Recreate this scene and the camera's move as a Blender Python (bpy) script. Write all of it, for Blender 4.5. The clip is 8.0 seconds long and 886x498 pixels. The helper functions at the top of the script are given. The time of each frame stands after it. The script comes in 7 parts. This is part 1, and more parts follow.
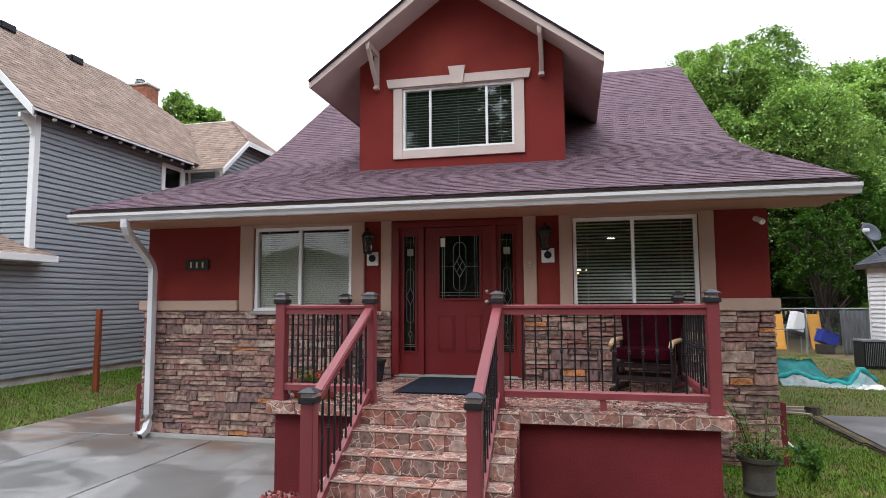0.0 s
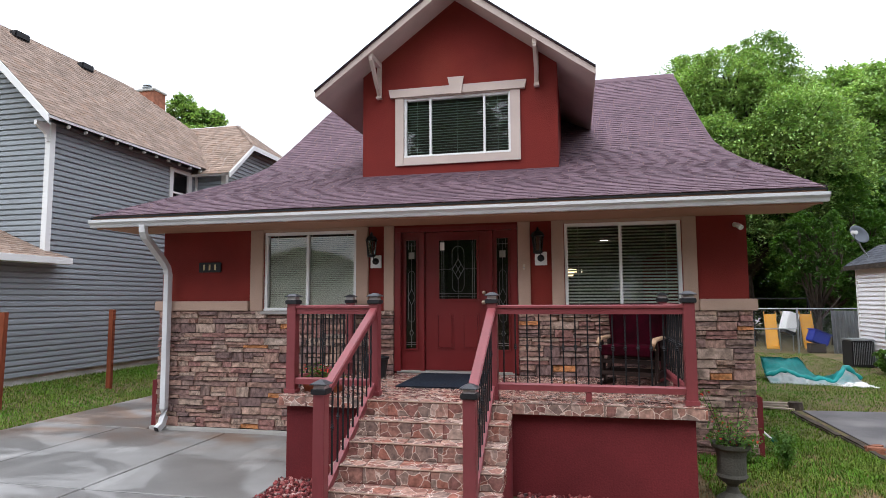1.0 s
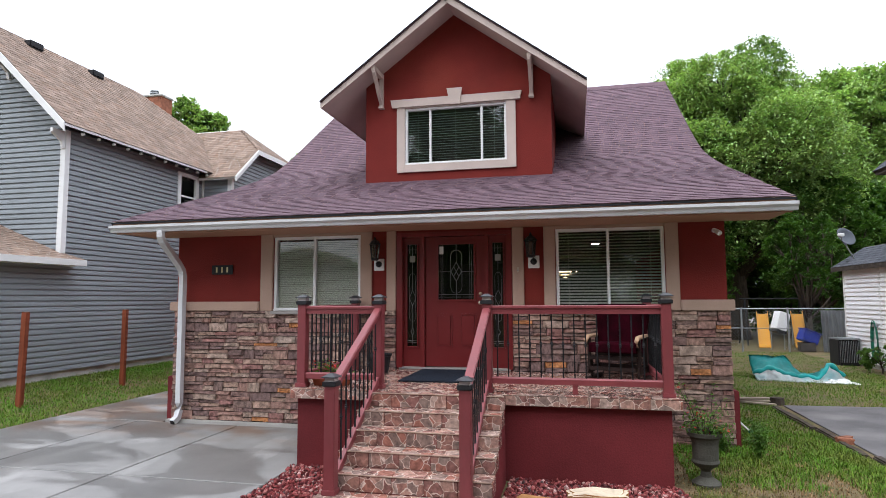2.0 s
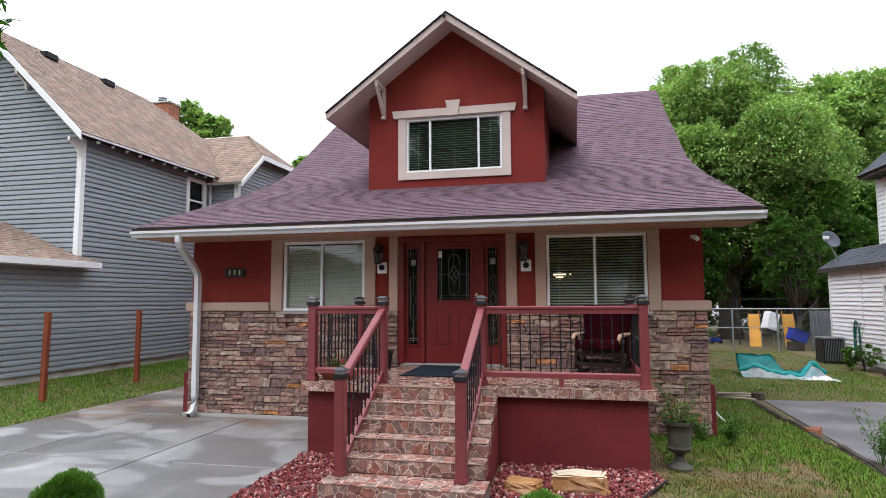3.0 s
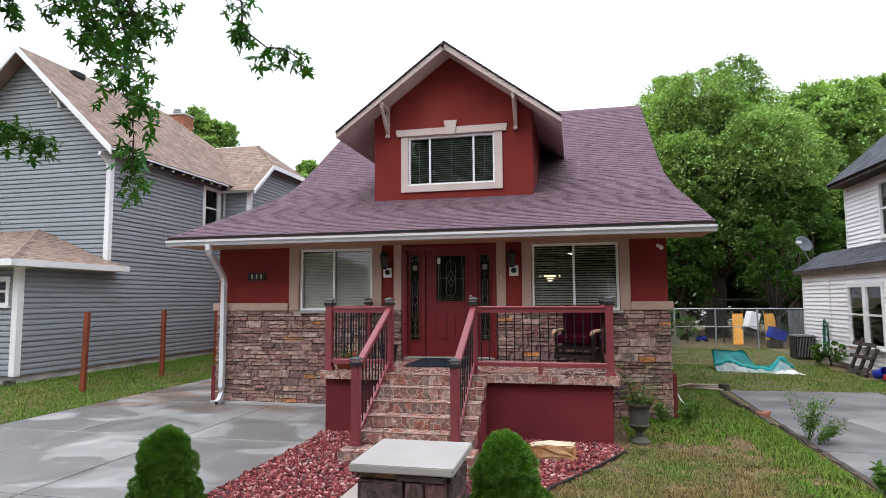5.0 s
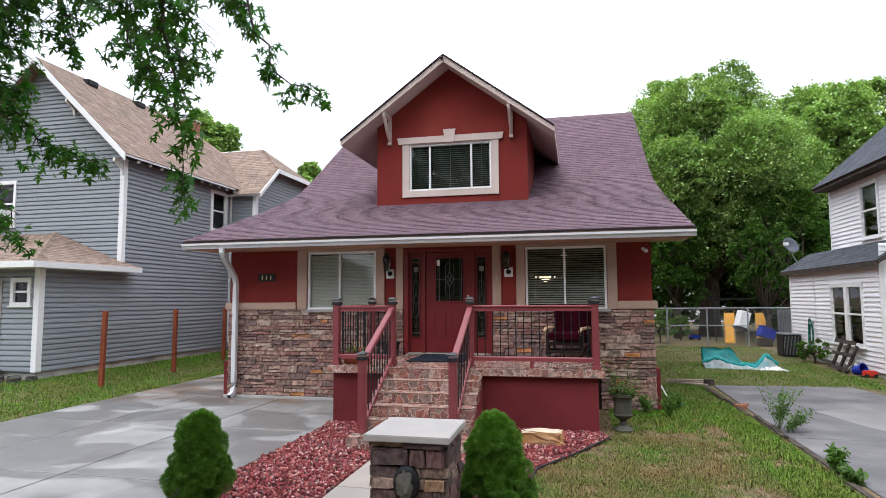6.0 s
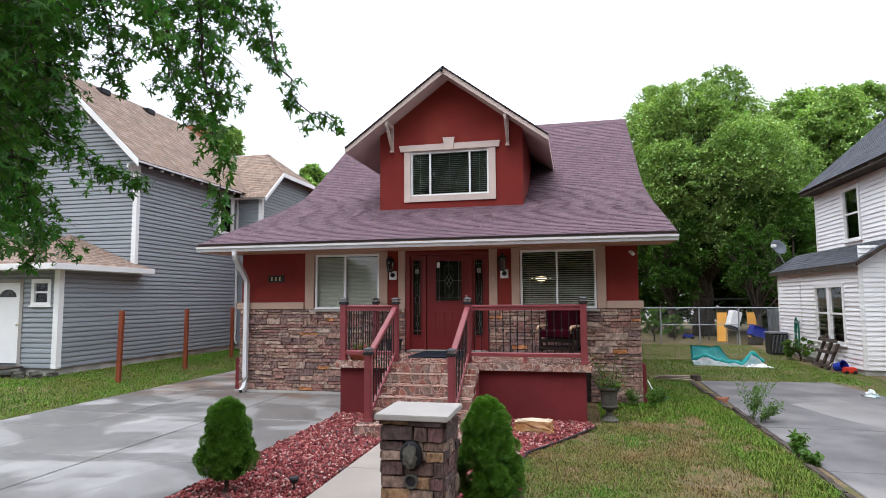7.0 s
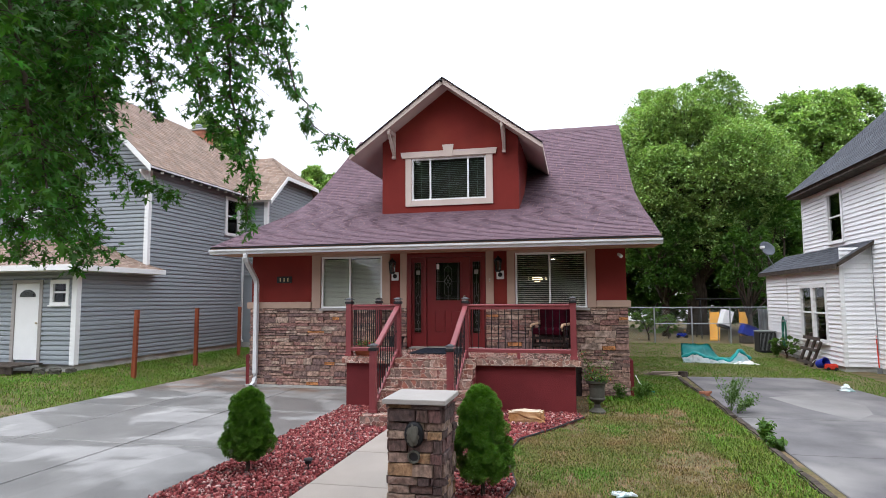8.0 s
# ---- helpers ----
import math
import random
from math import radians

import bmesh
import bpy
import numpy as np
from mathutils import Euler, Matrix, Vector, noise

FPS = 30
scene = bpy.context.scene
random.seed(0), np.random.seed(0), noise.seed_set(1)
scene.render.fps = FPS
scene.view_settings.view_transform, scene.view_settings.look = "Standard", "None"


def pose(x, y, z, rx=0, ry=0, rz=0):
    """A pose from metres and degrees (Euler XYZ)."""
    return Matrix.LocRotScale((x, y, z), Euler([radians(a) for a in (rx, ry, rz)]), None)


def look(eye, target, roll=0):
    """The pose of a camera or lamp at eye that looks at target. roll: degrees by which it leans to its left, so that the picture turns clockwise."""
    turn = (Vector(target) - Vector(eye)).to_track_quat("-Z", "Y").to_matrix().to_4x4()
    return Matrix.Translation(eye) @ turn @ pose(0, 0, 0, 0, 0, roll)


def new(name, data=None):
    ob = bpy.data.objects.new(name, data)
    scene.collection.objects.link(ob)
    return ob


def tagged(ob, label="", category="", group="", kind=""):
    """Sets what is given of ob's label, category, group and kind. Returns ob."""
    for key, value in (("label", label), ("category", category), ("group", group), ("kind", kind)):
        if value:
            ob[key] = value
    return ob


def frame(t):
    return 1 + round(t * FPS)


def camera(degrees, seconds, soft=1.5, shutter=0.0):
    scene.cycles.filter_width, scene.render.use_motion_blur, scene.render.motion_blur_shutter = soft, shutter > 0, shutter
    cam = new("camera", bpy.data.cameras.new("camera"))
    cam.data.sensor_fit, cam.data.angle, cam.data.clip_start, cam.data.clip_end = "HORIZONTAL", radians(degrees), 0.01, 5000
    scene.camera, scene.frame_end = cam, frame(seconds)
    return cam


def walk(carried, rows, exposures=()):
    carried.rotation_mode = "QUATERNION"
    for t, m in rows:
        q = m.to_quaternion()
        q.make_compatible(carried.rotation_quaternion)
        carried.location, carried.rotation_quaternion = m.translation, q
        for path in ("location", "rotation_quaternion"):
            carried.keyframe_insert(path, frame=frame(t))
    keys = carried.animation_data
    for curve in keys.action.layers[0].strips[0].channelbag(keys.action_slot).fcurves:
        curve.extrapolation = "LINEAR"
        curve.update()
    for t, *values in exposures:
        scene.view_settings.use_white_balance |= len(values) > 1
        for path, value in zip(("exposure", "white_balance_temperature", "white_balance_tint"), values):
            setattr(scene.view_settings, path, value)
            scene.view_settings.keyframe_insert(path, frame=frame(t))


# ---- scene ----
cam = camera(73.7, 8.0, soft=0.7)
PATH = [
    (0, (1.601, -8.0, 1.998), (1.171, -6.054, 2.165), -0.28),
    (0.5, (1.668, -8.25, 2.002), (1.237, -6.304, 2.17), -0.28),
    (1, (1.728, -8.495, 2.003), (1.296, -6.549, 2.171), -0.29),
    (1.5, (1.793, -8.755, 2.011), (1.361, -6.81, 2.178), -0.29),
    (3, (2.042, -9.707, 2.03), (1.609, -7.762, 2.198), -0.3),
    (3.5, (2.128, -10.037, 2.038), (1.696, -8.092, 2.207), -0.3),
    (4, (2.207, -10.369, 2.043), (1.776, -8.424, 2.212), -0.31),
    (4.5, (2.29, -10.703, 2.046), (1.857, -8.758, 2.215), -0.32),
    (6, (2.553, -11.765, 2.043), (2.12, -9.82, 2.211), -0.35),
    (6.5, (2.637, -12.13, 2.043), (2.204, -10.185, 2.211), -0.36),
    (7, (2.722, -12.497, 2.045), (2.289, -10.551, 2.213), -0.36),
    (7.5, (2.81, -12.866, 2.047), (2.377, -10.92, 2.214), -0.36),
    (8, (2.899, -13.227, 2.046), (2.466, -11.282, 2.213), -0.36),
]
walk(cam, [(t, look(eye, target, roll)) for t, eye, target, roll in PATH], exposures=[(0, 0.58), (8, 0.62)])

# world: a bright overcast sky
SUN_EL, SUN_AZ = 60.1, 212.7
world = bpy.data.worlds.new("overcast")
scene.world = world
world.use_nodes = True
wn = world.node_tree
wn.nodes.clear()
sky = wn.nodes.new("ShaderNodeTexSky")
sky.sky_type, sky.sun_disc = "NISHITA", False
sky.sun_elevation, sky.sun_rotation = radians(SUN_EL), radians(SUN_AZ)
sky.air_density, sky.dust_density = 1.0, 4.0
hsv = wn.nodes.new("ShaderNodeHueSaturation")
hsv.inputs["Saturation"].default_value = 0.12
cloud = wn.nodes.new("ShaderNodeMixRGB")
cloud.inputs[0].default_value = 0.85
# the even brightening of a cloud layer from the horizon to overhead
coord, axes, dome = wn.nodes.new("ShaderNodeTexCoord"), wn.nodes.new("ShaderNodeSeparateXYZ"), wn.nodes.new("ShaderNodeMixRGB")
wn.links.new(coord.outputs["Generated"], axes.inputs[0])
wn.links.new(axes.outputs["Z"], dome.inputs[0])
dome.inputs[1].default_value, dome.inputs[2].default_value = (6.0, 6.4, 7.4, 1), (23.4, 25.0, 28.2, 1)
dome.use_clamp = False
wn.links.new(dome.outputs[0], cloud.inputs[2])
back = wn.nodes.new("ShaderNodeBackground")
back.inputs["Strength"].default_value = 0.088
wout = wn.nodes.new("ShaderNodeOutputWorld")
wn.links.new(sky.outputs[0], hsv.inputs["Color"])
wn.links.new(hsv.outputs[0], cloud.inputs[1])
wn.links.new(cloud.outputs[0], back.inputs["Color"])
wn.links.new(back.outputs[0], wout.inputs["Surface"])
sun = new("sun", bpy.data.lights.new("sun", "SUN"))
sun.data.energy, sun.data.angle, sun.data.color = 1.1, radians(60), (0.985, 0.99, 1.0)
sun.matrix_world = look((-9, -14, 29), (0, 0, 0))


# ---- materials ----
def mat(name, base, rough=0.7, metal=0.0, var=0.15, scale=3.0, grain=60.0, bump=0.15, spec=0.2, alt=None, rand=0.0, island=False, dirt=None, dirt_amount=0.0, coat=0.0, stretch=(1, 1, 1), shift=False):
    """A surface with variation at two scales, fine relief, and optional stains and piece-to-piece change; shift gives each piece its own grain."""
    m = bpy.data.materials.new(name)
    m.use_nodes = True
    nt = m.node_tree
    n, link = nt.nodes, nt.links.new
    p = n["Principled BSDF"]
    tc = n.new("ShaderNodeTexCoord")
    mp = n.new("ShaderNodeMapping")
    mp.inputs["Scale"].default_value = stretch
    link(tc.outputs["Object"], mp.inputs[0])
    if shift:
        own, off = n.new("ShaderNodeObjectInfo"), n.new("ShaderNodeVectorMath")
        off.operation, off.inputs[0].default_value = "SCALE", (41.0, 17.0, 29.0)
        link(own.outputs["Random"], off.inputs["Scale"])
        link(off.outputs[0], mp.inputs["Location"])
    big, fine = n.new("ShaderNodeTexNoise"), n.new("ShaderNodeTexNoise")
    big.inputs["Scale"].default_value, big.inputs["Detail"].default_value = scale, 5
    fine.inputs["Scale"].default_value, fine.inputs["Detail"].default_value = grain, 3
    link(mp.outputs[0], big.inputs["Vector"])
    link(mp.outputs[0], fine.inputs["Vector"])
    ramp = n.new("ShaderNodeMixRGB")
    b = Vector(base)
    a = Vector(alt) if alt else b * (1 - 2 * var)
    ramp.inputs[1].default_value = (*a, 1)
    ramp.inputs[2].default_value = (*(b * (1 + var * 0.6)), 1)
    mr = n.new("ShaderNodeMapRange")
    mr.inputs[1].default_value, mr.inputs[2].default_value = 0.3, 0.7
    link(big.outputs["Fac"], mr.inputs[0])
    link(mr.outputs[0], ramp.inputs[0])
    out = ramp.outputs[0]
    speck = n.new("ShaderNodeMixRGB")
    speck.blend_type = "MULTIPLY"
    speck.inputs[0].default_value = min(1.0, var * 2)
    link(out, speck.inputs[1])
    link(fine.outputs["Fac"], speck.inputs[2])
    gain = n.new("ShaderNodeMixRGB")
    gain.blend_type = "MULTIPLY"
    gain.inputs[0].default_value = 1
    g = 1 + min(1.0, var * 2) * 0.9
    gain.inputs[2].default_value = (g, g, g, 1)
    link(speck.outputs[0], gain.inputs[1])
    out = gain.outputs[0]
    if dirt:
        st, sm, dm = n.new("ShaderNodeTexNoise"), n.new("ShaderNodeMapRange"), n.new("ShaderNodeMixRGB")
        st.inputs["Scale"].default_value, st.inputs["Detail"].default_value = scale * 0.45, 7
        sm.inputs[1].default_value, sm.inputs[2].default_value, sm.inputs[4].default_value = 0.5, 0.68, dirt_amount
        link(mp.outputs[0], st.inputs["Vector"])
        link(st.outputs["Fac"], sm.inputs[0])
        link(sm.outputs[0], dm.inputs[0])
        link(out, dm.inputs[1])
        dm.inputs[2].default_value = (*dirt, 1)
        out = dm.outputs[0]
    if rand:
        src = n.new("ShaderNodeNewGeometry").outputs["Random Per Island"] if island else n.new("ShaderNodeObjectInfo").outputs["Random"]
        h, v1, v2, sc = n.new("ShaderNodeHueSaturation"), n.new("ShaderNodeMapRange"), n.new("ShaderNodeMapRange"), n.new("ShaderNodeMath")
        v1.inputs[3].default_value, v1.inputs[4].default_value = 1 - rand, 1 + rand
        sc.operation, sc.inputs[1].default_value = "MULTIPLY", 7.31
        fr = n.new("ShaderNodeMath")
        fr.operation = "FRACT"
        v2.inputs[3].default_value, v2.inputs[4].default_value = 0.5 - rand * 0.05, 0.5 + rand * 0.05
        link(src, v1.inputs[0])
        link(src, sc.inputs[0])
        link(sc.outputs[0], fr.inputs[0])
        link(fr.outputs[0], v2.inputs[0])
        link(v1.outputs[0], h.inputs["Value"])
        link(v2.outputs[0], h.inputs["Hue"])
        link(out, h.inputs["Color"])
        out = h.outputs[0]
    link(out, p.inputs["Base Color"])
    rr = n.new("ShaderNodeMapRange")
    rr.inputs[3].default_value, rr.inputs[4].default_value = max(0.02, rough - 0.12), min(1, rough + 0.12)
    link(big.outputs["Fac"], rr.inputs[0])
    link(rr.outputs[0], p.inputs["Roughness"])
    p.inputs["Metallic"].default_value = metal
    p.inputs["Specular IOR Level"].default_value = spec
    p.inputs["Coat Weight"].default_value = coat
    if bump:
        bp = n.new("ShaderNodeBump")
        bp.inputs["Strength"].default_value, bp.inputs["Distance"].default_value = bump, 0.01
        link(fine.outputs["Fac"], bp.inputs["Height"])
        link(bp.outputs[0], p.inputs["Normal"])
    return m


def palette(m, stops, island=False, amount=1.0):
    """Piece-to-piece colours from a list of (place, colour), laid under the material's own grain."""
    n, link = m.node_tree.nodes, m.node_tree.links.new
    p = n["Principled BSDF"]
    src = n.new("ShaderNodeNewGeometry").outputs["Random Per Island"] if island else n.new("ShaderNodeObjectInfo").outputs["Random"]
    cr = n.new("ShaderNodeValToRGB")
    cr.color_ramp.interpolation = "CONSTANT"
    while len(cr.color_ramp.elements) < len(stops):
        cr.color_ramp.elements.new(0.5)
    for e, (at, c) in zip(cr.color_ramp.elements, stops):
        e.position, e.color = at, (*c, 1)
    link(src, cr.inputs[0])
    mul = n.new("ShaderNodeMixRGB")
    mul.blend_type, mul.inputs[0].default_value = "MULTIPLY", amount
    link(p.inputs["Base Color"].links[0].from_socket, mul.inputs[1])
    link(cr.outputs[0], mul.inputs[2])
    link(mul.outputs[0], p.inputs["Base Color"])
    return m


def glow(name, colour, strength):
    m = bpy.data.materials.new(name)
    m.use_nodes = True
    p = m.node_tree.nodes["Principled BSDF"]
    p.inputs["Base Color"].default_value = (*colour, 1)
    p.inputs["Emission Color"].default_value = (*colour, 1)
    p.inputs["Emission Strength"].default_value = strength
    return m


def glass(name, tint=(0.985, 0.995, 0.985), clear=1.0, rough=0.01):
    m = bpy.data.materials.new(name)
    m.use_nodes = True
    n, link = m.node_tree.nodes, m.node_tree.links.new
    n.remove(n["Principled BSDF"])
    tr, gl, mx, fr = n.new("ShaderNodeBsdfTransparent"), n.new("ShaderNodeBsdfGlossy"), n.new("ShaderNodeMixShader"), n.new("ShaderNodeFresnel")
    tr.inputs[0].default_value = (*[c * clear for c in tint], 1)
    gl.inputs["Roughness"].default_value = rough
    fr.inputs["IOR"].default_value = 1.6
    link(fr.outputs[0], mx.inputs[0])
    link(tr.outputs[0], mx.inputs[1])
    link(gl.outputs[0], mx.inputs[2])
    link(mx.outputs[0], n["Material Output"].inputs["Surface"])
    return m


def cracked_tile(name):
    """Glazed tile printed with irregular flagstones and pale joints."""
    m = mat(name, (0.55, 0.5, 0.47), rough=0.16, var=0.42, scale=17, grain=45, bump=0.05, spec=0.5, shift=True)
    n, link = m.node_tree.nodes, m.node_tree.links.new
    p = n["Principled BSDF"]
    geo, oi, add = n.new("ShaderNodeTexCoord"), n.new("ShaderNodeObjectInfo"), n.new("ShaderNodeVectorMath")
    rnd = n.new("ShaderNodeVectorMath")
    rnd.operation = "SCALE"
    rnd.inputs[0].default_value = (31.0, 17.0, 23.0)
    link(oi.outputs["Random"], rnd.inputs["Scale"])
    link(geo.outputs["Object"], add.inputs[0])
    link(rnd.outputs[0], add.inputs[1])
    wob, bent = n.new("ShaderNodeTexNoise"), n.new("ShaderNodeMixRGB")
    wob.inputs["Scale"].default_value, wob.inputs["Detail"].default_value = 9.0, 2
    bent.blend_type, bent.inputs[0].default_value = "LINEAR_LIGHT", 0.035
    link(add.outputs[0], wob.inputs["Vector"])
    link(add.outputs[0], bent.inputs[1])
    link(wob.outputs["Color"], bent.inputs[2])
    cell, edge = n.new("ShaderNodeTexVoronoi"), n.new("ShaderNodeTexVoronoi")
    edge.feature = "DISTANCE_TO_EDGE"
    for v in (cell, edge):
        v.inputs["Scale"].default_value = 8.6
        link(bent.outputs[0], v.inputs["Vector"])
    cr = n.new("ShaderNodeValToRGB")
    cr.color_ramp.interpolation = "CONSTANT"
    cols = [(0.33, 0.175, 0.145), (0.24, 0.17, 0.15), (0.44, 0.27, 0.225), (0.26, 0.13, 0.115), (0.43, 0.32, 0.28), (0.35, 0.155, 0.12), (0.29, 0.215, 0.19)]
    while len(cr.color_ramp.elements) < len(cols):
        cr.color_ramp.elements.new(0.5)
    for i, (e, c) in enumerate(zip(cr.color_ramp.elements, cols)):
        e.position, e.color = i / len(cols), (*c, 1)
    sep = n.new("ShaderNodeSeparateColor")
    link(cell.outputs["Color"], sep.inputs[0])
    link(sep.outputs[0], cr.inputs[0])
    mask = n.new("ShaderNodeMapRange")
    mask.inputs[1].default_value, mask.inputs[2].default_value = 0.014, 0.03
    link(edge.outputs["Distance"], mask.inputs[0])
    mx, var = n.new("ShaderNodeMixRGB"), n.new("ShaderNodeMixRGB")
    link(mask.outputs[0], mx.inputs[0])
    mx.inputs[1].default_value = (0.66, 0.55, 0.49, 1)
    link(cr.outputs[0], mx.inputs[2])
    var.blend_type, var.inputs[0].default_value = "OVERLAY", 0.6
    link(mx.outputs[0], var.inputs[1])
    link(p.inputs["Base Color"].links[0].from_socket, var.inputs[2])
    link(var.outputs[0], p.inputs["Base Color"])
    return m


M = {}
M["stucco"] = mat("red_stucco", (0.185, 0.025, 0.02), rough=0.88, var=0.10, scale=1.2, grain=55, bump=0.5, dirt=(0.27, 0.05, 0.032), dirt_amount=0.55)
M["stucco_base"] = mat("red_stucco_base", (0.152, 0.023, 0.026), rough=0.85, var=0.2, scale=1.0, grain=55, bump=0.4)
M["tan"] = mat("tan_stucco_trim", (0.42, 0.29, 0.225), rough=0.85, var=0.07, scale=1.5, grain=60, bump=0.35)
M["greige"] = mat("greige_painted_trim", (0.55, 0.45, 0.40), rough=0.7, var=0.06, scale=2, grain=50, bump=0.15)
M["soffit"] = mat("peach_soffit_paint", (0.38, 0.21, 0.14), rough=0.7, var=0.06, scale=1.0, grain=30, bump=0.1)
M["white"] = mat("white_vinyl", (0.78, 0.78, 0.77), rough=0.4, var=0.03, scale=2, grain=40, bump=0.03)
M["gutter"] = mat("white_gutter_metal", (0.60, 0.60, 0.61), rough=0.35, var=0.05, scale=1.5, grain=30, bump=0.03, dirt=(0.5, 0.48, 0.45), dirt_amount=0.3)
M["redpaint"] = mat("red_painted_wood", (0.205, 0.043, 0.048), rough=0.4, var=0.10, scale=2.5, grain=45, bump=0.12, stretch=(1, 1, 0.25), spec=0.45)
M["doorpaint"] = mat("dark_red_door_paint", (0.155, 0.014, 0.015), rough=0.35, var=0.06, scale=2, grain=40, bump=0.05, spec=0.5)
M["iron"] = mat("black_iron", (0.018, 0.018, 0.02), rough=0.5, metal=0.3, var=0.2, scale=8, grain=80, bump=0.1)
M["black"] = mat("black_plastic", (0.02, 0.02, 0.022), rough=0.5, var=0.1, scale=6, grain=60, bump=0.05)
M["stone"] = palette(mat("stacked_stone", (1.2, 1.1, 1.07), rough=0.85, var=0.32, scale=1.6, grain=8, bump=1.0, spec=0.3, shift=True, stretch=(3.2, 1, 1)),
    [(0, (0.29, 0.185, 0.155)), (0.14, (0.23, 0.165, 0.145)), (0.28, (0.35, 0.25, 0.20)), (0.42, (0.27, 0.15, 0.135)), (0.52, (0.37, 0.29, 0.24)), (0.64, (0.18, 0.125, 0.118)), (0.76, (0.33, 0.22, 0.18)), (0.86, (0.24, 0.16, 0.145)), (0.95, (0.50, 0.235, 0.10)), (0.976, (0.40, 0.33, 0.28))])
M["pillar_stone"] = palette(mat("dark_mixed_ledgestone", (1.0, 0.97, 0.95), rough=0.85, var=0.32, scale=1.6, grain=8, bump=1.0, spec=0.3, shift=True, stretch=(3.2, 1, 1)),
    [(0, (0.14, 0.09, 0.08)), (0.16, (0.24, 0.165, 0.135)), (0.32, (0.10, 0.068, 0.065)), (0.46, (0.28, 0.20, 0.16)), (0.6, (0.17, 0.095, 0.09)), (0.72, (0.30, 0.215, 0.17)), (0.82, (0.13, 0.09, 0.085)), (0.95, (0.34, 0.215, 0.125))])
M["mortar"] = mat("dark_mortar", (0.05, 0.04, 0.038), rough=0.95, var=0.2, scale=5, grain=60, bump=0.5)
M["shingle"] = palette(mat("plum_brown_shingle", (0.83, 0.81, 0.83), rough=0.88, var=0.16, scale=3, grain=110, bump=0.6, spec=0.25),
    [(0, (0.160, 0.101, 0.122)), (0.25, (0.146, 0.092, 0.112)), (0.5, (0.174, 0.112, 0.133)), (0.7, (0.156, 0.097, 0.115)), (0.88, (0.135, 0.086, 0.106))], island=True)
M["shingle_piece"] = palette(mat("plum_brown_shingle_piece", (0.83, 0.81, 0.83), rough=0.88, var=0.16, scale=3, grain=110, bump=0.6, spec=0.25),
    [(0, (0.160, 0.101, 0.122)), (0.25, (0.146, 0.092, 0.112)), (0.5, (0.174, 0.112, 0.133)), (0.7, (0.156, 0.097, 0.115)), (0.88, (0.135, 0.086, 0.106))])
M["felt"] = mat("black_drip_edge", (0.02, 0.02, 0.022), rough=0.8, var=0.1)
M["tanshingle"] = palette(mat("tan_shingle", (0.95, 0.93, 0.9), rough=0.9, var=0.16, scale=3, grain=90, bump=0.5, spec=0.25),
    [(0, (0.28, 0.207, 0.168)), (0.3, (0.24, 0.175, 0.14)), (0.6, (0.31, 0.232, 0.188)), (0.85, (0.26, 0.18, 0.138))], island=True)
M["darkshingle"] = palette(mat("slate_grey_shingle", (0.9, 0.9, 0.95), rough=0.9, var=0.18, scale=2, grain=90, bump=0.5, spec=0.25),
    [(0, (0.085, 0.09, 0.10)), (0.4, (0.07, 0.075, 0.085)), (0.7, (0.10, 0.105, 0.115))], island=True)
M["greyside"] = mat("grey_vinyl_siding", (0.27, 0.295, 0.315), rough=0.5, var=0.05, scale=1.0, grain=30, bump=0.06, rand=0.05, stretch=(0.3, 0.3, 2))
M["whiteside"] = mat("white_vinyl_siding", (0.84, 0.84, 0.85), rough=0.5, var=0.04, scale=0.8, grain=30, bump=0.05, rand=0.03, dirt=(0.62, 0.6, 0.57), dirt_amount=0.12)
M["found"] = mat("pale_foundation_concrete", (0.50, 0.50, 0.47), rough=0.9, var=0.18, scale=2, grain=40, bump=0.4, dirt=(0.28, 0.27, 0.24), dirt_amount=0.6)
# grey that carries the eave's shade between the rafter tails
M["eaveboard"] = mat("shade_grey_eave_board", (0.15, 0.15, 0.15), rough=0.8, var=0.1, scale=2, grain=40, bump=0.1)
M["brick"] = mat("red_chimney_brick", (0.32, 0.13, 0.08), rough=0.9, var=0.2, scale=8, grain=50, bump=0.4)
M["concrete"] = mat("weathered_concrete", (0.36, 0.345, 0.325), rough=0.72, var=0.12, scale=0.9, grain=70, bump=0.2, dirt=(0.55, 0.53, 0.50), dirt_amount=0.55, spec=0.5)


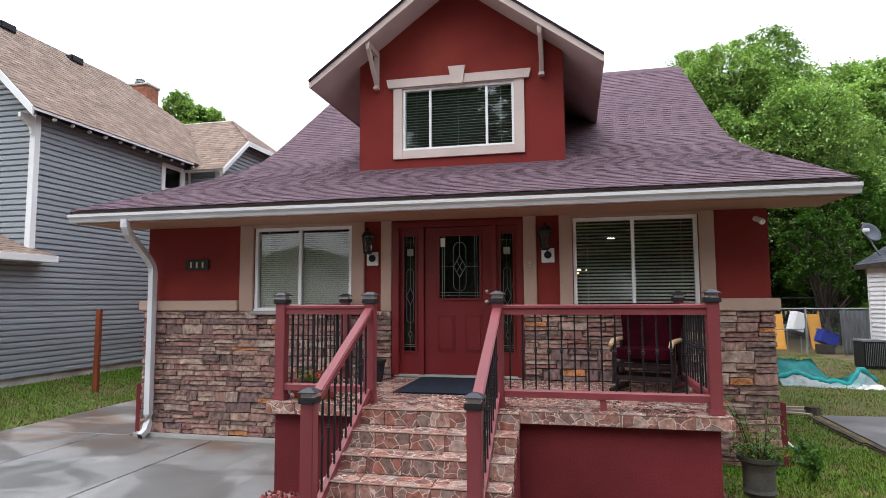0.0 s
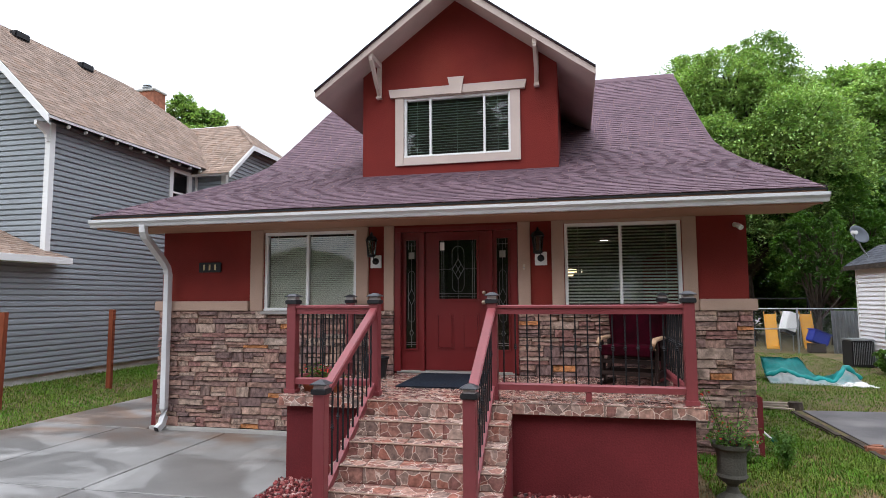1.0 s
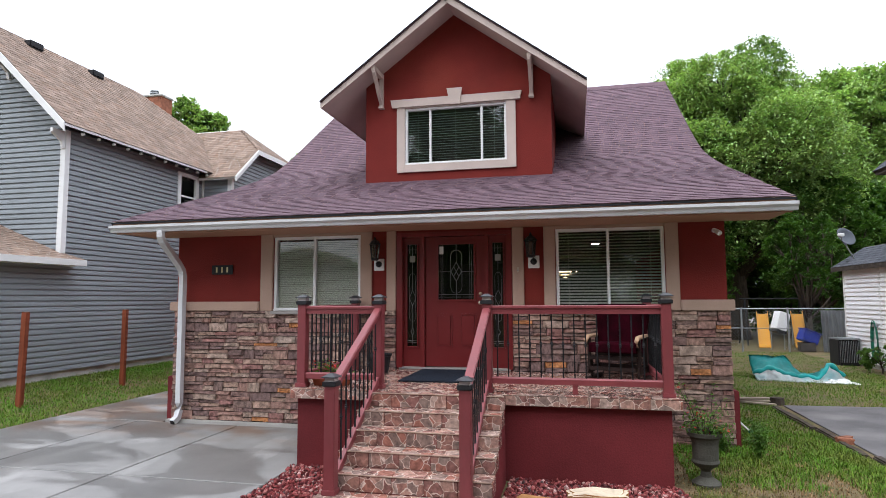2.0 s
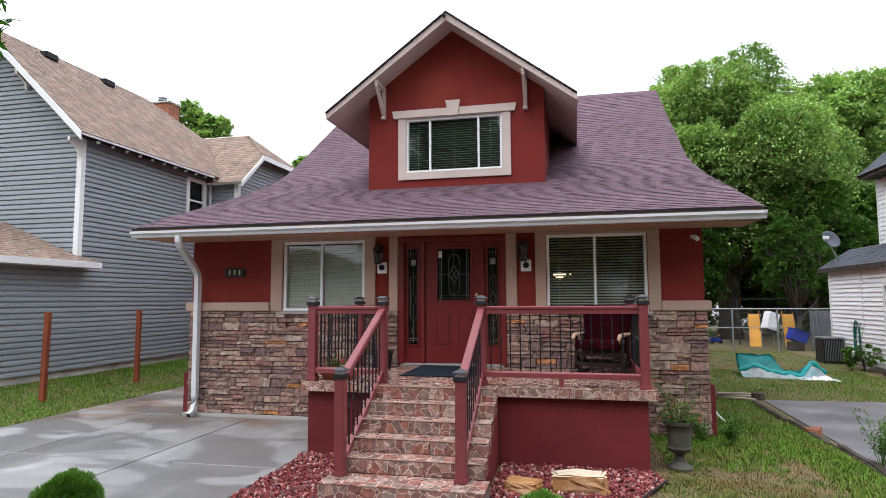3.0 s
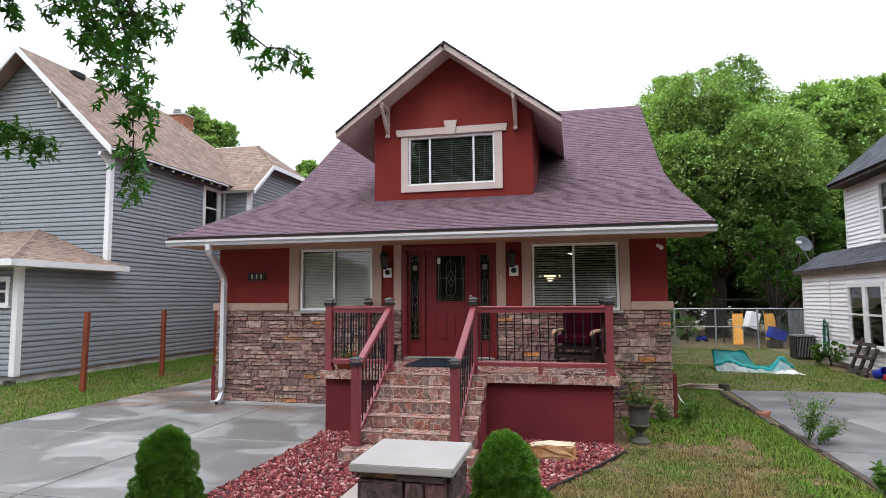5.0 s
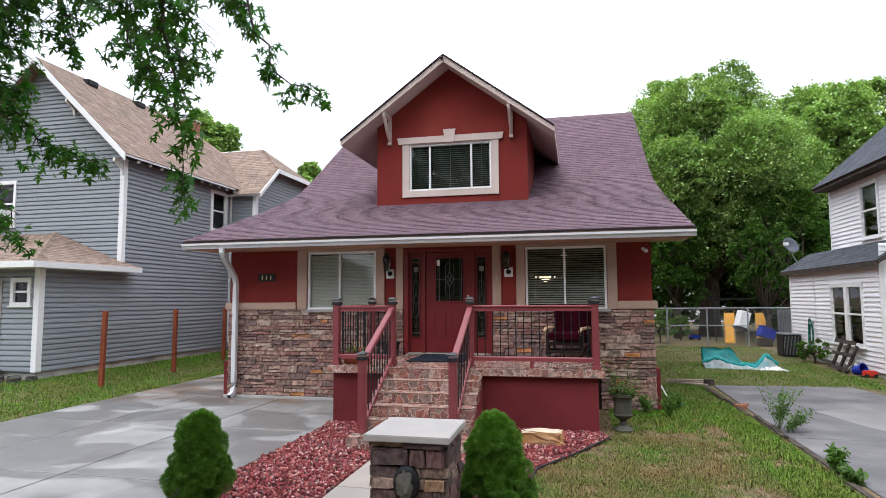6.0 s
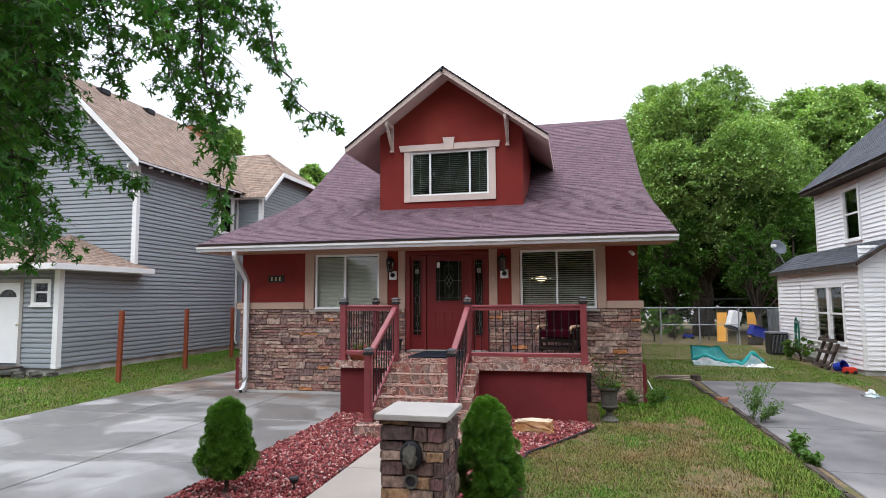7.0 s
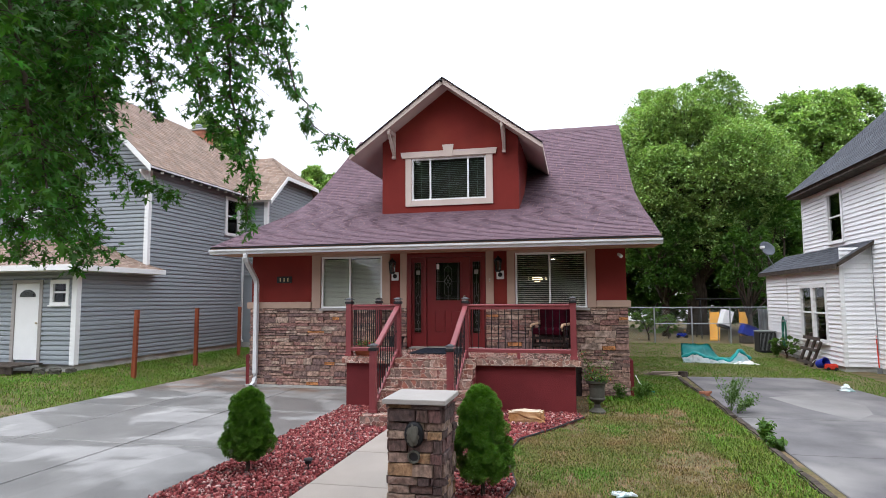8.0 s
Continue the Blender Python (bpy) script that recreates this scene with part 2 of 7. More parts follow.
def damp_concrete(name):
    """Pale concrete with dark damp patches that end in crisp drying edges, and a rusty wash by the house wall."""
    m = mat(name, (0.215, 0.207, 0.20), rough=0.6, var=0.1, scale=2.2, grain=70, bump=0.12, rand=0.1, spec=0.5)
    n, link = m.node_tree.nodes, m.node_tree.links.new
    p, tc = n["Principled BSDF"], n.new("ShaderNodeTexCoord")

    def blot(scale, low, high, stretch, source=None):
        mp, no, mr = n.new("ShaderNodeMapping"), n.new("ShaderNodeTexNoise"), n.new("ShaderNodeMapRange")
        mp.inputs["Scale"].default_value = stretch
        no.inputs["Scale"].default_value, no.inputs["Detail"].default_value, no.inputs["Distortion"].default_value = scale, 6, 0.6
        mr.inputs[1].default_value, mr.inputs[2].default_value = low, high
        link(tc.outputs["Object"], mp.inputs[0])
        link(mp.outputs[0], no.inputs["Vector"])
        link(no.outputs["Fac"], mr.inputs[0])
        return mr.outputs[0]

    damp, chalk = blot(0.7, 0.455, 0.51, (0.7, 1.3, 1)), blot(0.6, 0.56, 0.6, (1.7, 0.7, 1))
    axes, near, rust = n.new("ShaderNodeSeparateXYZ"), n.new("ShaderNodeMapRange"), n.new("ShaderNodeMath")
    link(tc.outputs["Object"], axes.inputs[0])
    near.inputs[1].default_value, near.inputs[2].default_value = -1.3, -0.6
    link(axes.outputs["Y"], near.inputs[0])
    rust.operation = "MULTIPLY"
    link(near.outputs[0], rust.inputs[0])
    link(blot(0.9, 0.4, 0.6, (0.8, 1.5, 1)), rust.inputs[1])
    out = p.inputs["Base Color"].links[0].from_socket
    for mask, colour, kind, amount in ((damp, (0.7, 0.695, 0.69), "MULTIPLY", 1.0), (chalk, (1.4, 1.4, 1.4), "MULTIPLY", 0.6), (rust.outputs[0], (0.85, 0.58, 0.43), "MULTIPLY", 0.9)):
        f, mx = n.new("ShaderNodeMath"), n.new("ShaderNodeMixRGB")
        f.operation, f.inputs[1].default_value = "MULTIPLY", amount
        mx.blend_type = kind
        link(mask, f.inputs[0])
        link(f.outputs[0], mx.inputs[0])
        link(out, mx.inputs[1])
        mx.inputs[2].default_value = (*colour, 1)
        out = mx.outputs[0]
    link(out, p.inputs["Base Color"])
    ro = n.new("ShaderNodeMapRange")
    ro.inputs[3].default_value, ro.inputs[4].default_value = 0.66, 0.36
    link(damp, ro.inputs[0])
    link(ro.outputs[0], p.inputs["Roughness"])
    return m


M["wet"] = damp_concrete("damp_stained_concrete")
M["pathway"] = mat("clean_pale_concrete", (0.305, 0.265, 0.232), rough=0.8, var=0.08, scale=1.3, grain=80, bump=0.2, dirt=(0.27, 0.245, 0.22), dirt_amount=0.5)
M["limestone"] = mat("pale_cast_stone", (0.33, 0.305, 0.285), rough=0.75, var=0.07, scale=3, grain=60, bump=0.15)
M["asphalt"] = mat("greyed_drive_concrete", (0.135, 0.128, 0.13), rough=0.75, var=0.18, scale=1.5, grain=80, bump=0.2, dirt=(0.235, 0.224, 0.215), dirt_amount=0.8)
M["worn"] = mat("paler_worn_concrete", (0.20, 0.19, 0.185), rough=0.75, var=0.15, scale=1.2, grain=80, bump=0.2, dirt=(0.25, 0.24, 0.23), dirt_amount=0.8)
M["soil"] = mat("lawn_soil_and_thatch", (0.145, 0.098, 0.06), rough=0.95, var=0.4, scale=2.4, grain=22, bump=1.0, alt=(0.07, 0.075, 0.025))
M["straw"] = mat("dry_straw_blades", (0.27, 0.17, 0.09), rough=0.8, var=0.3, scale=2.0, grain=20, bump=0, alt=(0.12, 0.09, 0.04), rand=0.35, island=True)
M["grass"] = mat("grass_blades", (0.056, 0.132, 0.010), rough=0.6, var=0.3, scale=1.1, grain=20, bump=0, alt=(0.18, 0.12, 0.045), rand=0.35, island=True)
M["lushgrass"] = mat("lush_grass_blades", (0.058, 0.165, 0.007), rough=0.6, var=0.3, scale=0.9, grain=20, bump=0, alt=(0.12, 0.155, 0.02), rand=0.35, island=True)
M["lava"] = palette(mat("red_lava_gravel", (0.95, 0.93, 0.93), rough=0.9, var=0.25, scale=20, grain=90, bump=0.8),
    [(0, (0.22, 0.045, 0.045)), (0.22, (0.34, 0.085, 0.083)), (0.42, (0.125, 0.027, 0.03)), (0.58, (0.43, 0.17, 0.155)), (0.74, (0.26, 0.06, 0.06)), (0.86, (0.56, 0.36, 0.33)), (0.94, (0.16, 0.10, 0.10))], island=True)
M["lavabed"] = mat("dark_gravel_bed", (0.10, 0.03, 0.03), rough=0.95, var=0.3, scale=15, grain=60, bump=0.8)
M["tile"] = cracked_tile("flagstone_print_tile")
M["grout"] = mat("dark_grout", (0.20, 0.15, 0.13), rough=0.9, var=0.1)
M["blind"] = mat("cream_blind_slat", (0.92, 0.90, 0.82), rough=0.5, var=0.03, bump=0.0)
M["blind_dark"] = mat("pale_green_blind_slat", (0.55, 0.68, 0.62), rough=0.5, var=0.03, bump=0.0)
# wall colour kept dark so that the rooms read as unlit
M["room"] = mat("unlit_look_room_paint", (0.14, 0.13, 0.115), rough=0.9, var=0.05)
M["curtain"] = mat("dim_curtain", (0.30, 0.30, 0.27), rough=0.9, var=0.1, stretch=(6, 6, 0.4))
M["glass"] = glass("window_glass")
M["leadglass"] = glass("dark_leaded_glass", (0.72, 0.78, 0.73), 0.85, 0.16)
M["lead"] = mat("zinc_caming", (0.36, 0.36, 0.36), rough=0.45, metal=0.8, var=0.05, bump=0)
M["brass"] = mat("aged_nickel", (0.55, 0.47, 0.36), rough=0.3, metal=1.0, var=0.05, bump=0)
M["mat"] = mat("navy_rubber_mat", (0.010, 0.015, 0.025), rough=0.85, var=0.2, scale=8, grain=120, bump=0.6)
M["velvet"] = mat("burgundy_velvet", (0.024, 0.0009, 0.0042), rough=0.95, spec=0.05, var=0.35, scale=5, grain=60, bump=0.3)
M["darkwood"] = mat("dark_stained_wood", (0.02, 0.011, 0.009), rough=0.5, var=0.2, scale=4, grain=40, bump=0.1)
M["palewood"] = mat("worn_maple_arm", (0.42, 0.27, 0.17), rough=0.45, var=0.1, scale=6, grain=40, bump=0.05)
M["postwood"] = mat("rust_stained_wood", (0.23, 0.058, 0.026), rough=0.8, var=0.2, scale=3, grain=50, bump=0.3, stretch=(4, 4, 0.4))
M["terracotta"] = mat("terracotta", (0.36, 0.10, 0.05), rough=0.8, var=0.1, scale=6, bump=0.15)
M["urn"] = mat("weathered_grey_cast_stone", (0.085, 0.08, 0.066), rough=0.85, var=0.2, scale=5, grain=50, bump=0.5, dirt=(0.10, 0.10, 0.085), dirt_amount=0.5)
M["rock"] = mat("buff_sandstone", (0.40, 0.195, 0.075), rough=0.85, var=0.2, scale=4, grain=30, bump=0.8, dirt=(0.50, 0.37, 0.24), dirt_amount=0.5)
M["rock_pale"] = mat("pale_sandstone_top", (0.56, 0.46, 0.34), rough=0.85, var=0.15, scale=5, grain=30, bump=0.6)
M["solarcap"] = mat("clear_amber_cap", (0.42, 0.36, 0.35), rough=0.2, var=0.1, spec=0.7, bump=0)
M["bark"] = mat("grey_brown_bark", (0.075, 0.058, 0.045), rough=0.95, var=0.3, scale=5, grain=25, bump=1.0, stretch=(3, 3, 0.5))


def leaf_mat(name, base, alt, rand=0.25, thin=0.36):
    m = mat(name, base, rough=0.5, var=0.15, scale=0.5, grain=12, bump=0, alt=alt, rand=rand, island=True, spec=0.2)
    n, link = m.node_tree.nodes, m.node_tree.links.new
    p = n["Principled BSDF"]
    tr, mx = n.new("ShaderNodeBsdfTranslucent"), n.new("ShaderNodeMixShader")
    mx.inputs[0].default_value = thin
    bright = n.new("ShaderNodeMixRGB")
    bright.blend_type, bright.inputs[0].default_value = "MULTIPLY", 1.0
    bright.inputs[2].default_value = (1.3, 1.5, 0.6, 1)
    link(p.inputs["Base Color"].links[0].from_socket, bright.inputs[1])
    link(bright.outputs[0], tr.inputs[0])
    link(p.outputs[0], mx.inputs[1])
    link(tr.outputs[0], mx.inputs[2])
    link(mx.outputs[0], n["Material Output"].inputs["Surface"])
    return m


M["leaf_maple"] = leaf_mat("maple_leaves", (0.046, 0.135, 0.018), (0.024, 0.08, 0.011), 0.35, 0.32)
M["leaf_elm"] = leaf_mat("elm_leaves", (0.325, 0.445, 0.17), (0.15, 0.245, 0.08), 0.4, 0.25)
# this dark green also stands in for shade beneath the elm
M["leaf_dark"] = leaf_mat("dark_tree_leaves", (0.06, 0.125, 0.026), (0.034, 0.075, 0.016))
M["leaf_spruce"] = leaf_mat("dwarf_spruce_needles", (0.115, 0.245, 0.03), (0.06, 0.145, 0.018), 0.3, 0.14)
M["leaf_bush"] = leaf_mat("shrub_leaves", (0.11, 0.20, 0.04), (0.06, 0.12, 0.03))
M["flower"] = mat("red_blossom", (0.6, 0.05, 0.03), rough=0.6, var=0.1, bump=0)
M["yellow"] = mat("faded_yellow_plastic", (0.62, 0.30, 0.04), rough=0.5, var=0.1, scale=2, bump=0.05)
M["blue"] = mat("blue_plastic", (0.015, 0.035, 0.32), rough=0.4, var=0.1, bump=0.05)
M["teal"] = mat("teal_pool_vinyl", (0.02, 0.30, 0.29), rough=0.35, var=0.15, scale=3, grain=20, bump=0.3)
M["liner"] = mat("white_pool_liner", (0.62, 0.68, 0.68), rough=0.4, var=0.12, scale=5, grain=20, bump=0.4, dirt=(0.2, 0.5, 0.52), dirt_amount=0.7)
M["metal"] = mat("galvanised_steel", (0.36, 0.38, 0.39), rough=0.45, metal=0.7, var=0.1, scale=3, bump=0.05)
M["dishgrey"] = mat("dull_dish_grey", (0.10, 0.11, 0.13), rough=0.6, var=0.08)
M["capgrey"] = mat("dark_cap_plastic", (0.05, 0.05, 0.055), rough=0.35, var=0.1, bump=0)
M["hosegreen"] = mat("green_hose", (0.02, 0.15, 0.10), rough=0.5, var=0.1, bump=0)
M["timber"] = mat("rotten_edging_timber", (0.07, 0.055, 0.045), rough=0.95, var=0.3, scale=6, grain=40, bump=0.8)
M["pinegrey"] = mat("weathered_grey_board", (0.33, 0.27, 0.22), rough=0.9, var=0.2, scale=4, bump=0.3)
M["gold"] = mat("dull_gold_paint", (0.45, 0.36, 0.20), rough=0.4, metal=0.5, var=0.05, bump=0)


# ---- mesh helpers ----
def thing(name, label, category, at=(0, 0, 0), group="", kind="", turn=0):
    ob = new(name)
    ob.matrix_basis = pose(*at, 0, 0, turn)
    return tagged(ob, label, category, group, kind)


def mesh_of(bm, name, smooth=False):
    me = bpy.data.meshes.new(name)
    bm.normal_update()
    bm.to_mesh(me)
    bm.free()
    if smooth:
        me.polygons.foreach_set("use_smooth", [True] * len(me.polygons))
    return me


def part(name, bm, material, parent, label="", smooth=False, m=None):
    """Links a bmesh (or a ready mesh) as one mesh object under a thing or a part."""
    me = bm if isinstance(bm, bpy.types.Mesh) else mesh_of(bm, name, smooth)
    if material and not me.materials:
        me.materials.append(material)
    ob = new(name, me)
    ob.parent = parent
    if m is not None:
        ob.matrix_basis = m
    return tagged(ob, label)


def solo(name, bm, material, label, category, group="", kind="", smooth=False, m=None):
    return tagged(part(name, bm, material, None, "", smooth, m), label, category, group, kind)


def box(x0, x1, y0, y1, z0, z1, bevel=0.0, bm=None):
    bm = bm or bmesh.new()
    r = bmesh.ops.create_cube(bm, size=1.0, matrix=Matrix.LocRotScale(((x0 + x1) / 2, (y0 + y1) / 2, (z0 + z1) / 2), None, (x1 - x0, y1 - y0, z1 - z0)))
    if bevel:
        es = list({e for v in r["verts"] for e in v.link_edges})
        bmesh.ops.bevel(bm, geom=es, offset=bevel, segments=2, affect="EDGES", clamp_overlap=True)
    return bm


def prism(points, axis, a, b, bm=None):
    """A polygon of (u, v) drawn out along axis from a to b: x: (y, z), y: (x, z), z: (x, y)."""
    bm = bm or bmesh.new()
    put = {"x": lambda u, v, w: (w, u, v), "y": lambda u, v, w: (u, w, v), "z": lambda u, v, w: (u, v, w)}[axis]
    lo = [bm.verts.new(put(u, v, a)) for u, v in points]
    hi = [bm.verts.new(put(u, v, b)) for u, v in points]
    n = len(points)
    bm.faces.new(lo)
    bm.faces.new(hi[::-1])
    for i in range(n):
        bm.faces.new((lo[i], lo[(i + 1) % n], hi[(i + 1) % n], hi[i]))
    bmesh.ops.recalc_face_normals(bm, faces=bm.faces)
    return bm


def rod(a, b, r, sides=8, r2=None, bm=None):
    bm = bm or bmesh.new()
    a, b = Vector(a), Vector(b)
    q = (b - a).to_track_quat("Z", "Y").to_matrix().to_4x4()
    bmesh.ops.create_cone(bm, cap_ends=True, segments=sides, radius1=r, radius2=r if r2 is None else r2, depth=(b - a).length, matrix=Matrix.Translation((a + b) / 2) @ q)
    return bm


def pipe(points, r, sides=8, bm=None, square=False):
    """A tube along a line of points, with joined rings."""
    bm = bm or bmesh.new()
    pts = [Vector(p) for p in points]
    rings = []
    for i, p in enumerate(pts):
        d = (pts[min(i + 1, len(pts) - 1)] - pts[max(i - 1, 0)]).normalized()
        q = d.to_track_quat("Z", "Y")
        rr = r[i] if isinstance(r, (list, tuple)) else r
        off = math.pi / 4 if square else 0
        rings.append([bm.verts.new(p + q @ Vector((rr * math.cos(off + 2 * math.pi * k / sides), rr * math.sin(off + 2 * math.pi * k / sides), 0))) for k in range(sides)])
    for A, B in zip(rings, rings[1:]):
        for k in range(sides):
            bm.faces.new((A[k], A[(k + 1) % sides], B[(k + 1) % sides], B[k]))
    bm.faces.new(rings[0][::-1])
    bm.faces.new(rings[-1])
    return bm


def lathe(profile, sides=24, bm=None):
    """A turned form from (radius, height) pairs."""
    bm = bm or bmesh.new()
    rings = [[bm.verts.new((r * math.cos(2 * math.pi * k / sides), r * math.sin(2 * math.pi * k / sides), z)) for k in range(sides)] for r, z in profile]
    for A, B in zip(rings, rings[1:]):
        for k in range(sides):
            bm.faces.new((A[k], A[(k + 1) % sides], B[(k + 1) % sides], B[k]))
    bm.faces.new(rings[0][::-1])
    bm.faces.new(rings[-1])
    return bm


def raw(name, verts, faces):
    me = bpy.data.meshes.new(name)
    me.from_pydata([tuple(v) for v in verts], [], [tuple(f) for f in faces])
    me.update()
    return me


def frame_rect(x0, x1, z0, z1, w, y0, y1):
    """A rectangular frame in the xz plane, of bar width w, between depths y0 and y1."""
    bm = bmesh.new()
    box(x0, x0 + w, y0, y1, z0, z1, bm=bm)
    box(x1 - w, x1, y0, y1, z0, z1, bm=bm)
    box(x0 + w, x1 - w, y0, y1, z0, z0 + w, bm=bm)
    box(x0 + w, x1 - w, y0, y1, z1 - w, z1, bm=bm)
    return bm

# ---- ground ----
rng = np.random.default_rng(7)


def smooth(a, b, v):
    t = np.clip((v - a) / (b - a), 0, 1)
    return t * t * (3 - 2 * t)


def ground_z(x, y):
    """The lie of the lawn: level round the house, a low bank up to the grey house, a slight dip by the far drive."""
    return -0.06 + 0.22 * smooth(-7.3, -9.9, x) * smooth(-14, -4, y) + 0.02 * np.sin(x * 0.9) * np.sin(y * 0.7) * smooth(3.2, 4.2, x) * smooth(5.6, 5.2, x) + 0.02 * smooth(6, 12, y)


def ground_sheet():
    xs = np.unique(np.concatenate([np.linspace(-900, -20, 12), np.linspace(-20, 20, 90), np.linspace(20, 900, 12)]))
    ys = np.unique(np.concatenate([np.linspace(-900, -24, 12), np.linspace(-24, 32, 110), np.linspace(32, 900, 12)]))
    X, Y = np.meshgrid(xs, ys)
    V = np.stack([X, Y, ground_z(X, Y)], -1).reshape(-1, 3)
    n = len(xs)
    F = [(r * n + c, r * n + c + 1, (r + 1) * n + c + 1, (r + 1) * n + c) for r in range(len(ys) - 1) for c in range(n - 1)]
    me = raw("ground", V, F)
    me.polygons.foreach_set("use_smooth", [True] * len(me.polygons))
    me.materials.append(M["soil"])
    return tagged(new("ground", me), "patchy green lawn with worn brown soil", "lawn", kind="structure")


ground_sheet()


def slab_piece(points, z0, z1, material, parent, name="slab"):
    bm = prism(points, "z", z0, z1)
    top = [e for e in bm.edges if all(v.co.z > z1 - 1e-4 for v in e.verts)]
    bmesh.ops.bevel(bm, geom=top, offset=0.008, segments=1, affect="EDGES")
    return part(name, bm, material, parent)


def drive():
    d = thing("driveway", "damp grey concrete driveway with pale dried patches and joints", "driveway", kind="structure")
    cols, rows = [-7.2, -5.45, -3.55, -1.55], [-16, -11.2, -8.4, -5.6, -2.9, -0.12]
    j = 0.013
    for a, b in zip(cols, cols[1:]):
        for c, e in zip(rows, rows[1:]):
            slab_piece([(a + j, c + j), (b - j, c + j), (b - j, e - j), (a + j, e - j)], -0.2, -0.03 + rng.uniform(-0.002, 0.002), M["wet"], d)
    for c, e in ((-0.12, 3.5), (3.5, 7.0), (7.0, 14.0)):
        slab_piece([(-7.2 + j, c + j), (-5.0, c + j), (-5.0, e - j), (-7.2 + j, e - j)], -0.2, -0.03, M["wet"], d)
    part("joint_bed", box(-7.19, -1.56, -16, -0.13, -0.2, -0.05), M["mortar"], d)


drive()


def side_drive():
    d = thing("side_driveway", "faded grey driveway with cracks beside the lawn", "driveway", kind="structure")
    j = 0.012
    rows = [(-16, -7.5), (-7.5, -4.4), (-4.4, -1.9)]
    for a, b in rows:
        for c, e in ((5.62, 8.6), (8.6, 14.0)):
            slab_piece([(c + j, a + j), (e - j, a + j), (e - j, b - j), (c + j, b - j)], -0.2, -0.04, M["asphalt"], d)
    slab_piece([(5.62, -1.9 + j), (9.9, -1.9 + j), (9.1, 0.6), (8.7, 3.8), (7.2, 3.65), (5.7, 3.55)], -0.2, -0.038, M["asphalt"], d)
    slab_piece([(9.92, -1.9 + j), (14, -1.9 + j), (14, -0.4), (9.6, -0.3)], -0.2, -0.04, M["asphalt"], d)
    slab_piece([(6.75, 0.42), (7.5, 0.85), (8.1, 0.66), (8.25, -0.3), (7.99, -1.2), (7.45, -1.85), (7.03, -0.8)], -0.1, -0.037, M["worn"], d, "worn_patch")


side_drive()


def walkway():
    d = thing("walkway", "clean pale concrete walkway leading to the stairs", "path", kind="structure")
    rows = [-16, -14.4, -12.9, -11.4, -9.9, -8.35, -6.87, -5.45, -3.83]
    for a, b in zip(rows, rows[1:]):
        slab_piece([(-0.08, a + 0.007), (1.0, a + 0.007), (1.0, b - 0.007), (-0.08, b - 0.007)], -0.2, -0.015, M["pathway"], d)
    part("joint_bed", box(-0.07, 0.99, -15.9, -3.84, -0.2, -0.04), M["mortar"], d)


walkway()
tagged(part("street", box(-60, 60, -26, -18, -0.3, -0.1), M["asphalt"], None), "grey street behind the camera", "road", kind="structure")

# ---- house: walls ----
XL, XR = -4.87, 3.97
SOFFIT, SILL = 3.10, 1.83


def wall_boxes(name, boxes, material, label):
    bm = bmesh.new()
    for b in boxes:
        box(*b, bm=bm)
    return solo(name, bm, material, label, "wall", kind="structure")


wall_left = wall_boxes("wall_front_left", [
    (XL, -3.04, 0, 0.25, -0.2, 3.3), (-3.04, -1.51, 0, 0.25, -0.2, SILL), (-3.04, -1.51, 0, 0.25, 3.055, 3.3), (-1.51, -0.9, 0, 0.25, -0.2, 3.3)],
    M["stucco"], "dark red stucco front wall above stacked stone")
wall_right = wall_boxes("wall_front_right", [
    (0.94, 1.60, 0, 0.25, -0.2, 3.3), (1.60, 3.15, 0, 0.25, -0.2, SILL), (1.60, 3.15, 0, 0.25, 3.055, 3.3), (3.15, XR, 0, 0.25, -0.2, 3.3),
    (-0.9, 0.94, 0, 0.25, -0.2, 0.92), (-0.9, 0.94, 0, 0.25, 3.07, 3.3)], M["stucco"], "dark red stucco front wall above stacked stone")

PROFILE = [(-0.97, 3.26), (0.5, 3.755), (2.44, 4.40), (3.6, 4.85), (4.3, 5.17), (4.9, 5.54), (5.7, 6.09), (7.2, 7.15), (8.82, 8.29)]
BACK = [(16.5, 3.3)]


def roof_z(y):
    pts = PROFILE + BACK
    return float(np.interp(y, [p[0] for p in pts], [p[1] for p in pts]))


def side_wall(name, x0, x1):
    top = [(y, roof_z(y) - 0.1) for y in (0.25, 2.44, 3.6, 4.3, 4.9, 5.7, 7.2, 8.82, 15.5)]
    return solo(name, prism([(0.25, -0.2)] + top + [(15.5, -0.2)], "x", x0, x1), M["stucco"], "dark red stucco side wall", "wall", kind="structure")


side_wall("wall_west", XL, XL + 0.25)
side_wall("wall_east", XR - 0.25, XR)
solo("wall_back", box(XL, XR, 15.5, 15.75, -0.2, 3.7), M["stucco"], "red stucco back wall", "wall", kind="structure")
for n_, a_, b_ in (("plinth_west", XL - 0.11, XL - 0.003), ("plinth_east", XR + 0.003, XR + 0.09)):
    solo(n_, box(a_, b_, -0.04, 15.5, -0.2, 0.72, 0.012), M["stucco_base"], "red painted projecting wall plinth", "plinth", kind="structure")
solo("room_floor", box(XL + 0.25, XR - 0.25, 0.25, 10, 0.7, 0.9), M["darkwood"], "dim wooden room floor", "floor", kind="structure")
solo("ceiling", box(XL + 0.25, XR - 0.25, 0.25, 10, 3.12, 3.2), M["room"], "room ceiling in paint darkened to look unlit", "ceiling", kind="structure")
solo("wall_inner", box(XL + 0.25, XR - 0.25, 10.0, 10.1, 0.7, 3.2), M["room"], "inner room wall in paint darkened to look unlit", "wall", kind="structure")
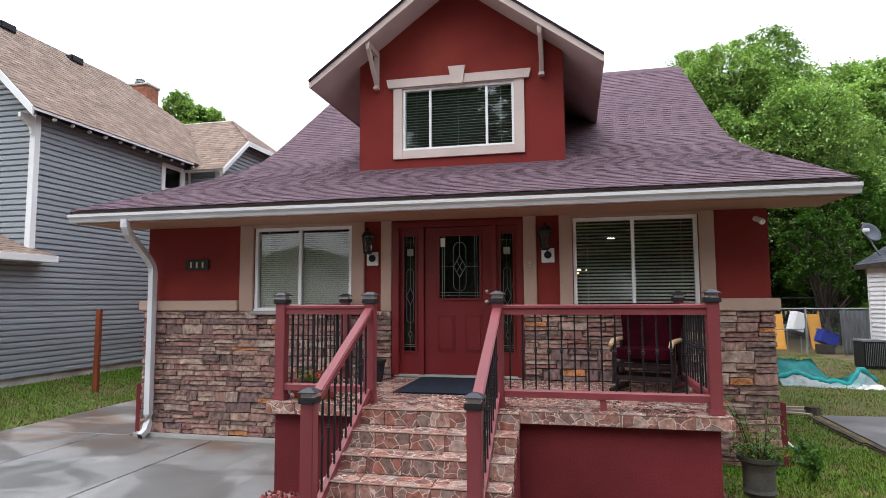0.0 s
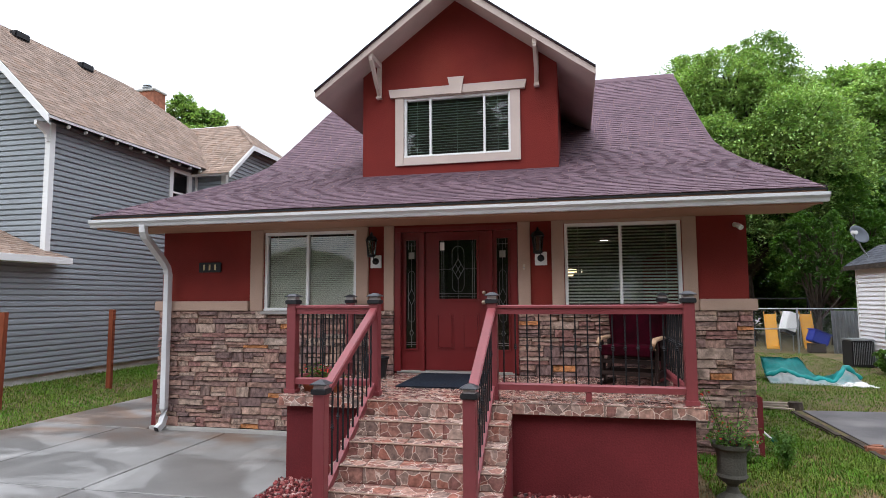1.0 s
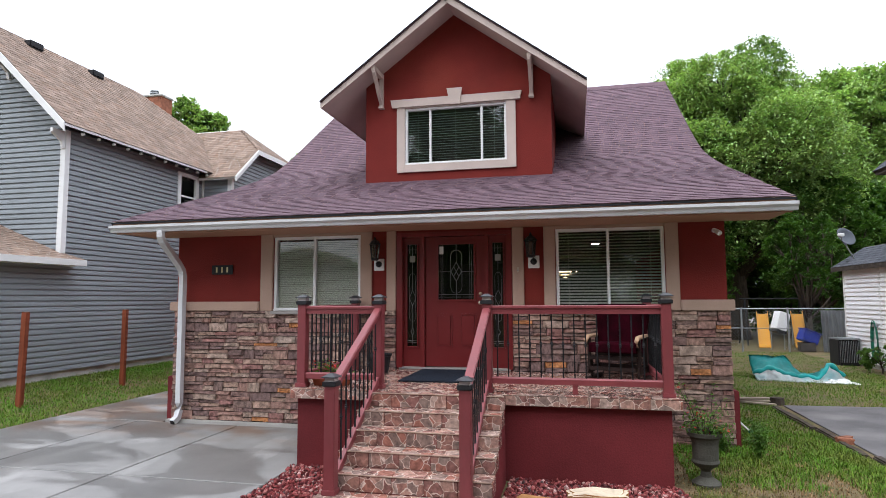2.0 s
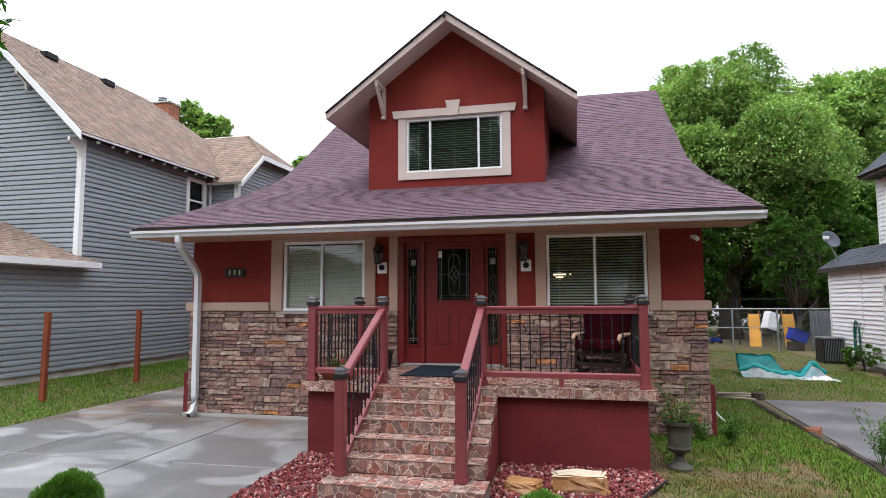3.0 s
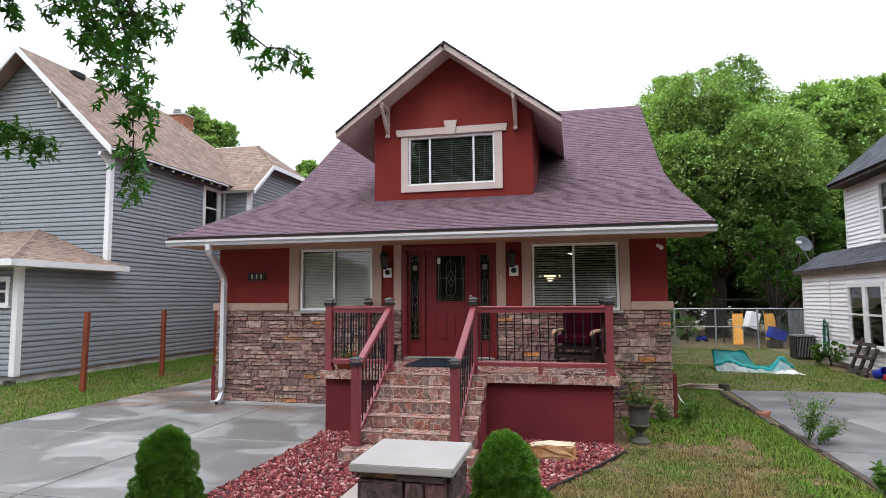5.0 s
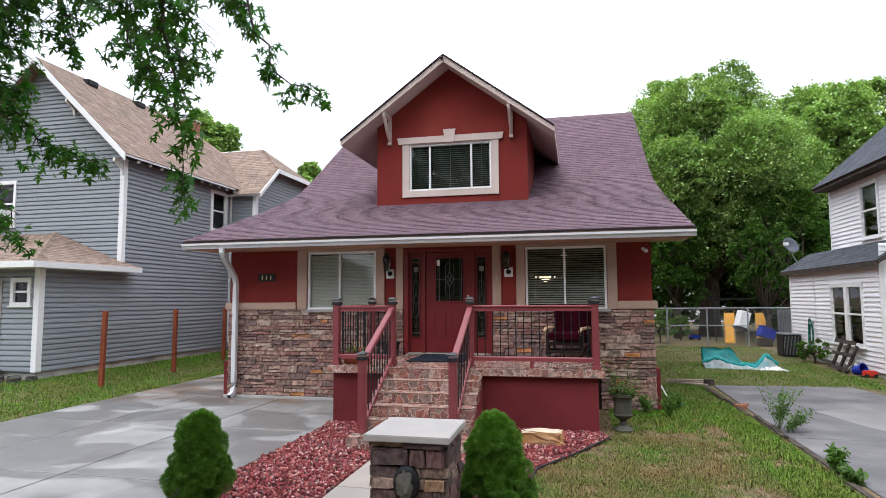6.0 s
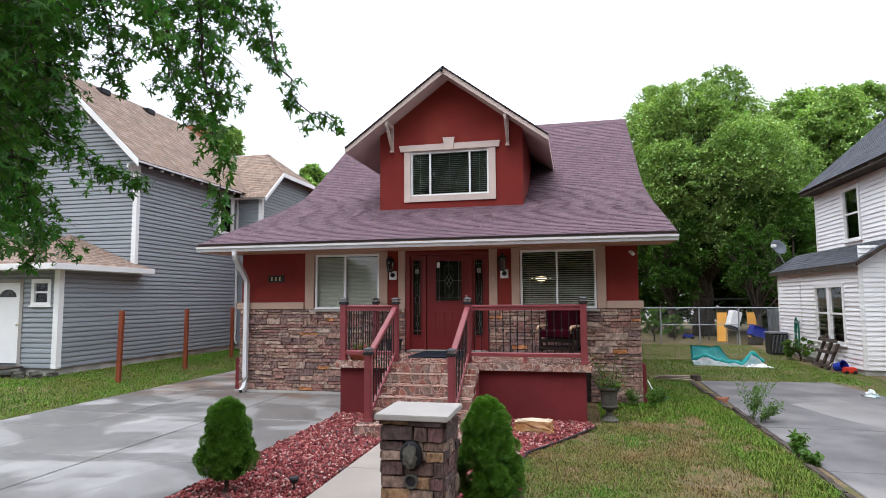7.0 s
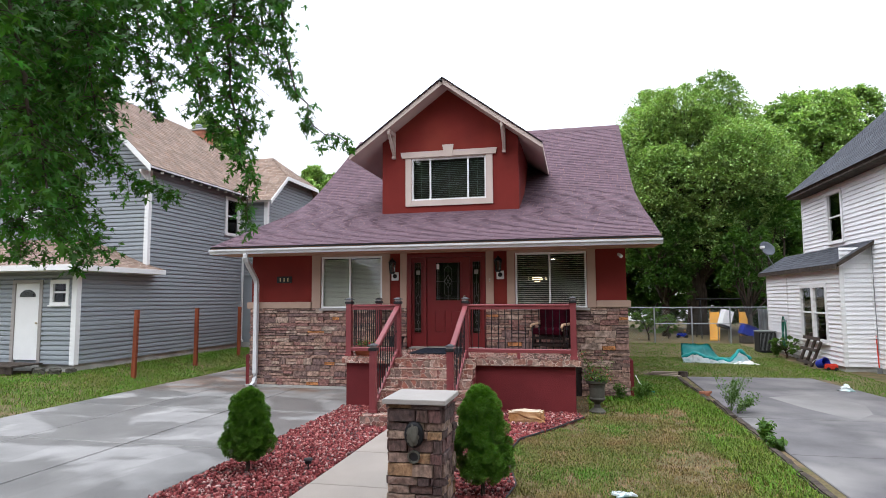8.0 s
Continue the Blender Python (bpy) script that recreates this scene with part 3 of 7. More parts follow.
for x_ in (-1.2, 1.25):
    solo("wall_hall", box(x_ - 0.05, x_ + 0.05, 0.25, 5, 0.9, 3.12), M["room"], "hall wall in paint darkened to look unlit", "wall", kind="structure")

# tan trim on the facade, each board on its own
for n_, x0, x1, z0, z1 in (("left", -3.27, -3.05, SILL, SOFFIT), ("mid_left", -1.50, -1.31, SILL, SOFFIT), ("door_left", -1.06, -0.905, SILL, SOFFIT), ("door_right", 0.945, 1.12, SILL, SOFFIT),
                           ("mid_right", 1.42, 1.59, SILL, SOFFIT), ("right", 3.16, 3.34, SILL, SOFFIT)):
    solo("trim_" + n_, box(x0, x1, -0.045, -0.002, z0, z1, 0.006), M["tan"], "tan stucco upright trim", "trim", kind="structure")
for n_, x0, x1 in (("west", -4.95, -3.272), ("east", 3.342, 4.05)):
    solo("band_" + n_, box(x0, x1, -0.09, -0.002, SILL, 1.985, 0.012), M["tan"], "tan stucco band over the stone", "trim", kind="structure")
    s_ = (x0, XL - 0.002) if n_ == "west" else (XR + 0.002, x1)
    solo("band_return", box(s_[0], s_[1], -0.001, 3.0, SILL, 1.985, 0.012), M["tan"], "tan stucco band returning along the side", "trim", kind="structure")
solo("header_trim", box(-3.05, -1.50, -0.03, -0.002, 3.057, SOFFIT), M["tan"], "tan strip over the window", "trim", kind="structure")
solo("header_trim_east", box(1.59, 3.16, -0.03, -0.002, 3.057, SOFFIT), M["tan"], "tan strip over the window", "trim", kind="structure")


# ---- windows ----
def slider(name, x0, x1, z0, z1, y, muls, label, blind_mat, room_label, frame_w=0.045, tilt=28, gap=0.028, slat=0.016):
    """A white vinyl sliding window: frame, mullions, panes, and a slatted blind behind."""
    w = thing(name, label, "window", kind="structure")
    part("window_frame", frame_rect(x0, x1, z0, z1, frame_w, y - 0.02, y + 0.07), M["white"], w)
    edges = [x0 + frame_w] + [m for m in muls] + [x1 - frame_w]
    for m in muls:
        part("mullion", box(m - 0.022, m + 0.022, y - 0.012, y + 0.06, z0 + frame_w, z1 - frame_w, 0.004), M["white"], w)
    for a, b in zip(edges, edges[1:]):
        p = part("pane", box(a, b, y + 0.025, y + 0.031, z0 + frame_w, z1 - frame_w), M["glass"], w)
        p.visible_shadow = False
    part("window_sill", box(x0 - 0.0, x1 + 0.0, y - 0.05, y - 0.021, z0 - 0.0, z0 + 0.03, 0.005), M["white"], w)
    b = thing(name.replace("window", "blind").rstrip("_123"), room_label, "blind")
    n = int((z1 - z0 - 2 * frame_w) / gap)
    me = mesh_of(box(x0 + frame_w, x1 - frame_w, -slat, slat, -0.0012, 0.0012), "slat")
    me.materials.append(blind_mat)
    for i in range(n):
        part("slat", me, None, b, m=pose(0, y + 0.06 + slat, z0 + frame_w + gap * (i + 0.5), tilt, 0, 0))
    for t in (0.12, 0.5, 0.88):
        xx = x0 + (x1 - x0) * t
        part("cord", box(xx - 0.003, xx + 0.003, y + 0.057, y + 0.06, z0 + frame_w, z1 - frame_w), blind_mat, b)
    return w


slider("window_1", -3.04, -1.51, SILL, 3.055, 0.02, [-2.32], "white vinyl sliding window with cream blinds closed", M["blind"], "cream slatted blind almost closed", tilt=56, gap=0.030)
slider("window_2", 1.60, 3.15, SILL, 3.055, 0.02, [2.36], "white vinyl sliding window with blinds tilted open", M["blind"], "cream slatted blind tilted open before a dim room", tilt=34, gap=0.045, slat=0.021)

# ---- stone veneer ----
STONES = {}


def stone_mesh(k):
    """Six rough split-face stone blanks of unit size, pitted and slightly out of square."""
    if k not in STONES:
        bm = box(-0.5, 0.5, -0.5, 0.5, -0.5, 0.5)
        bmesh.ops.subdivide_edges(bm, edges=[e for e in bm.edges if abs(e.verts[0].co.x - e.verts[1].co.x) > 0.5], cuts=2, use_grid_fill=True)
        bmesh.ops.bevel(bm, geom=[e for e in bm.edges if e.is_manifold and e.calc_face_angle(0) > 1 and all(v.co.y < 0 for v in e.verts)], offset=0.07, segments=1, affect="EDGES", clamp_overlap=True)
        r = random.Random(k)
        for v in bm.verts:
            if v.co.y < -0.2:
                v.co.y += r.uniform(-0.22, 0.16)
            v.co.x += r.uniform(-0.018, 0.018)
            v.co.z += r.uniform(-0.05, 0.05)
        STONES[k] = mesh_of(bm, "stone")
        STONES[k].materials.append(M["stone"])
    return STONES[k]


def lay_stone(parent, x0, x1, z0, z1, y, seed, depth=0.07, tall=1.0):
    """Coursed stacked stone between two edges: rows of uneven height, some split in two."""
    r = random.Random(seed)
    z = z0
    while z < z1 - 0.02:
        h = min(tall * r.choice((0.065, 0.085, 0.115, 0.15)), z1 - z)
        if z1 - z - h < 0.05:
            h = z1 - z
        x = x0
        while x < x1 - 0.02:
            w = r.uniform(0.15, 0.45) * tall
            if x1 - x - w < 0.12:
                w = x1 - x
            rows = [(z, h)]
            if h > 0.1 and r.random() < 0.68:
                cut = h * r.choice((0.4, 0.5, 0.6))
                rows = [(z, cut), (z + cut, h - cut)]
            for zz, hh in rows:
                d = depth * r.uniform(0.75, 1.3)
                part("stone", stone_mesh(r.randrange(8)), None, parent,
                     m=Matrix.LocRotScale((x + w / 2, y - d / 2 + 0.01, zz + hh / 2), None, (w - 0.008, d, hh - 0.009)))
            x += w
        z += h


# ---- roof ----
roof = thing("roof", "plum brown asphalt shingle roof with flared eave", "roof", kind="structure")
RX0, RX1 = -5.39, 4.59
top_pts = PROFILE + BACK
under = [(y, z - 0.11) for y, z in reversed(top_pts)]
part("roof_deck", prism(top_pts + under, "x", RX0, RX1), M["soffit"], roof, "peach painted underside")
S_ = np.concatenate([[0], np.cumsum([math.dist(a, b) for a, b in zip(PROFILE, PROFILE[1:])])])


def on_roof(s):
    return float(np.interp(s, S_, [p[0] for p in PROFILE])), float(np.interp(s, S_, [p[1] for p in PROFILE]))


def shingle_rows(place, x_of, length, course, rnd, keep=None, lift=0.0118):
    """Tabs of uneven width in overlapping courses. place(x, s, up) gives a point; x_of(s) the two ends of a course."""
    V, F, P, thick = [], [], [], False
    s = -0.02
    while s < length:
        x, end = x_of(max(s, 0))
        x -= rnd.uniform(0, 0.15)
        x = max(x, x_of(max(s, 0))[0])
        while x < end - 0.01:
            w = min(rnd.choice((0.13, 0.16, 0.2, 0.26)), end - x)
            thick = not thick
            s1, up = min(s + course * 1.25, length), lift * (rnd.uniform(1.15, 1.35) if thick else rnd.uniform(0.8, 0.95))
            a, b, s0 = x + 0.002, x + w - 0.002, s + (0.0 if thick or s <= 0 else rnd.uniform(0.004, 0.016))
            pts = [place(a, s0, up - 0.009), place(b, s0, up - 0.009), place(b, s0, up), place(a, s0, up), place(b, s1, 0.004), place(a, s1, 0.004)]
            if keep and keep(x, s):
                P.append(pts)
            else:
                i = len(V)
                V += pts
                F += [(i, i + 1, i + 2, i + 3), (i + 3, i + 2, i + 4, i + 5)]
            x += w
        s += course
    return V, F, P


def roof_point(x, s, up):
    y, z = on_roof(max(s, 0))
    y2, z2 = on_roof(max(s, 0) + 0.05)
    d = Vector((0, -(z2 - z), y2 - y)).normalized()
    p = Vector((x, y, z)) + d * (up + 0.006)
    if s < 0:
        p.y += s
    return p


V_, F_, P_ = shingle_rows(roof_point, lambda s: (RX0, RX1), S_[-1], 0.14, random.Random(3), keep=lambda x, s: s < 0.6 and x > -4.2 and x < 4.2)
me_ = raw("shingles", V_, F_)
me_.materials.append(M["shingle"])
tagged(part("shingles", me_, None, roof), kind="stuff")
for pts in P_[:300]:
    c = sum(pts, Vector()) / len(pts)
    me_ = raw("shingle", [p - c for p in pts], [(0, 1, 2, 3), (3, 2, 4, 5), (0, 3, 5), (1, 4, 2), (0, 5, 4, 1)])
    me_.materials.append(M["shingle_piece"])
    part("shingle", me_, None, roof, m=Matrix.Translation(c))
if len(P_) > 300:
    V_, F_ = [], []
    for pts in P_[300:]:
        i = len(V_)
        V_ += pts
        F_ += [(i, i + 1, i + 2, i + 3), (i + 3, i + 2, i + 4, i + 5)]
    me_ = raw("shingles", V_, F_)
    me_.materials.append(M["shingle"])
    tagged(part("shingles", me_, None, roof), kind="stuff")
part("ridge_cap", prism([(8.60, 8.16), (8.82, 8.335), (9.06, 8.16), (9.06, 8.13), (8.82, 8.29), (8.60, 8.13)], "x", RX0, RX1), M["shingle_piece"], roof)
part("drip_edge", box(RX0, RX1, -0.99, -0.955, 3.235, 3.258), M["felt"], roof, "black drip edge")
for x_ in (RX0, RX1):
    part("rake_edge", prism([(y, z - 0.002) for y, z in PROFILE] + [(y, z - 0.06) for y, z in reversed(PROFILE)], "x", x_ - 0.012, x_ + 0.012), M["felt"], roof)
part("soffit_board", box(RX0 + 0.03, RX1 - 0.03, -0.87, -0.003, SOFFIT, SOFFIT + 0.03), M["soffit"], roof, "peach painted soffit")
part("fascia", box(RX0 + 0.02, RX1 - 0.02, -0.895, -0.872, SOFFIT - 0.02, 3.23, 0.004), M["soffit"], roof)

gutter = thing("gutter", "white metal gutter along the eave", "gutter")
prof = [(-0.9, 3.10), (-0.97, 3.10), (-0.985, 3.14), (-1.02, 3.17), (-1.02, 3.21), (-1.005, 3.21), (-1.005, 3.18), (-0.975, 3.15), (-0.963, 3.115), (-0.91, 3.115), (-0.91, 3.21), (-0.9, 3.21)]
part("trough", prism(prof, "x", RX0 - 0.02, RX1 + 0.02), M["gutter"], gutter)
for x_ in (RX0 - 0.025, RX1 + 0.015):
    part("end_cap", prism(prof[:5] + [(-0.9, 3.21)], "x", x_, x_ + 0.008), M["gutter"], gutter)
spout = thing("downspout", "white metal downspout with bent elbows at the house corner", "downspout")
part("pipe", pipe([(-4.5, -0.95, 3.12), (-4.5, -0.95, 3.02), (-4.51, -0.9, 2.95), (-4.65, -0.3, 2.62), (-4.665, -0.185, 2.52), (-4.66, -0.155, 2.4), (-4.66, -0.155, 0.3), (-4.66, -0.155, 0.16), (-4.662, -0.19, 0.06), (-4.68, -0.28, 0.0)], 0.064, 4, square=True), M["gutter"], spout)
# the stub is closed; its black colour gives the shade of an opening
part("outlet", pipe([(-4.68, -0.281, 0.0), (-4.683, -0.295, -0.005)], 0.05, 4, square=True), M["black"], spout, "black closed stub standing in for the shade inside the outlet")

# ---- dormer ----
DX0, DX1, DY, AX = -2.32, 1.495, 2.44, -0.44
dormer = thing("dormer", "red stucco gabled dormer with greige trim", "dormer", kind="structure")
SL, PEAK, FRONT = 0.74, 7.94, 1.82


def gable_z(x):
    return PEAK - SL * abs(x - AX)


W0, W1, WZ0, WZ1 = -1.465, 0.62, 4.745, 5.925
for pts in ([(DX0, 4.2), (W0, 4.2), (W0, gable_z(W0) - 0.1), (DX0, gable_z(DX0) - 0.1)], [(W1, 4.2), (DX1, 4.2), (DX1, gable_z(DX1) - 0.1), (W1, gable_z(W1) - 0.1)],
            [(W0, 4.2), (W1, 4.2), (W1, WZ0), (W0, WZ0)], [(W0, WZ1), (W1, WZ1), (W1, gable_z(W1) - 0.1), (AX, gable_z(AX) - 0.1), (W0, gable_z(W0) - 0.1)]):
    part("front_wall", prism(pts, "y", DY, DY + 0.2), M["stucco"], dormer)
for x0, x1 in ((DX0, DX0 + 0.2), (DX1 - 0.2, DX1)):
    zt = gable_z(x0 if x0 < 0 else x1) - 0.1
    part("cheek_wall", prism([(DY + 0.2, 4.2), (DY + 0.2, zt), (5.7, zt), (5.7, 5.6), (4.2, 5.0)], "x", x0, x1), M["stucco"], dormer)
for sx, xe in ((-1, -3.06), (1, 2.155)):
    ze = gable_z(xe)
    part("roof_slope", prism([(AX, PEAK - 0.01), (xe, ze - 0.01), (xe, ze - 0.11), (AX, PEAK - 0.11)], "y", FRONT + 0.04, 8.3), M["greige"], dormer)
    part("shingle_cover", prism([(AX, PEAK + 0.03), (xe + sx * 0.02, ze + 0.015), (xe + sx * 0.02, ze - 0.012), (AX, PEAK - 0.006)], "y", FRONT - 0.03, 8.3), M["shingle_piece"], dormer)
    part("cover_edge", prism([(AX, PEAK + 0.028), (xe + sx * 0.02, ze + 0.013), (xe + sx * 0.02, ze - 0.012), (AX, PEAK + 0.003)], "y", FRONT - 0.04, FRONT - 0.031), M["felt"], dormer, "black drip edge")
    part("barge_board", prism([(AX, PEAK - 0.01), (xe, ze - 0.013), (xe, ze - 0.13), (AX, PEAK - 0.16)], "y", FRONT, FRONT + 0.039), M["greige"], dormer, "greige painted barge board")
    a_, b_ = sorted((xe + sx * 0.001, xe + sx * 0.02))
    part("eave_trim", box(a_, b_, FRONT, 5.6, ze - 0.125, ze - 0.014), M["greige"], dormer, "pale eave board")
for x_ in (-1.97, 1.12):
    zs = gable_z(x_) - 0.12
    b_ = part("bracket", box(x_ - 0.04, x_ + 0.04, DY - 0.07, DY - 0.001, 5.99, zs), M["greige"], dormer, "greige triangular gable bracket")
    part("outlooker", box(x_ - 0.04, x_ + 0.04, FRONT + 0.041, DY - 0.071, zs - 0.11, zs - 0.01, 0.005), M["greige"], b_)
    part("brace", prism([(DY - 0.072, 6.03), (DY - 0.072, 6.14), (2.2, 6.32), (2.05, zs - 0.2), (FRONT + 0.13, zs - 0.111), (FRONT + 0.05, zs - 0.111), (FRONT + 0.05, zs - 0.15), (2.0, zs - 0.28), (2.17, 6.2)], "x", x_ - 0.03, x_ + 0.03), M["greige"], b_)
    part("bracket_foot", box(x_ - 0.05, x_ + 0.05, DY - 0.11, DY - 0.001, 5.95, 5.989, 0.004), M["greige"], b_)
slider("window_3", W0, W1, WZ0, WZ1, DY + 0.02, [-0.94, 0.118], "white three-light dormer window with slatted blinds", M["blind_dark"], "pale green slatted blind open before a dark attic", tilt=6, gap=0.052, slat=0.025)
for b in ((-1.64, W0 - 0.001, DY - 0.04, DY - 0.002, 4.587, 5.945), (W1 + 0.001, 0.805, DY - 0.04, DY - 0.002, 4.587, 5.945),
          (W0, W1, DY - 0.04, DY - 0.002, 4.587, WZ0 - 0.001), (W0, W1, DY - 0.04, DY - 0.002, WZ1 + 0.001, 5.945)):
    part("casing", box(*b, 0.005), M["greige"], dormer, "greige casing board")
part("hood", prism([(-1.77, 6.11), (0.93, 6.11), (0.895, 5.947), (-1.735, 5.947)], "y", DY - 0.07, DY - 0.002), M["greige"], dormer, "greige splayed window hood")
part("keystone", prism([(-0.575, 6.26), (-0.255, 6.26), (-0.31, 5.93), (-0.505, 5.93)], "y", DY - 0.1, DY - 0.071), M["greige"], dormer, "greige keystone")
solo("attic_wall", box(DX0 + 0.2, DX1 - 0.2, 3.3, 3.35, 4.4, 6.4), M["room"], "attic room wall in paint darkened to look unlit", "wall", kind="structure")
eye_at = pose(AX - 0.03, FRONT - 0.07, PEAK - 0.09, 90, 0, 0)
eye_ = solo("gable_camera", lathe([(0.0, -0.05), (0.035, -0.04), (0.04, 0.03), (0.0, 0.05)], 12), M["black"], "small dark camera under the gable peak", "camera", smooth=True, m=eye_at)
part("mount", box(AX - 0.05, AX - 0.01, FRONT - 0.07, FRONT - 0.001, PEAK - 0.11, PEAK - 0.07), M["black"], eye_, m=eye_at.inverted())

# ---- entrance ----
entry = thing("door_1", "dark red front door with leaded glass sidelights, closed", "door", kind="structure")
DP = M["doorpaint"]
fz0, fz1 = 0.94, 3.066
for x0, x1 in ((-0.898, -0.80), (-0.515, -0.445), (0.505, 0.575), (0.85, 0.938)):
    part("jamb", box(x0, x1, -0.03 if x0 in (-0.898, 0.85) else 0.0, 0.14, fz0, fz1 - 0.07, 0.006), DP, entry)
part("head", box(-0.898, 0.938, -0.03, 0.14, fz1 - 0.07, fz1, 0.006), DP, entry)
part("threshold", box(-0.86, 0.90, -0.03, 0.2, 0.925, 0.955, 0.006), M["limestone"], entry, "pale worn threshold")
for x0, x1, gx0, gx1 in ((-0.80, -0.515, -0.74, -0.575), (0.575, 0.85, 0.63, 0.795)):
    s = part("sidelight", box(x0, gx0, 0.05, 0.1, 0.955, 2.996), DP, entry)
    part("stile", box(gx1, x1, 0.05, 0.1, 0.955, 2.996), DP, s)
    part("bottom_panel", box(gx0, gx1, 0.05, 0.1, 0.955, 1.27), DP, s)
    part("top_panel", box(gx0, gx1, 0.05, 0.1, 2.88, 2.996), DP, s)
    part("panel_bead", frame_rect(gx0 - 0.02, gx1 + 0.02, 1.25, 2.90, 0.02, 0.03, 0.05), DP, s)
    part("leaded_pane", box(gx0, gx1, 0.07, 0.076, 1.27, 2.88), M["leadglass"], s)
    cx, bm = (gx0 + gx1) / 2, bmesh.new()
    for zc, h, w in ((2.03, 0.12, 0.055), (1.50, 0.05, 0.03)):
        for a, b in (((0, h), (w, 0)), ((w, 0), (0, -h)), ((0, -h), (-w, 0)), ((-w, 0), (0, h))):
            rod((cx + a[0], 0.066, zc + a[1]), (cx + b[0], 0.066, zc + b[1]), 0.0035, 4, bm=bm)
    for a, b in (((cx, 2.15), (cx, 2.84)), ((cx, 1.55), (cx, 1.91)), ((cx, 1.29), (cx, 1.45)), ((cx - 0.05, 1.72), (cx - 0.05, 2.36)), ((cx + 0.05, 1.72), (cx + 0.05, 2.36)), ((gx0, 1.33), (gx1, 1.33)), ((gx0, 1.36), (gx1, 1.36)), ((gx0, 2.80), (gx1, 2.80)), ((cx - 0.05, 2.74), (cx - 0.05, 2.88)), ((cx + 0.05, 2.74), (cx + 0.05, 2.88))):
        rod((a[0], 0.066, a[1]), (b[0], 0.066, b[1]), 0.003, 4, bm=bm)
    arc = [(cx + 0.05 * math.cos(t), 0.066, 2.36 + 0.06 * math.sin(t)) for t in np.linspace(0, math.pi, 7)]
    pipe(arc, 0.003, 4, bm=bm)
    pipe([(x, y, 1.72 - (z - 2.36)) for x, y, z in arc], 0.003, 4, bm=bm)
    part("caming", bm, M["lead"], s, "silvery lead caming")
    part("sticker", box(cx - 0.045, cx + 0.045, 0.062, 0.065, 2.6, 2.70), M["curtain"], s, "pale paper sticker")
leaf = part("door_leaf", box(-0.44, -0.23, 0.05, 0.095, 0.965, 2.99), DP, entry)
for b in ((0.34, 0.50, 0.05, 0.095, 0.965, 2.99), (-0.23, 0.34, 0.05, 0.095, 2.87, 2.99), (-0.23, 0.34, 0.05, 0.095, 0.965, 2.0)):
    part("rail", box(*b), DP, leaf)
part("glass_bead", frame_rect(-0.255, 0.365, 1.975, 2.895, 0.028, 0.028, 0.05), DP, leaf)
part("leaded_pane", box(-0.23, 0.34, 0.068, 0.074, 2.0, 2.87), M["leadglass"], leaf)
bm, cx, cz = bmesh.new(), 0.055, 2.44
for a, b in (((0, 0.15), (0.085, 0)), ((0.085, 0), (0, -0.15)), ((0, -0.15), (-0.085, 0)), ((-0.085, 0), (0, 0.15)), ((-0.042, 0.075), (0.042, -0.075)), ((0.042, 0.075), (-0.042, -0.075))):
    rod((cx + a[0], 0.062, cz + a[1]), (cx + b[0], 0.062, cz + b[1]), 0.0045, 4, bm=bm)
for x in (-0.19, -0.16, 0.27, 0.30, 0.055 - 0.09, 0.055 + 0.09):
    z0, z1 = (2.0, 2.87) if abs(x - cx) > 0.1 else (2.2, 2.68)
    rod((x, 0.062, z0), (x, 0.062, z1), 0.003, 4, bm=bm)
for z in (2.04, 2.08, 2.44):
    rod((-0.23, 0.062, z), (0.34 if z < 2.4 else -0.035, 0.062, z), 0.003, 4, bm=bm)
rod((0.145, 0.062, 2.44), (0.34, 0.062, 2.44), 0.003, 4, bm=bm)
rod((cx, 0.062, 2.59), (cx, 0.062, 2.87), 0.003, 4, bm=bm)
rod((cx, 0.062, 2.0), (cx, 0.062, 2.29), 0.003, 4, bm=bm)
for k in (1, -1):
    pipe([(cx + 0.09 * math.cos(t), 0.062, cz + k * (0.24 + 0.1 * math.sin(t))) for t in np.linspace(0, math.pi, 9)], 0.003, 4, bm=bm)
part("caming", bm, M["lead"], leaf, "silvery lead caming")
for x0, x1 in ((-0.26, -0.01), (0.12, 0.37)):
    part("raised_panel", prism([(x0 + 0.03, 1.30), (x1 - 0.03, 1.30), (x1 - 0.03, 1.75), (x0 + 0.03, 1.75)], "y", 0.034, 0.049), DP, leaf)
    part("panel_bead", frame_rect(x0, x1, 1.27, 1.78, 0.02, 0.038, 0.05), DP, leaf)
part("sticker", box(-0.215, -0.15, 0.058, 0.061, 2.72, 2.84), M["white"], leaf, "white and teal sticker")
for z in (1.95, 2.09):
    part("knob", lathe([(0.012, 0.0), (0.03, 0.0), (0.03, 0.01), (0.014, 0.014), (0.014, 0.035), (0.03, 0.045), (0.032, 0.06), (0.02, 0.072)] if z < 2 else [(0.028, 0.0), (0.028, 0.012), (0.02, 0.022), (0.012, 0.022)], 14), M["brass"], leaf, "aged metal knob", True, pose(0.44, 0.05, z, 90, 0, 0))


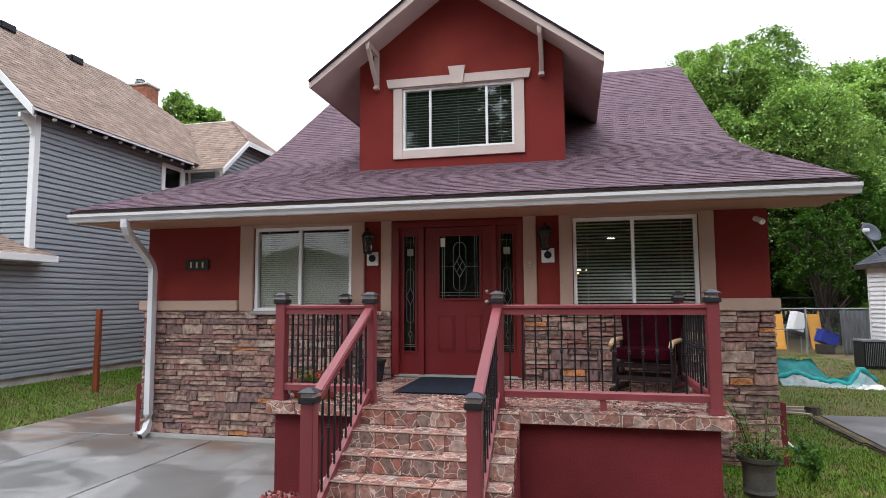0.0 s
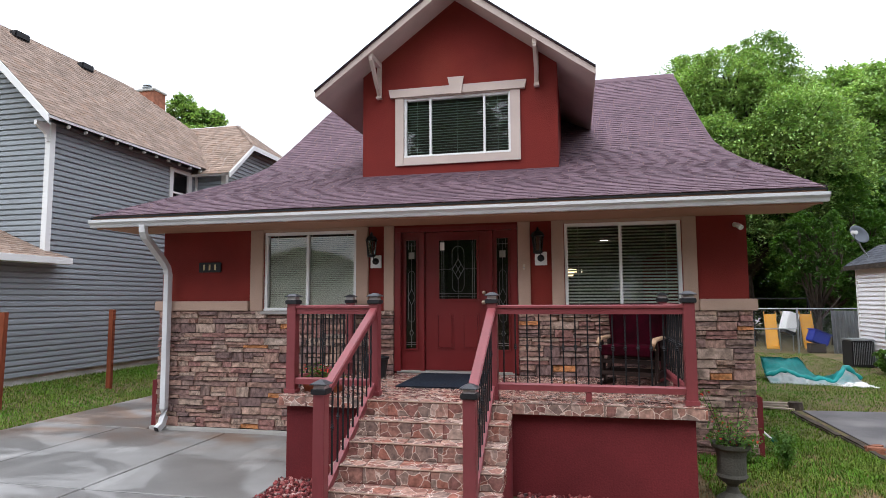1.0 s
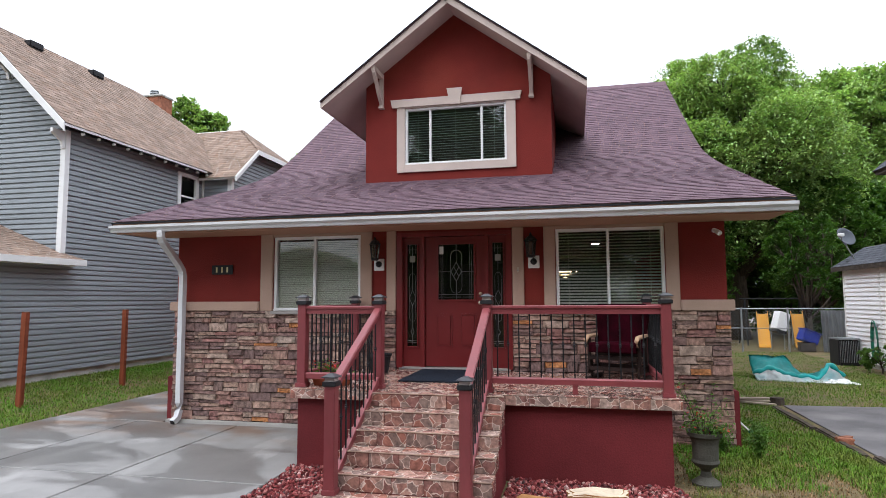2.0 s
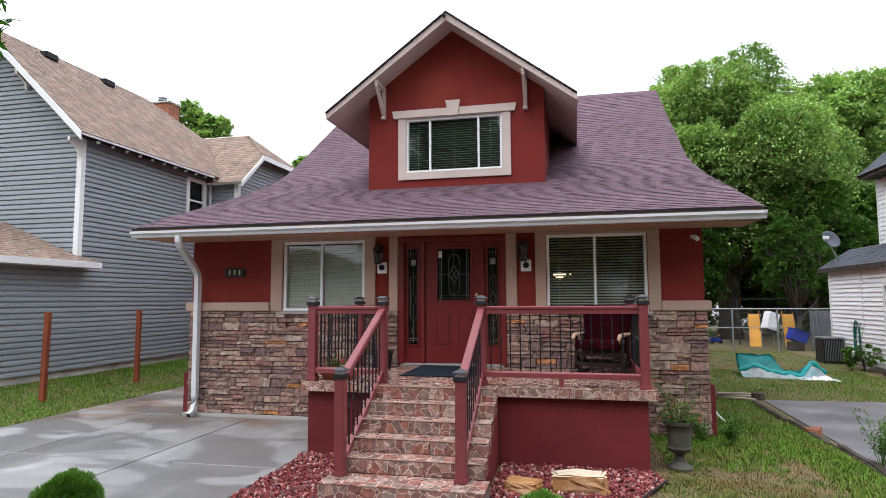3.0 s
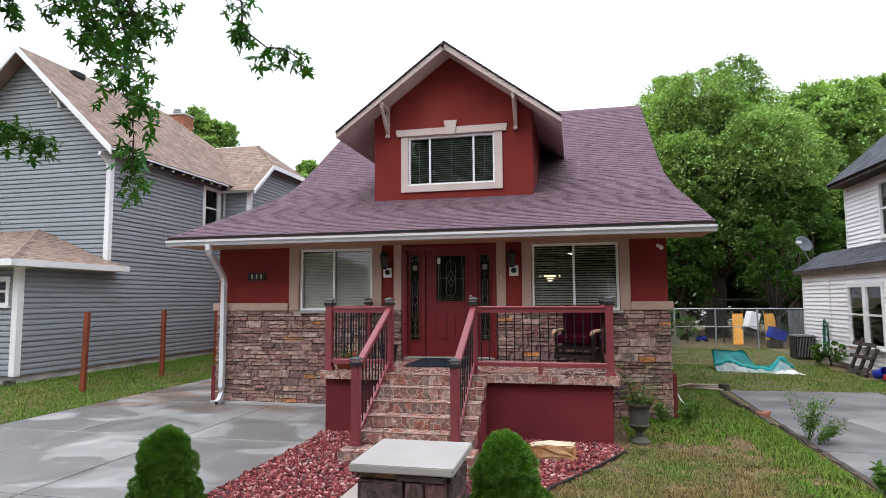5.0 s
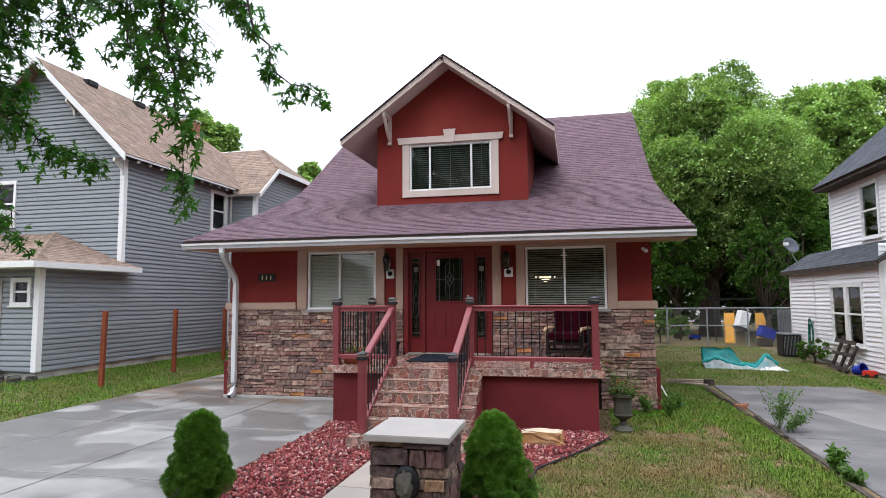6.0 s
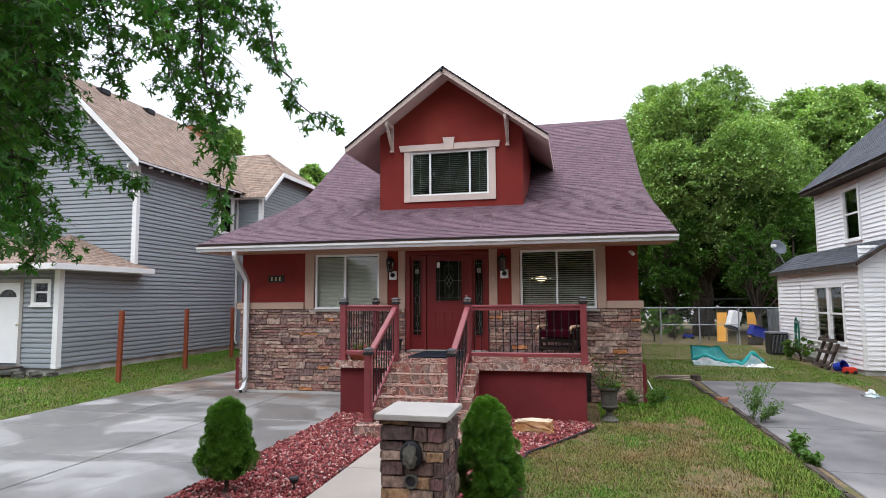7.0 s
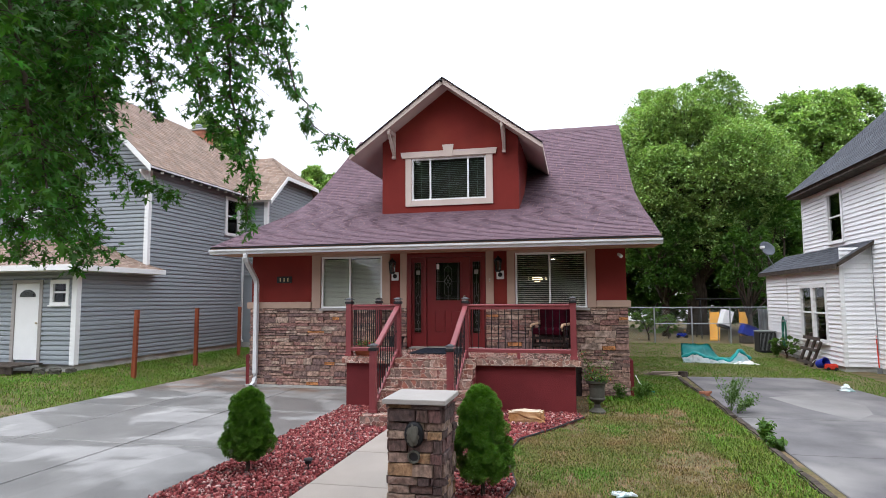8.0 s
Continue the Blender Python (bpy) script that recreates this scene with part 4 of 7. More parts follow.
def sconce(x, z):
    s = thing("wall_lantern", "black carriage lantern on a white block, unlit", "lamp", at=(x, 0, z), group="lanterns by the door")
    part("mounting_block", box(-0.085, 0.085, -0.03, -0.002, -0.13, 0.06, 0.006), M["white"], s, "white mounting block")
    part("back_plate", lathe([(0.05, 0), (0.05, 0.015), (0.02, 0.025)], 14), M["black"], s, "", False, pose(0.0, -0.03, -0.03, 90, 0, 0))
    part("arm", pipe([(0, -0.04, -0.03), (0, -0.10, -0.05), (0, -0.13, -0.02), (0, -0.13, 0.03)], 0.011, 8), M["black"], s)
    q = Matrix.LocRotScale((-0.035, -0.13, 0), None, (1.35, 1.35, 1.25))
    part("lantern_base", lathe([(0.03, 0.02), (0.05, 0.035), (0.05, 0.05), (0.03, 0.055)], 6), M["black"], s, m=q)
    part("lantern_glass", lathe([(0.04, 0.055), (0.058, 0.22), (0.05, 0.222)], 6), M["leadglass"], s, m=q)
    for k in range(6):
        a = 2 * math.pi * k / 6
        part("lantern_bar", rod((0.042 * math.cos(a), 0.042 * math.sin(a), 0.05), (0.06 * math.cos(a), 0.06 * math.sin(a), 0.225), 0.005, 5), M["black"], s, m=q)
    part("lantern_roof", lathe([(0.075, 0.222), (0.05, 0.265), (0.02, 0.285), (0.012, 0.31), (0.0, 0.33)], 6), M["black"], s, m=q)


sconce(-1.19, 2.60)
sconce(1.27, 2.60)
bell = solo("doorbell", box(1.015, 1.05, -0.07, -0.047, 2.41, 2.49, 0.006), M["brass"], "small bronze doorbell plate on the trim", "doorbell")
part("button", lathe([(0.011, 0), (0.011, 0.006), (0.004, 0.008)], 12), M["lead"], bell, m=pose(1.032, -0.07, 2.44, 90, 0, 0))
plaque = solo("number_plaque", box(-4.20, -3.80, -0.03, -0.003, 2.445, 2.605, 0.008), M["black"], "black plaque with three unreadable gold marks", "plaque")
for x in (-4.10, -4.00, -3.90):
    part("mark", box(x - 0.014, x + 0.014, -0.036, -0.031, 2.48, 2.57), M["gold"], plaque, "gold bar")
cctv = solo("security_camera", lathe([(0.03, 0), (0.034, 0.012), (0.018, 0.03), (0.018, 0.05)], 14), M["white"], "white security camera on the wall", "camera", smooth=True, m=pose(3.83, -0.002, 2.97, 90, 0, 0))
part("camera_head", lathe([(0.0, -0.05), (0.03, -0.045), (0.036, 0.0), (0.036, 0.05), (0.026, 0.055), (0.02, 0.045)], 14), M["white"], cctv, smooth=True, m=pose(0.03, -0.03, 0.09, 30, 20, 0))
part("camera_stem", rod((0, 0, 0.04), (0.02, -0.01, 0.09), 0.01), M["white"], cctv)

# ---- porch ----
GZ, PZ = -0.06, 0.925
SX0, SX1, SY = -1.61, 2.98, -2.20
porch = thing("porch", "raised red stucco porch edged with flagstone-print tile", "porch", kind="structure")
part("base_wall", box(-1.54, 2.87, SY + 0.09, -0.002, GZ - 0.1, 0.80), M["stucco_base"], porch, "red painted stucco porch base")
part("slab_core", box(SX0 + 0.012, SX1 - 0.012, SY + 0.012, -0.002, 0.80, PZ - 0.014), M["grout"], porch)

TILE = {}


def tile_mesh(w, d, h):
    k = (round(w, 3), round(d, 3), round(h, 3))
    if k not in TILE:
        TILE[k] = mesh_of(box(-w / 2, w / 2, -d / 2, d / 2, -h / 2, h / 2, 0.0025), "tile")
        TILE[k].materials.append(M["tile"])
    return TILE[k]


def lay_tiles(parent, u0, u1, v0, v1, size, make):
    """Square tiles with 4 mm joints over a rectangle; make(u, v, du, dv) sets one."""
    nu, nv = max(1, round((u1 - u0) / size)), max(1, round((v1 - v0) / size))
    du, dv = (u1 - u0) / nu, (v1 - v0) / nv
    for i in range(nu):
        for j in range(nv):
            make(u0 + du * (i + 0.5), v0 + dv * (j + 0.5), du - 0.005, dv - 0.005)


lay_tiles(porch, SX0, SX1, SY, -0.07, 0.33, lambda u, v, du, dv: part("tile", tile_mesh(du, dv, 0.012), None, porch, m=pose(u, v, PZ - 0.006)))
lay_tiles(porch, SX0 + 0.01, SX1 - 0.01, 0.80, PZ - 0.013, 0.33, lambda u, v, du, dv: part("tile", tile_mesh(du, 0.012, dv), None, porch, m=pose(u, SY + 0.006, v)))
for xe in (SX0 + 0.006, SX1 - 0.006):
    lay_tiles(porch, SY + 0.012, -0.07, 0.80, PZ - 0.013, 0.33, lambda u, v, du, dv: part("tile", tile_mesh(0.012, du, dv), None, porch, m=pose(xe, u, v)))

stairs = thing("stairs", "steep porch stairs clad in flagstone-print tile", "stairs", kind="structure")
TX0, TX1 = -0.57, 1.07
NOSE = [(-2.36, PZ), (-2.62, 0.767), (-2.88, 0.610), (-3.14, 0.452), (-3.40, 0.295)]
for i, (y, z) in enumerate(NOSE):
    nxt = NOSE[i + 1][1] if i < 4 else 0.13
    back = SY if i == 0 else NOSE[i - 1][0] + 0.014
    step = part("step", box(TX0 + 0.01, TX1 - 0.01, y + 0.014, back + (0.0 if i == 0 else 0.0), GZ - 0.05, z - 0.013), M["stucco_base"], stairs)
    lay_tiles(step, TX0, TX1, y, back - 0.001, 0.33, lambda u, v, du, dv: part("tile", tile_mesh(du, dv, 0.012), None, step, m=pose(u, v, z - 0.006)))
    lay_tiles(step, TX0, TX1, nxt + 0.001, z - 0.014, 0.33, lambda u, v, du, dv: part("tile", tile_mesh(du, 0.012, dv), None, step, m=pose(u, y + 0.007, v)))
    lay_tiles(step, y + 0.014, back - 0.001, nxt + 0.001, z - 0.014, 0.33, lambda u, v, du, dv: part("tile", tile_mesh(0.012, du, dv), None, step, m=pose(TX1 - 0.004, u, v)))
for i, (y, z) in enumerate(NOSE):
    part("nosing_strip", box(TX0, TX1, y - 0.003, y + 0.004, z - 0.009, z + 0.0015), M["tan"], stairs, "thin pale nosing strip")
landing = part("bottom_step", box(-0.62, 1.12, -3.80, -3.40 + 0.012, GZ - 0.1, 0.115), M["grout"], stairs)
lay_tiles(landing, -0.63, 1.13, -3.81, -3.395, 0.33, lambda u, v, du, dv: part("tile", tile_mesh(du, dv, 0.012), None, landing, m=pose(u, v, 0.122)))
lay_tiles(landing, -0.63, 1.13, GZ, 0.114, 0.33, lambda u, v, du, dv: part("tile", tile_mesh(du, 0.012, dv), None, landing, m=pose(u, -3.806, v)))
lay_tiles(landing, -3.80, -3.4, GZ, 0.114, 0.33, lambda u, v, du, dv: part("tile", tile_mesh(0.012, du, dv), None, landing, m=pose(-0.626, u, v)))

lay_stone(wall_left, XL, -0.905, 0.02, SILL - 0.003, 0.0, 11)
lay_stone(wall_right, 0.945, XR + 0.02, PZ, SILL - 0.003, 0.0, 12)
lay_stone(wall_right, 2.99, XR + 0.02, -0.04, PZ, 0.0, 13)
part("mortar_bed", box(XL, -0.9, -0.022, -0.001, GZ, SILL), M["mortar"], wall_left)
part("mortar_bed", box(0.94, XR + 0.01, -0.022, -0.001, GZ, SILL), M["mortar"], wall_right)
for a, b, par in ((-3.05, -1.3, wall_left), (1.42, 3.2, wall_right)):
    part("stone_sill", box(a, b, -0.11, -0.051, SILL - 0.055, SILL - 0.004, 0.01), M["limestone"], par, "grey cut stone sill")
part("footing", box(XL - 0.05, -1.56, -0.16, -0.06, GZ - 0.1, 0.018, 0.01), M["concrete"], wall_left)

# ---- railings ----
POST = mesh_of(box(-0.055, 0.055, -0.055, 0.055, 0, 1, 0.006), "post")
POST.materials.append(M["redpaint"])
BAL = {}


def baluster(h):
    k = round(h, 3)
    if k not in BAL:
        bm = box(-0.0075, 0.0075, -0.0075, 0.0075, 0, h)
        zc = h * 0.52
        prof = [(0.009, zc - 0.03), (0.016, zc - 0.022), (0.011, zc - 0.012), (0.02, zc), (0.011, zc + 0.012), (0.016, zc + 0.022), (0.009, zc + 0.03)]
        lathe(prof, 6, bm)
        BAL[k] = mesh_of(bm, "baluster")
        BAL[k].materials.append(M["iron"])
    return BAL[k]


CAP_SKIRT = mesh_of(box(-0.072, 0.072, -0.072, 0.072, -0.035, 0.012, 0.006), "cap_skirt")
CAP_SKIRT.materials.append(M["black"])
bm = bmesh.new()
bmesh.ops.create_cone(bm, cap_ends=True, segments=4, radius1=0.075, radius2=0.07, depth=0.035, matrix=pose(0, 0, 0.03, 0, 0, 45))
CAP_LENS = mesh_of(bm, "cap_lens")
CAP_LENS.materials.append(M["solarcap"])
bm = box(-0.078, 0.078, -0.078, 0.078, 0.048, 0.058)
bmesh.ops.create_cone(bm, cap_ends=True, segments=4, radius1=0.105, radius2=0.03, depth=0.03, matrix=pose(0, 0, 0.073, 0, 0, 45))
CAP_ROOF = mesh_of(bm, "cap_roof")
CAP_ROOF.materials.append(M["capgrey"])


def rail_post(par, x, y, z0, z1):
    p = part("post", POST, None, par, m=Matrix.LocRotScale((x, y, z0), None, (1, 1, z1 - z0)))
    q = Matrix.LocRotScale(None, None, (1, 1, 1 / (z1 - z0)))
    for n, me in (("cap_skirt", CAP_SKIRT), ("cap_lens", CAP_LENS), ("cap_roof", CAP_ROOF)):
        part(n, me, None, p, m=q @ Matrix.Translation((0, 0, z1 - z0)))
    part("post_foot", box(-0.07, 0.07, -0.07, 0.07, 0, 0.05, 0.006), M["redpaint"], p, m=q)


def rail_between(par, a, b, top=1.925, low=1.03, gap=0.125):
    """A level bay: moulded top rail, bottom rail, iron balusters with knuckles."""
    a, b = Vector(a), Vector(b)
    d = b - a
    L, ang = d.length, math.degrees(math.atan2(d.y, d.x))
    base = pose(a.x, a.y, 0, 0, 0, ang)
    e = 0.056
    part("top_rail", prism([(-0.045, top - 0.025), (-0.045, top), (-0.03, top + 0.008), (0.03, top + 0.008), (0.045, top), (0.045, top - 0.025), (0.03, top - 0.03), (0.03, top - 0.09), (-0.03, top - 0.09), (-0.03, top - 0.03)], "x", e, L - e), M["redpaint"], par, m=base)
    part("bottom_rail", prism([(-0.04, low), (-0.04, low + 0.06), (-0.025, low + 0.075), (0.025, low + 0.075), (0.04, low + 0.06), (0.04, low)], "x", e, L - e), M["redpaint"], par, m=base)
    n = max(2, int((L - 2 * e) / gap))
    for i in range(n):
        part("baluster", baluster(top - 0.09 - low - 0.075), None, par, m=base @ pose(e + (L - 2 * e) * (i + 0.5) / n, 0, low + 0.075))
    if L > 1.5:
        part("support_block", box(L * 0.5 - 0.03, L * 0.5 + 0.03, -0.03, 0.03, PZ, low, 0.004), M["redpaint"], par, m=base)


RY, LX, RX, SLX, SRX = -2.05, -1.51, 2.85, -0.50, 0.845
railing = thing("porch_railing", "red wooden porch railing with black iron balusters", "railing", group="porch railings")
for x, y in ((SRX, RY), (RX, RY), (RX, -0.22)):
    rail_post(railing, x, y, PZ, 1.985)
rail_between(railing, (SRX, RY, 0), (RX, RY, 0))
rail_between(railing, (RX, RY, 0), (RX, -0.22, 0))
railing2 = thing("porch_railing", "short red wooden porch railing with black iron balusters", "railing", group="porch railings")
for x, y in ((LX, RY), (SLX, RY), (LX, -0.22)):
    rail_post(railing2, x, y, PZ, 1.985)
rail_between(railing2, (LX, RY, 0), (SLX, RY, 0))
rail_between(railing2, (LX, RY, 0), (LX, -0.22, 0))


def stair_rail(x):
    r = thing("stair_railing", "sloping red wooden stair handrail with iron balusters", "railing", group="stair railings")
    yb, yt = -3.50, RY
    rail_post(r, x, yb, 0.128, 1.20)
    slope = (1.925 - 1.16) / (yt - yb)
    zt = lambda y: 1.925 - (yt - y) * slope
    y0, y1 = yb + 0.056, yt - 0.056
    part("handrail", prism([(y0, zt(y0) - 0.09), (y1, zt(y1) - 0.09), (y1, zt(y1) - 0.03), (y0, zt(y0) - 0.03)], "x", x - 0.03, x + 0.03), M["redpaint"], r)
    bm = prism([(y0, zt(y0) - 0.03), (y1, zt(y1) - 0.03), (y1, zt(y1) + 0.008), (y0, zt(y0) + 0.008)], "x", x - 0.047, x + 0.047)
    bmesh.ops.bevel(bm, geom=[e for e in bm.edges if abs(e.verts[0].co.x - e.verts[1].co.x) < 1e-4 and abs(e.verts[0].co.y - e.verts[1].co.y) > 0.5], offset=0.01, segments=2, affect="EDGES")
    part("handrail_cap", bm, M["redpaint"], r)
    zl = lambda y: 0.99 + (y + 2.12) * 0.604
    y1 = yt - 0.07
    part("lower_rail", prism([(y0, zl(y0) - 0.0), (y1, zl(y1)), (y1, zl(y1) + 0.085), (y0, zl(y0) + 0.085)], "x", x - 0.025, x + 0.025), M["redpaint"], r)
    n = 10
    for i in range(n):
        y = y0 + (y1 - y0) * (i + 0.5) / n
        h = zt(y) - 0.09 - zl(y) - 0.085
        part("baluster", baluster(round(h, 2) + 0.02), None, r, m=pose(x, y, zl(y) + 0.075))


stair_rail(SLX)
stair_rail(SRX)

# ---- things on the porch ----
doormat = solo("doormat", box(-0.45, 0.57, -1.42, -0.12, PZ + 0.001, PZ + 0.013, 0.005), M["mat"], "dark navy rubber doormat before the door", "doormat")
part("border", frame_rect(-0.45, 0.57, -1.42, -0.12, 0.05, 0, 0.004), M["mat"], doormat, m=Matrix(((1, 0, 0, 0), (0, 0, 1, 0), (0, 1, 0, PZ + 0.0125), (0, 0, 0, 1))))


def cushion(w, d, h, bulge=0.25, tufts=()):
    bm = box(-w / 2, w / 2, -d / 2, d / 2, 0, h)
    bmesh.ops.subdivide_edges(bm, edges=bm.edges[:], cuts=5, use_grid_fill=True)
    for v in bm.verts:
        u, t = v.co.x / (w / 2), v.co.y / (d / 2)
        f = (1 - abs(u) ** 4) * (1 - abs(t) ** 4)
        v.co.z += (h * bulge) * f * (1 if v.co.z > h / 2 else -0.3)
        for tx, ty in tufts:
            v.co.z -= h * 0.35 * math.exp(-((v.co.x - tx) ** 2 + (v.co.y - ty) ** 2) / 0.004) * (v.co.z > h / 2)
    bmesh.ops.smooth_vert(bm, verts=bm.verts[:], factor=0.4)
    return bm


chair = thing("rocking_chair", "dark glider rocking chair with burgundy tufted cushions", "chair", at=(2.41, -0.72, PZ), turn=-20)
part("seat_cushion", cushion(0.60, 0.55, 0.12), M["velvet"], chair, "burgundy seat cushion", True, pose(0, -0.02, 0.36, -4))
def back_pad(bm):
    """Narrows the pad towards the seat and rounds its shoulders."""
    for v in bm.verts:
        q = v.co.y / 0.32
        v.co.x *= 0.9 + 0.12 * q - 0.1 * max(0.0, q - 0.7) / 0.3
    return bm


part("back_cushion", back_pad(cushion(0.72, 0.64, 0.14, tufts=[(x, y) for x in (-0.15, 0, 0.15) for y in (-0.12, 0.1)])), M["velvet"], chair, "burgundy tufted back cushion", True, pose(0, 0.30, 0.66, 76, 0, 0))
for x in (-0.33, 0.33):
    part("armrest", pipe([(x, -0.27, 0.46), (x, -0.31, 0.53), (x, -0.24, 0.575), (x, 0.0, 0.58), (x, 0.22, 0.58)], [0.02, 0.028, 0.03, 0.028, 0.025], 8), M["palewood"], chair, "worn pale wooden armrest", True)
    part("arm_post", box(x - 0.02, x + 0.02, -0.2, -0.15, 0.12, 0.57, 0.005), M["darkwood"], chair)
    part("arm_post", box(x - 0.02, x + 0.02, 0.12, 0.17, 0.12, 0.57, 0.005), M["darkwood"], chair)
    part("base_rail", box(x - 0.025, x + 0.025, -0.33, 0.33, 0.0, 0.05, 0.008), M["darkwood"], chair)
    part("side_panel", box(x - 0.012, x + 0.012, -0.25, 0.25, 0.10, 0.19, 0.005), M["darkwood"], chair)
    part("glider_link", box(x * 0.93 - 0.012, x * 0.93 + 0.012, -0.16, -0.13, 0.04, 0.3), M["darkwood"], chair)
    part("back_stile", rod((x * 0.85, 0.2, 0.3), (x * 0.85, 0.41, 0.95), 0.02, 8), M["darkwood"], chair)
for y, z in ((-0.22, 0.28), (-0.24, 0.14), (0.18, 0.14), (0.15, 0.3)):
    part("cross_rail", box(-0.31, 0.31, y - 0.015, y + 0.015, z, z + 0.05, 0.005), M["darkwood"], chair)
part("top_rail", box(-0.29, 0.29, 0.38, 0.42, 0.86, 0.94, 0.01), M["darkwood"], chair)


def leaf_cloud(points, size, rnd, tilt=0.9, bend=0.25, aspect=0.55, along=None):
    """Pointed leaves, each two bent triangles, at the given places; returns a mesh."""
    n = len(points)
    P = np.asarray(points, float)
    a, b = rnd.uniform(0, 2 * math.pi, n), rnd.normal(0, tilt * 0.6, n)
    if along is not None:
        a, b = np.arctan2(along[:, 1], along[:, 0]) + rnd.normal(0, 0.3, n), np.arcsin(np.clip(along[:, 2], -1, 1)) + rnd.normal(0, 0.25, n)
    L = size * rnd.uniform(0.65, 1.25, n)
    d = np.stack([np.cos(a) * np.cos(b), np.sin(a) * np.cos(b), np.sin(b)], -1)
    s = np.stack([-np.sin(a), np.cos(a), rnd.normal(0, 0.35, n)], -1)
    s /= np.linalg.norm(s, axis=1)[:, None]
    up = np.cross(d, s)
    v0, v2 = P - d * L[:, None] / 2, P + d * L[:, None] / 2 - up * (L * bend)[:, None]
    v1, v3 = P + s * (L * aspect / 2)[:, None] + up * (L * 0.08)[:, None], P - s * (L * aspect / 2)[:, None] + up * (L * 0.08)[:, None]
    V = np.stack([v0, v1, v2, v3], 1).reshape(-1, 3)
    me = bpy.data.meshes.new("leaves")
    me.vertices.add(4 * n)
    me.vertices.foreach_set("co", V.ravel())
    me.loops.add(4 * n)
    me.polygons.add(n)
    me.loops.foreach_set("vertex_index", np.arange(4 * n))
    me.polygons.foreach_set("loop_start", np.arange(n) * 4)
    me.polygons.foreach_set("loop_total", np.full(n, 4))
    me.update()
    me.validate()
    return me


planter = thing("planter", "red window-box planter with a small flowering plant", "planter", at=(-1.2, -1.85, PZ))
bm = bmesh.new()
bmesh.ops.create_cone(bm, cap_ends=True, segments=4, radius1=0.2, radius2=0.25, depth=0.15, matrix=Matrix.LocRotScale((0, 0, 0.075), Euler((0, 0, math.pi / 4)), (1, 1, 1)))
bmesh.ops.scale(bm, vec=(1.4, 0.65, 1), verts=bm.verts[:])
part("trough", bm, M["terracotta"], planter, "terracotta red trough")
part("soil", box(-0.22, 0.22, -0.1, 0.1, 0.135, 0.155), M["timber"], planter)
part("foliage", leaf_cloud(rng.normal(0, 1, (160, 3)) * (0.13, 0.06, 0.05) + (0, 0, 0.21), 0.05, rng), M["leaf_bush"], planter, "green foliage")
part("blossoms", leaf_cloud(rng.normal(0, 1, (26, 3)) * (0.12, 0.06, 0.03) + (0, 0, 0.26), 0.035, rng, aspect=0.9), M["flower"], planter, "small red blossoms")
pot = solo("black_pot", lathe([(0.0, 0.0), (0.13, 0.0), (0.17, 0.24), (0.185, 0.25), (0.185, 0.28), (0.16, 0.28), (0.14, 0.2), (0.0, 0.2)], 20), M["black"], "black plastic pot standing by the railing", "pot", smooth=False, m=pose(-1.0, -0.55, PZ))
part("soil", lathe([(0.0, 0.2), (0.145, 0.2), (0.15, 0.21), (0.0, 0.215)], 16), M["timber"], pot)

# lit chandelier and ceiling spot in the right-hand room
lamp = thing("chandelier", "lit crystal chandelier hanging in the dim room", "chandelier", at=(1.62, 7.6, 2.56))
part("stem", rod((0, 0, 0.2), (0, 0, 0.56), 0.008), M["brass"], lamp)
part("body", lathe([(0.02, 0.22), (0.14, 0.2), (0.15, 0.16), (0.1, 0.12), (0.12, 0.08), (0.05, 0.02), (0.0, 0.0)], 14), glow("chandelier_crystal", (1.0, 0.78, 0.45), 1.6), lamp, "glowing crystal body")
for k in range(6):
    a = k * math.pi / 3
    part("candle", rod((0.3 * math.cos(a), 0.3 * math.sin(a), 0.12), (0.3 * math.cos(a), 0.3 * math.sin(a), 0.2), 0.014), glow("candle_bulb", (1.0, 0.82, 0.55), 2.5), lamp)
    part("arm", pipe([(0.05 * math.cos(a), 0.05 * math.sin(a), 0.06), (0.12 * math.cos(a), 0.12 * math.sin(a), 0.08), (0.3 * math.cos(a), 0.3 * math.sin(a), 0.12)], 0.006, 5), M["brass"], lamp)
spot = solo("ceiling_spot", lathe([(0.0, -0.012), (0.07, -0.012), (0.08, 0.0)], 16), glow("spot_disc", (1.0, 0.95, 0.85), 8.0), "lit round ceiling spot", "lamp", m=pose(2.3, 3.4, 3.118))

# ---- front yard ----
pillar = thing("stone_pillar", "stacked stone pillar with a pale cap and dark medallion", "pillar", at=(1.36, -7.345, 0))
PW = 0.24
part("core", box(-PW, PW, -PW, PW, GZ - 0.1, 1.03), M["mortar"], pillar)
r_ = random.Random(5)
z = GZ
while z < 1.02:
    h = min(r_.choice((0.08, 0.10, 0.125)), 1.03 - z)
    for side in range(4):
        x = -PW - 0.03
        while x < PW + 0.02:
            w = min(r_.uniform(0.12, 0.3), PW + 0.03 - x)
            if PW + 0.03 - x - w < 0.07:
                w = PW + 0.03 - x
            d = 0.06 * r_.uniform(0.7, 1.2)
            k_ = r_.randrange(8)
            if STONES.get(("pillar", k_)) is None:
                STONES[("pillar", k_)] = stone_mesh(k_).copy()
                STONES[("pillar", k_)].materials.clear()
                STONES[("pillar", k_)].materials.append(M["pillar_stone"])
            part("stone", STONES[("pillar", k_)], None, pillar, m=pose(0, 0, 0, 0, 0, 90 * side) @ Matrix.LocRotScale((x + w / 2, -PW - d / 2 + 0.012, z + h / 2), None, (w - 0.01, d, h - 0.01)))
            x += w
    z += h
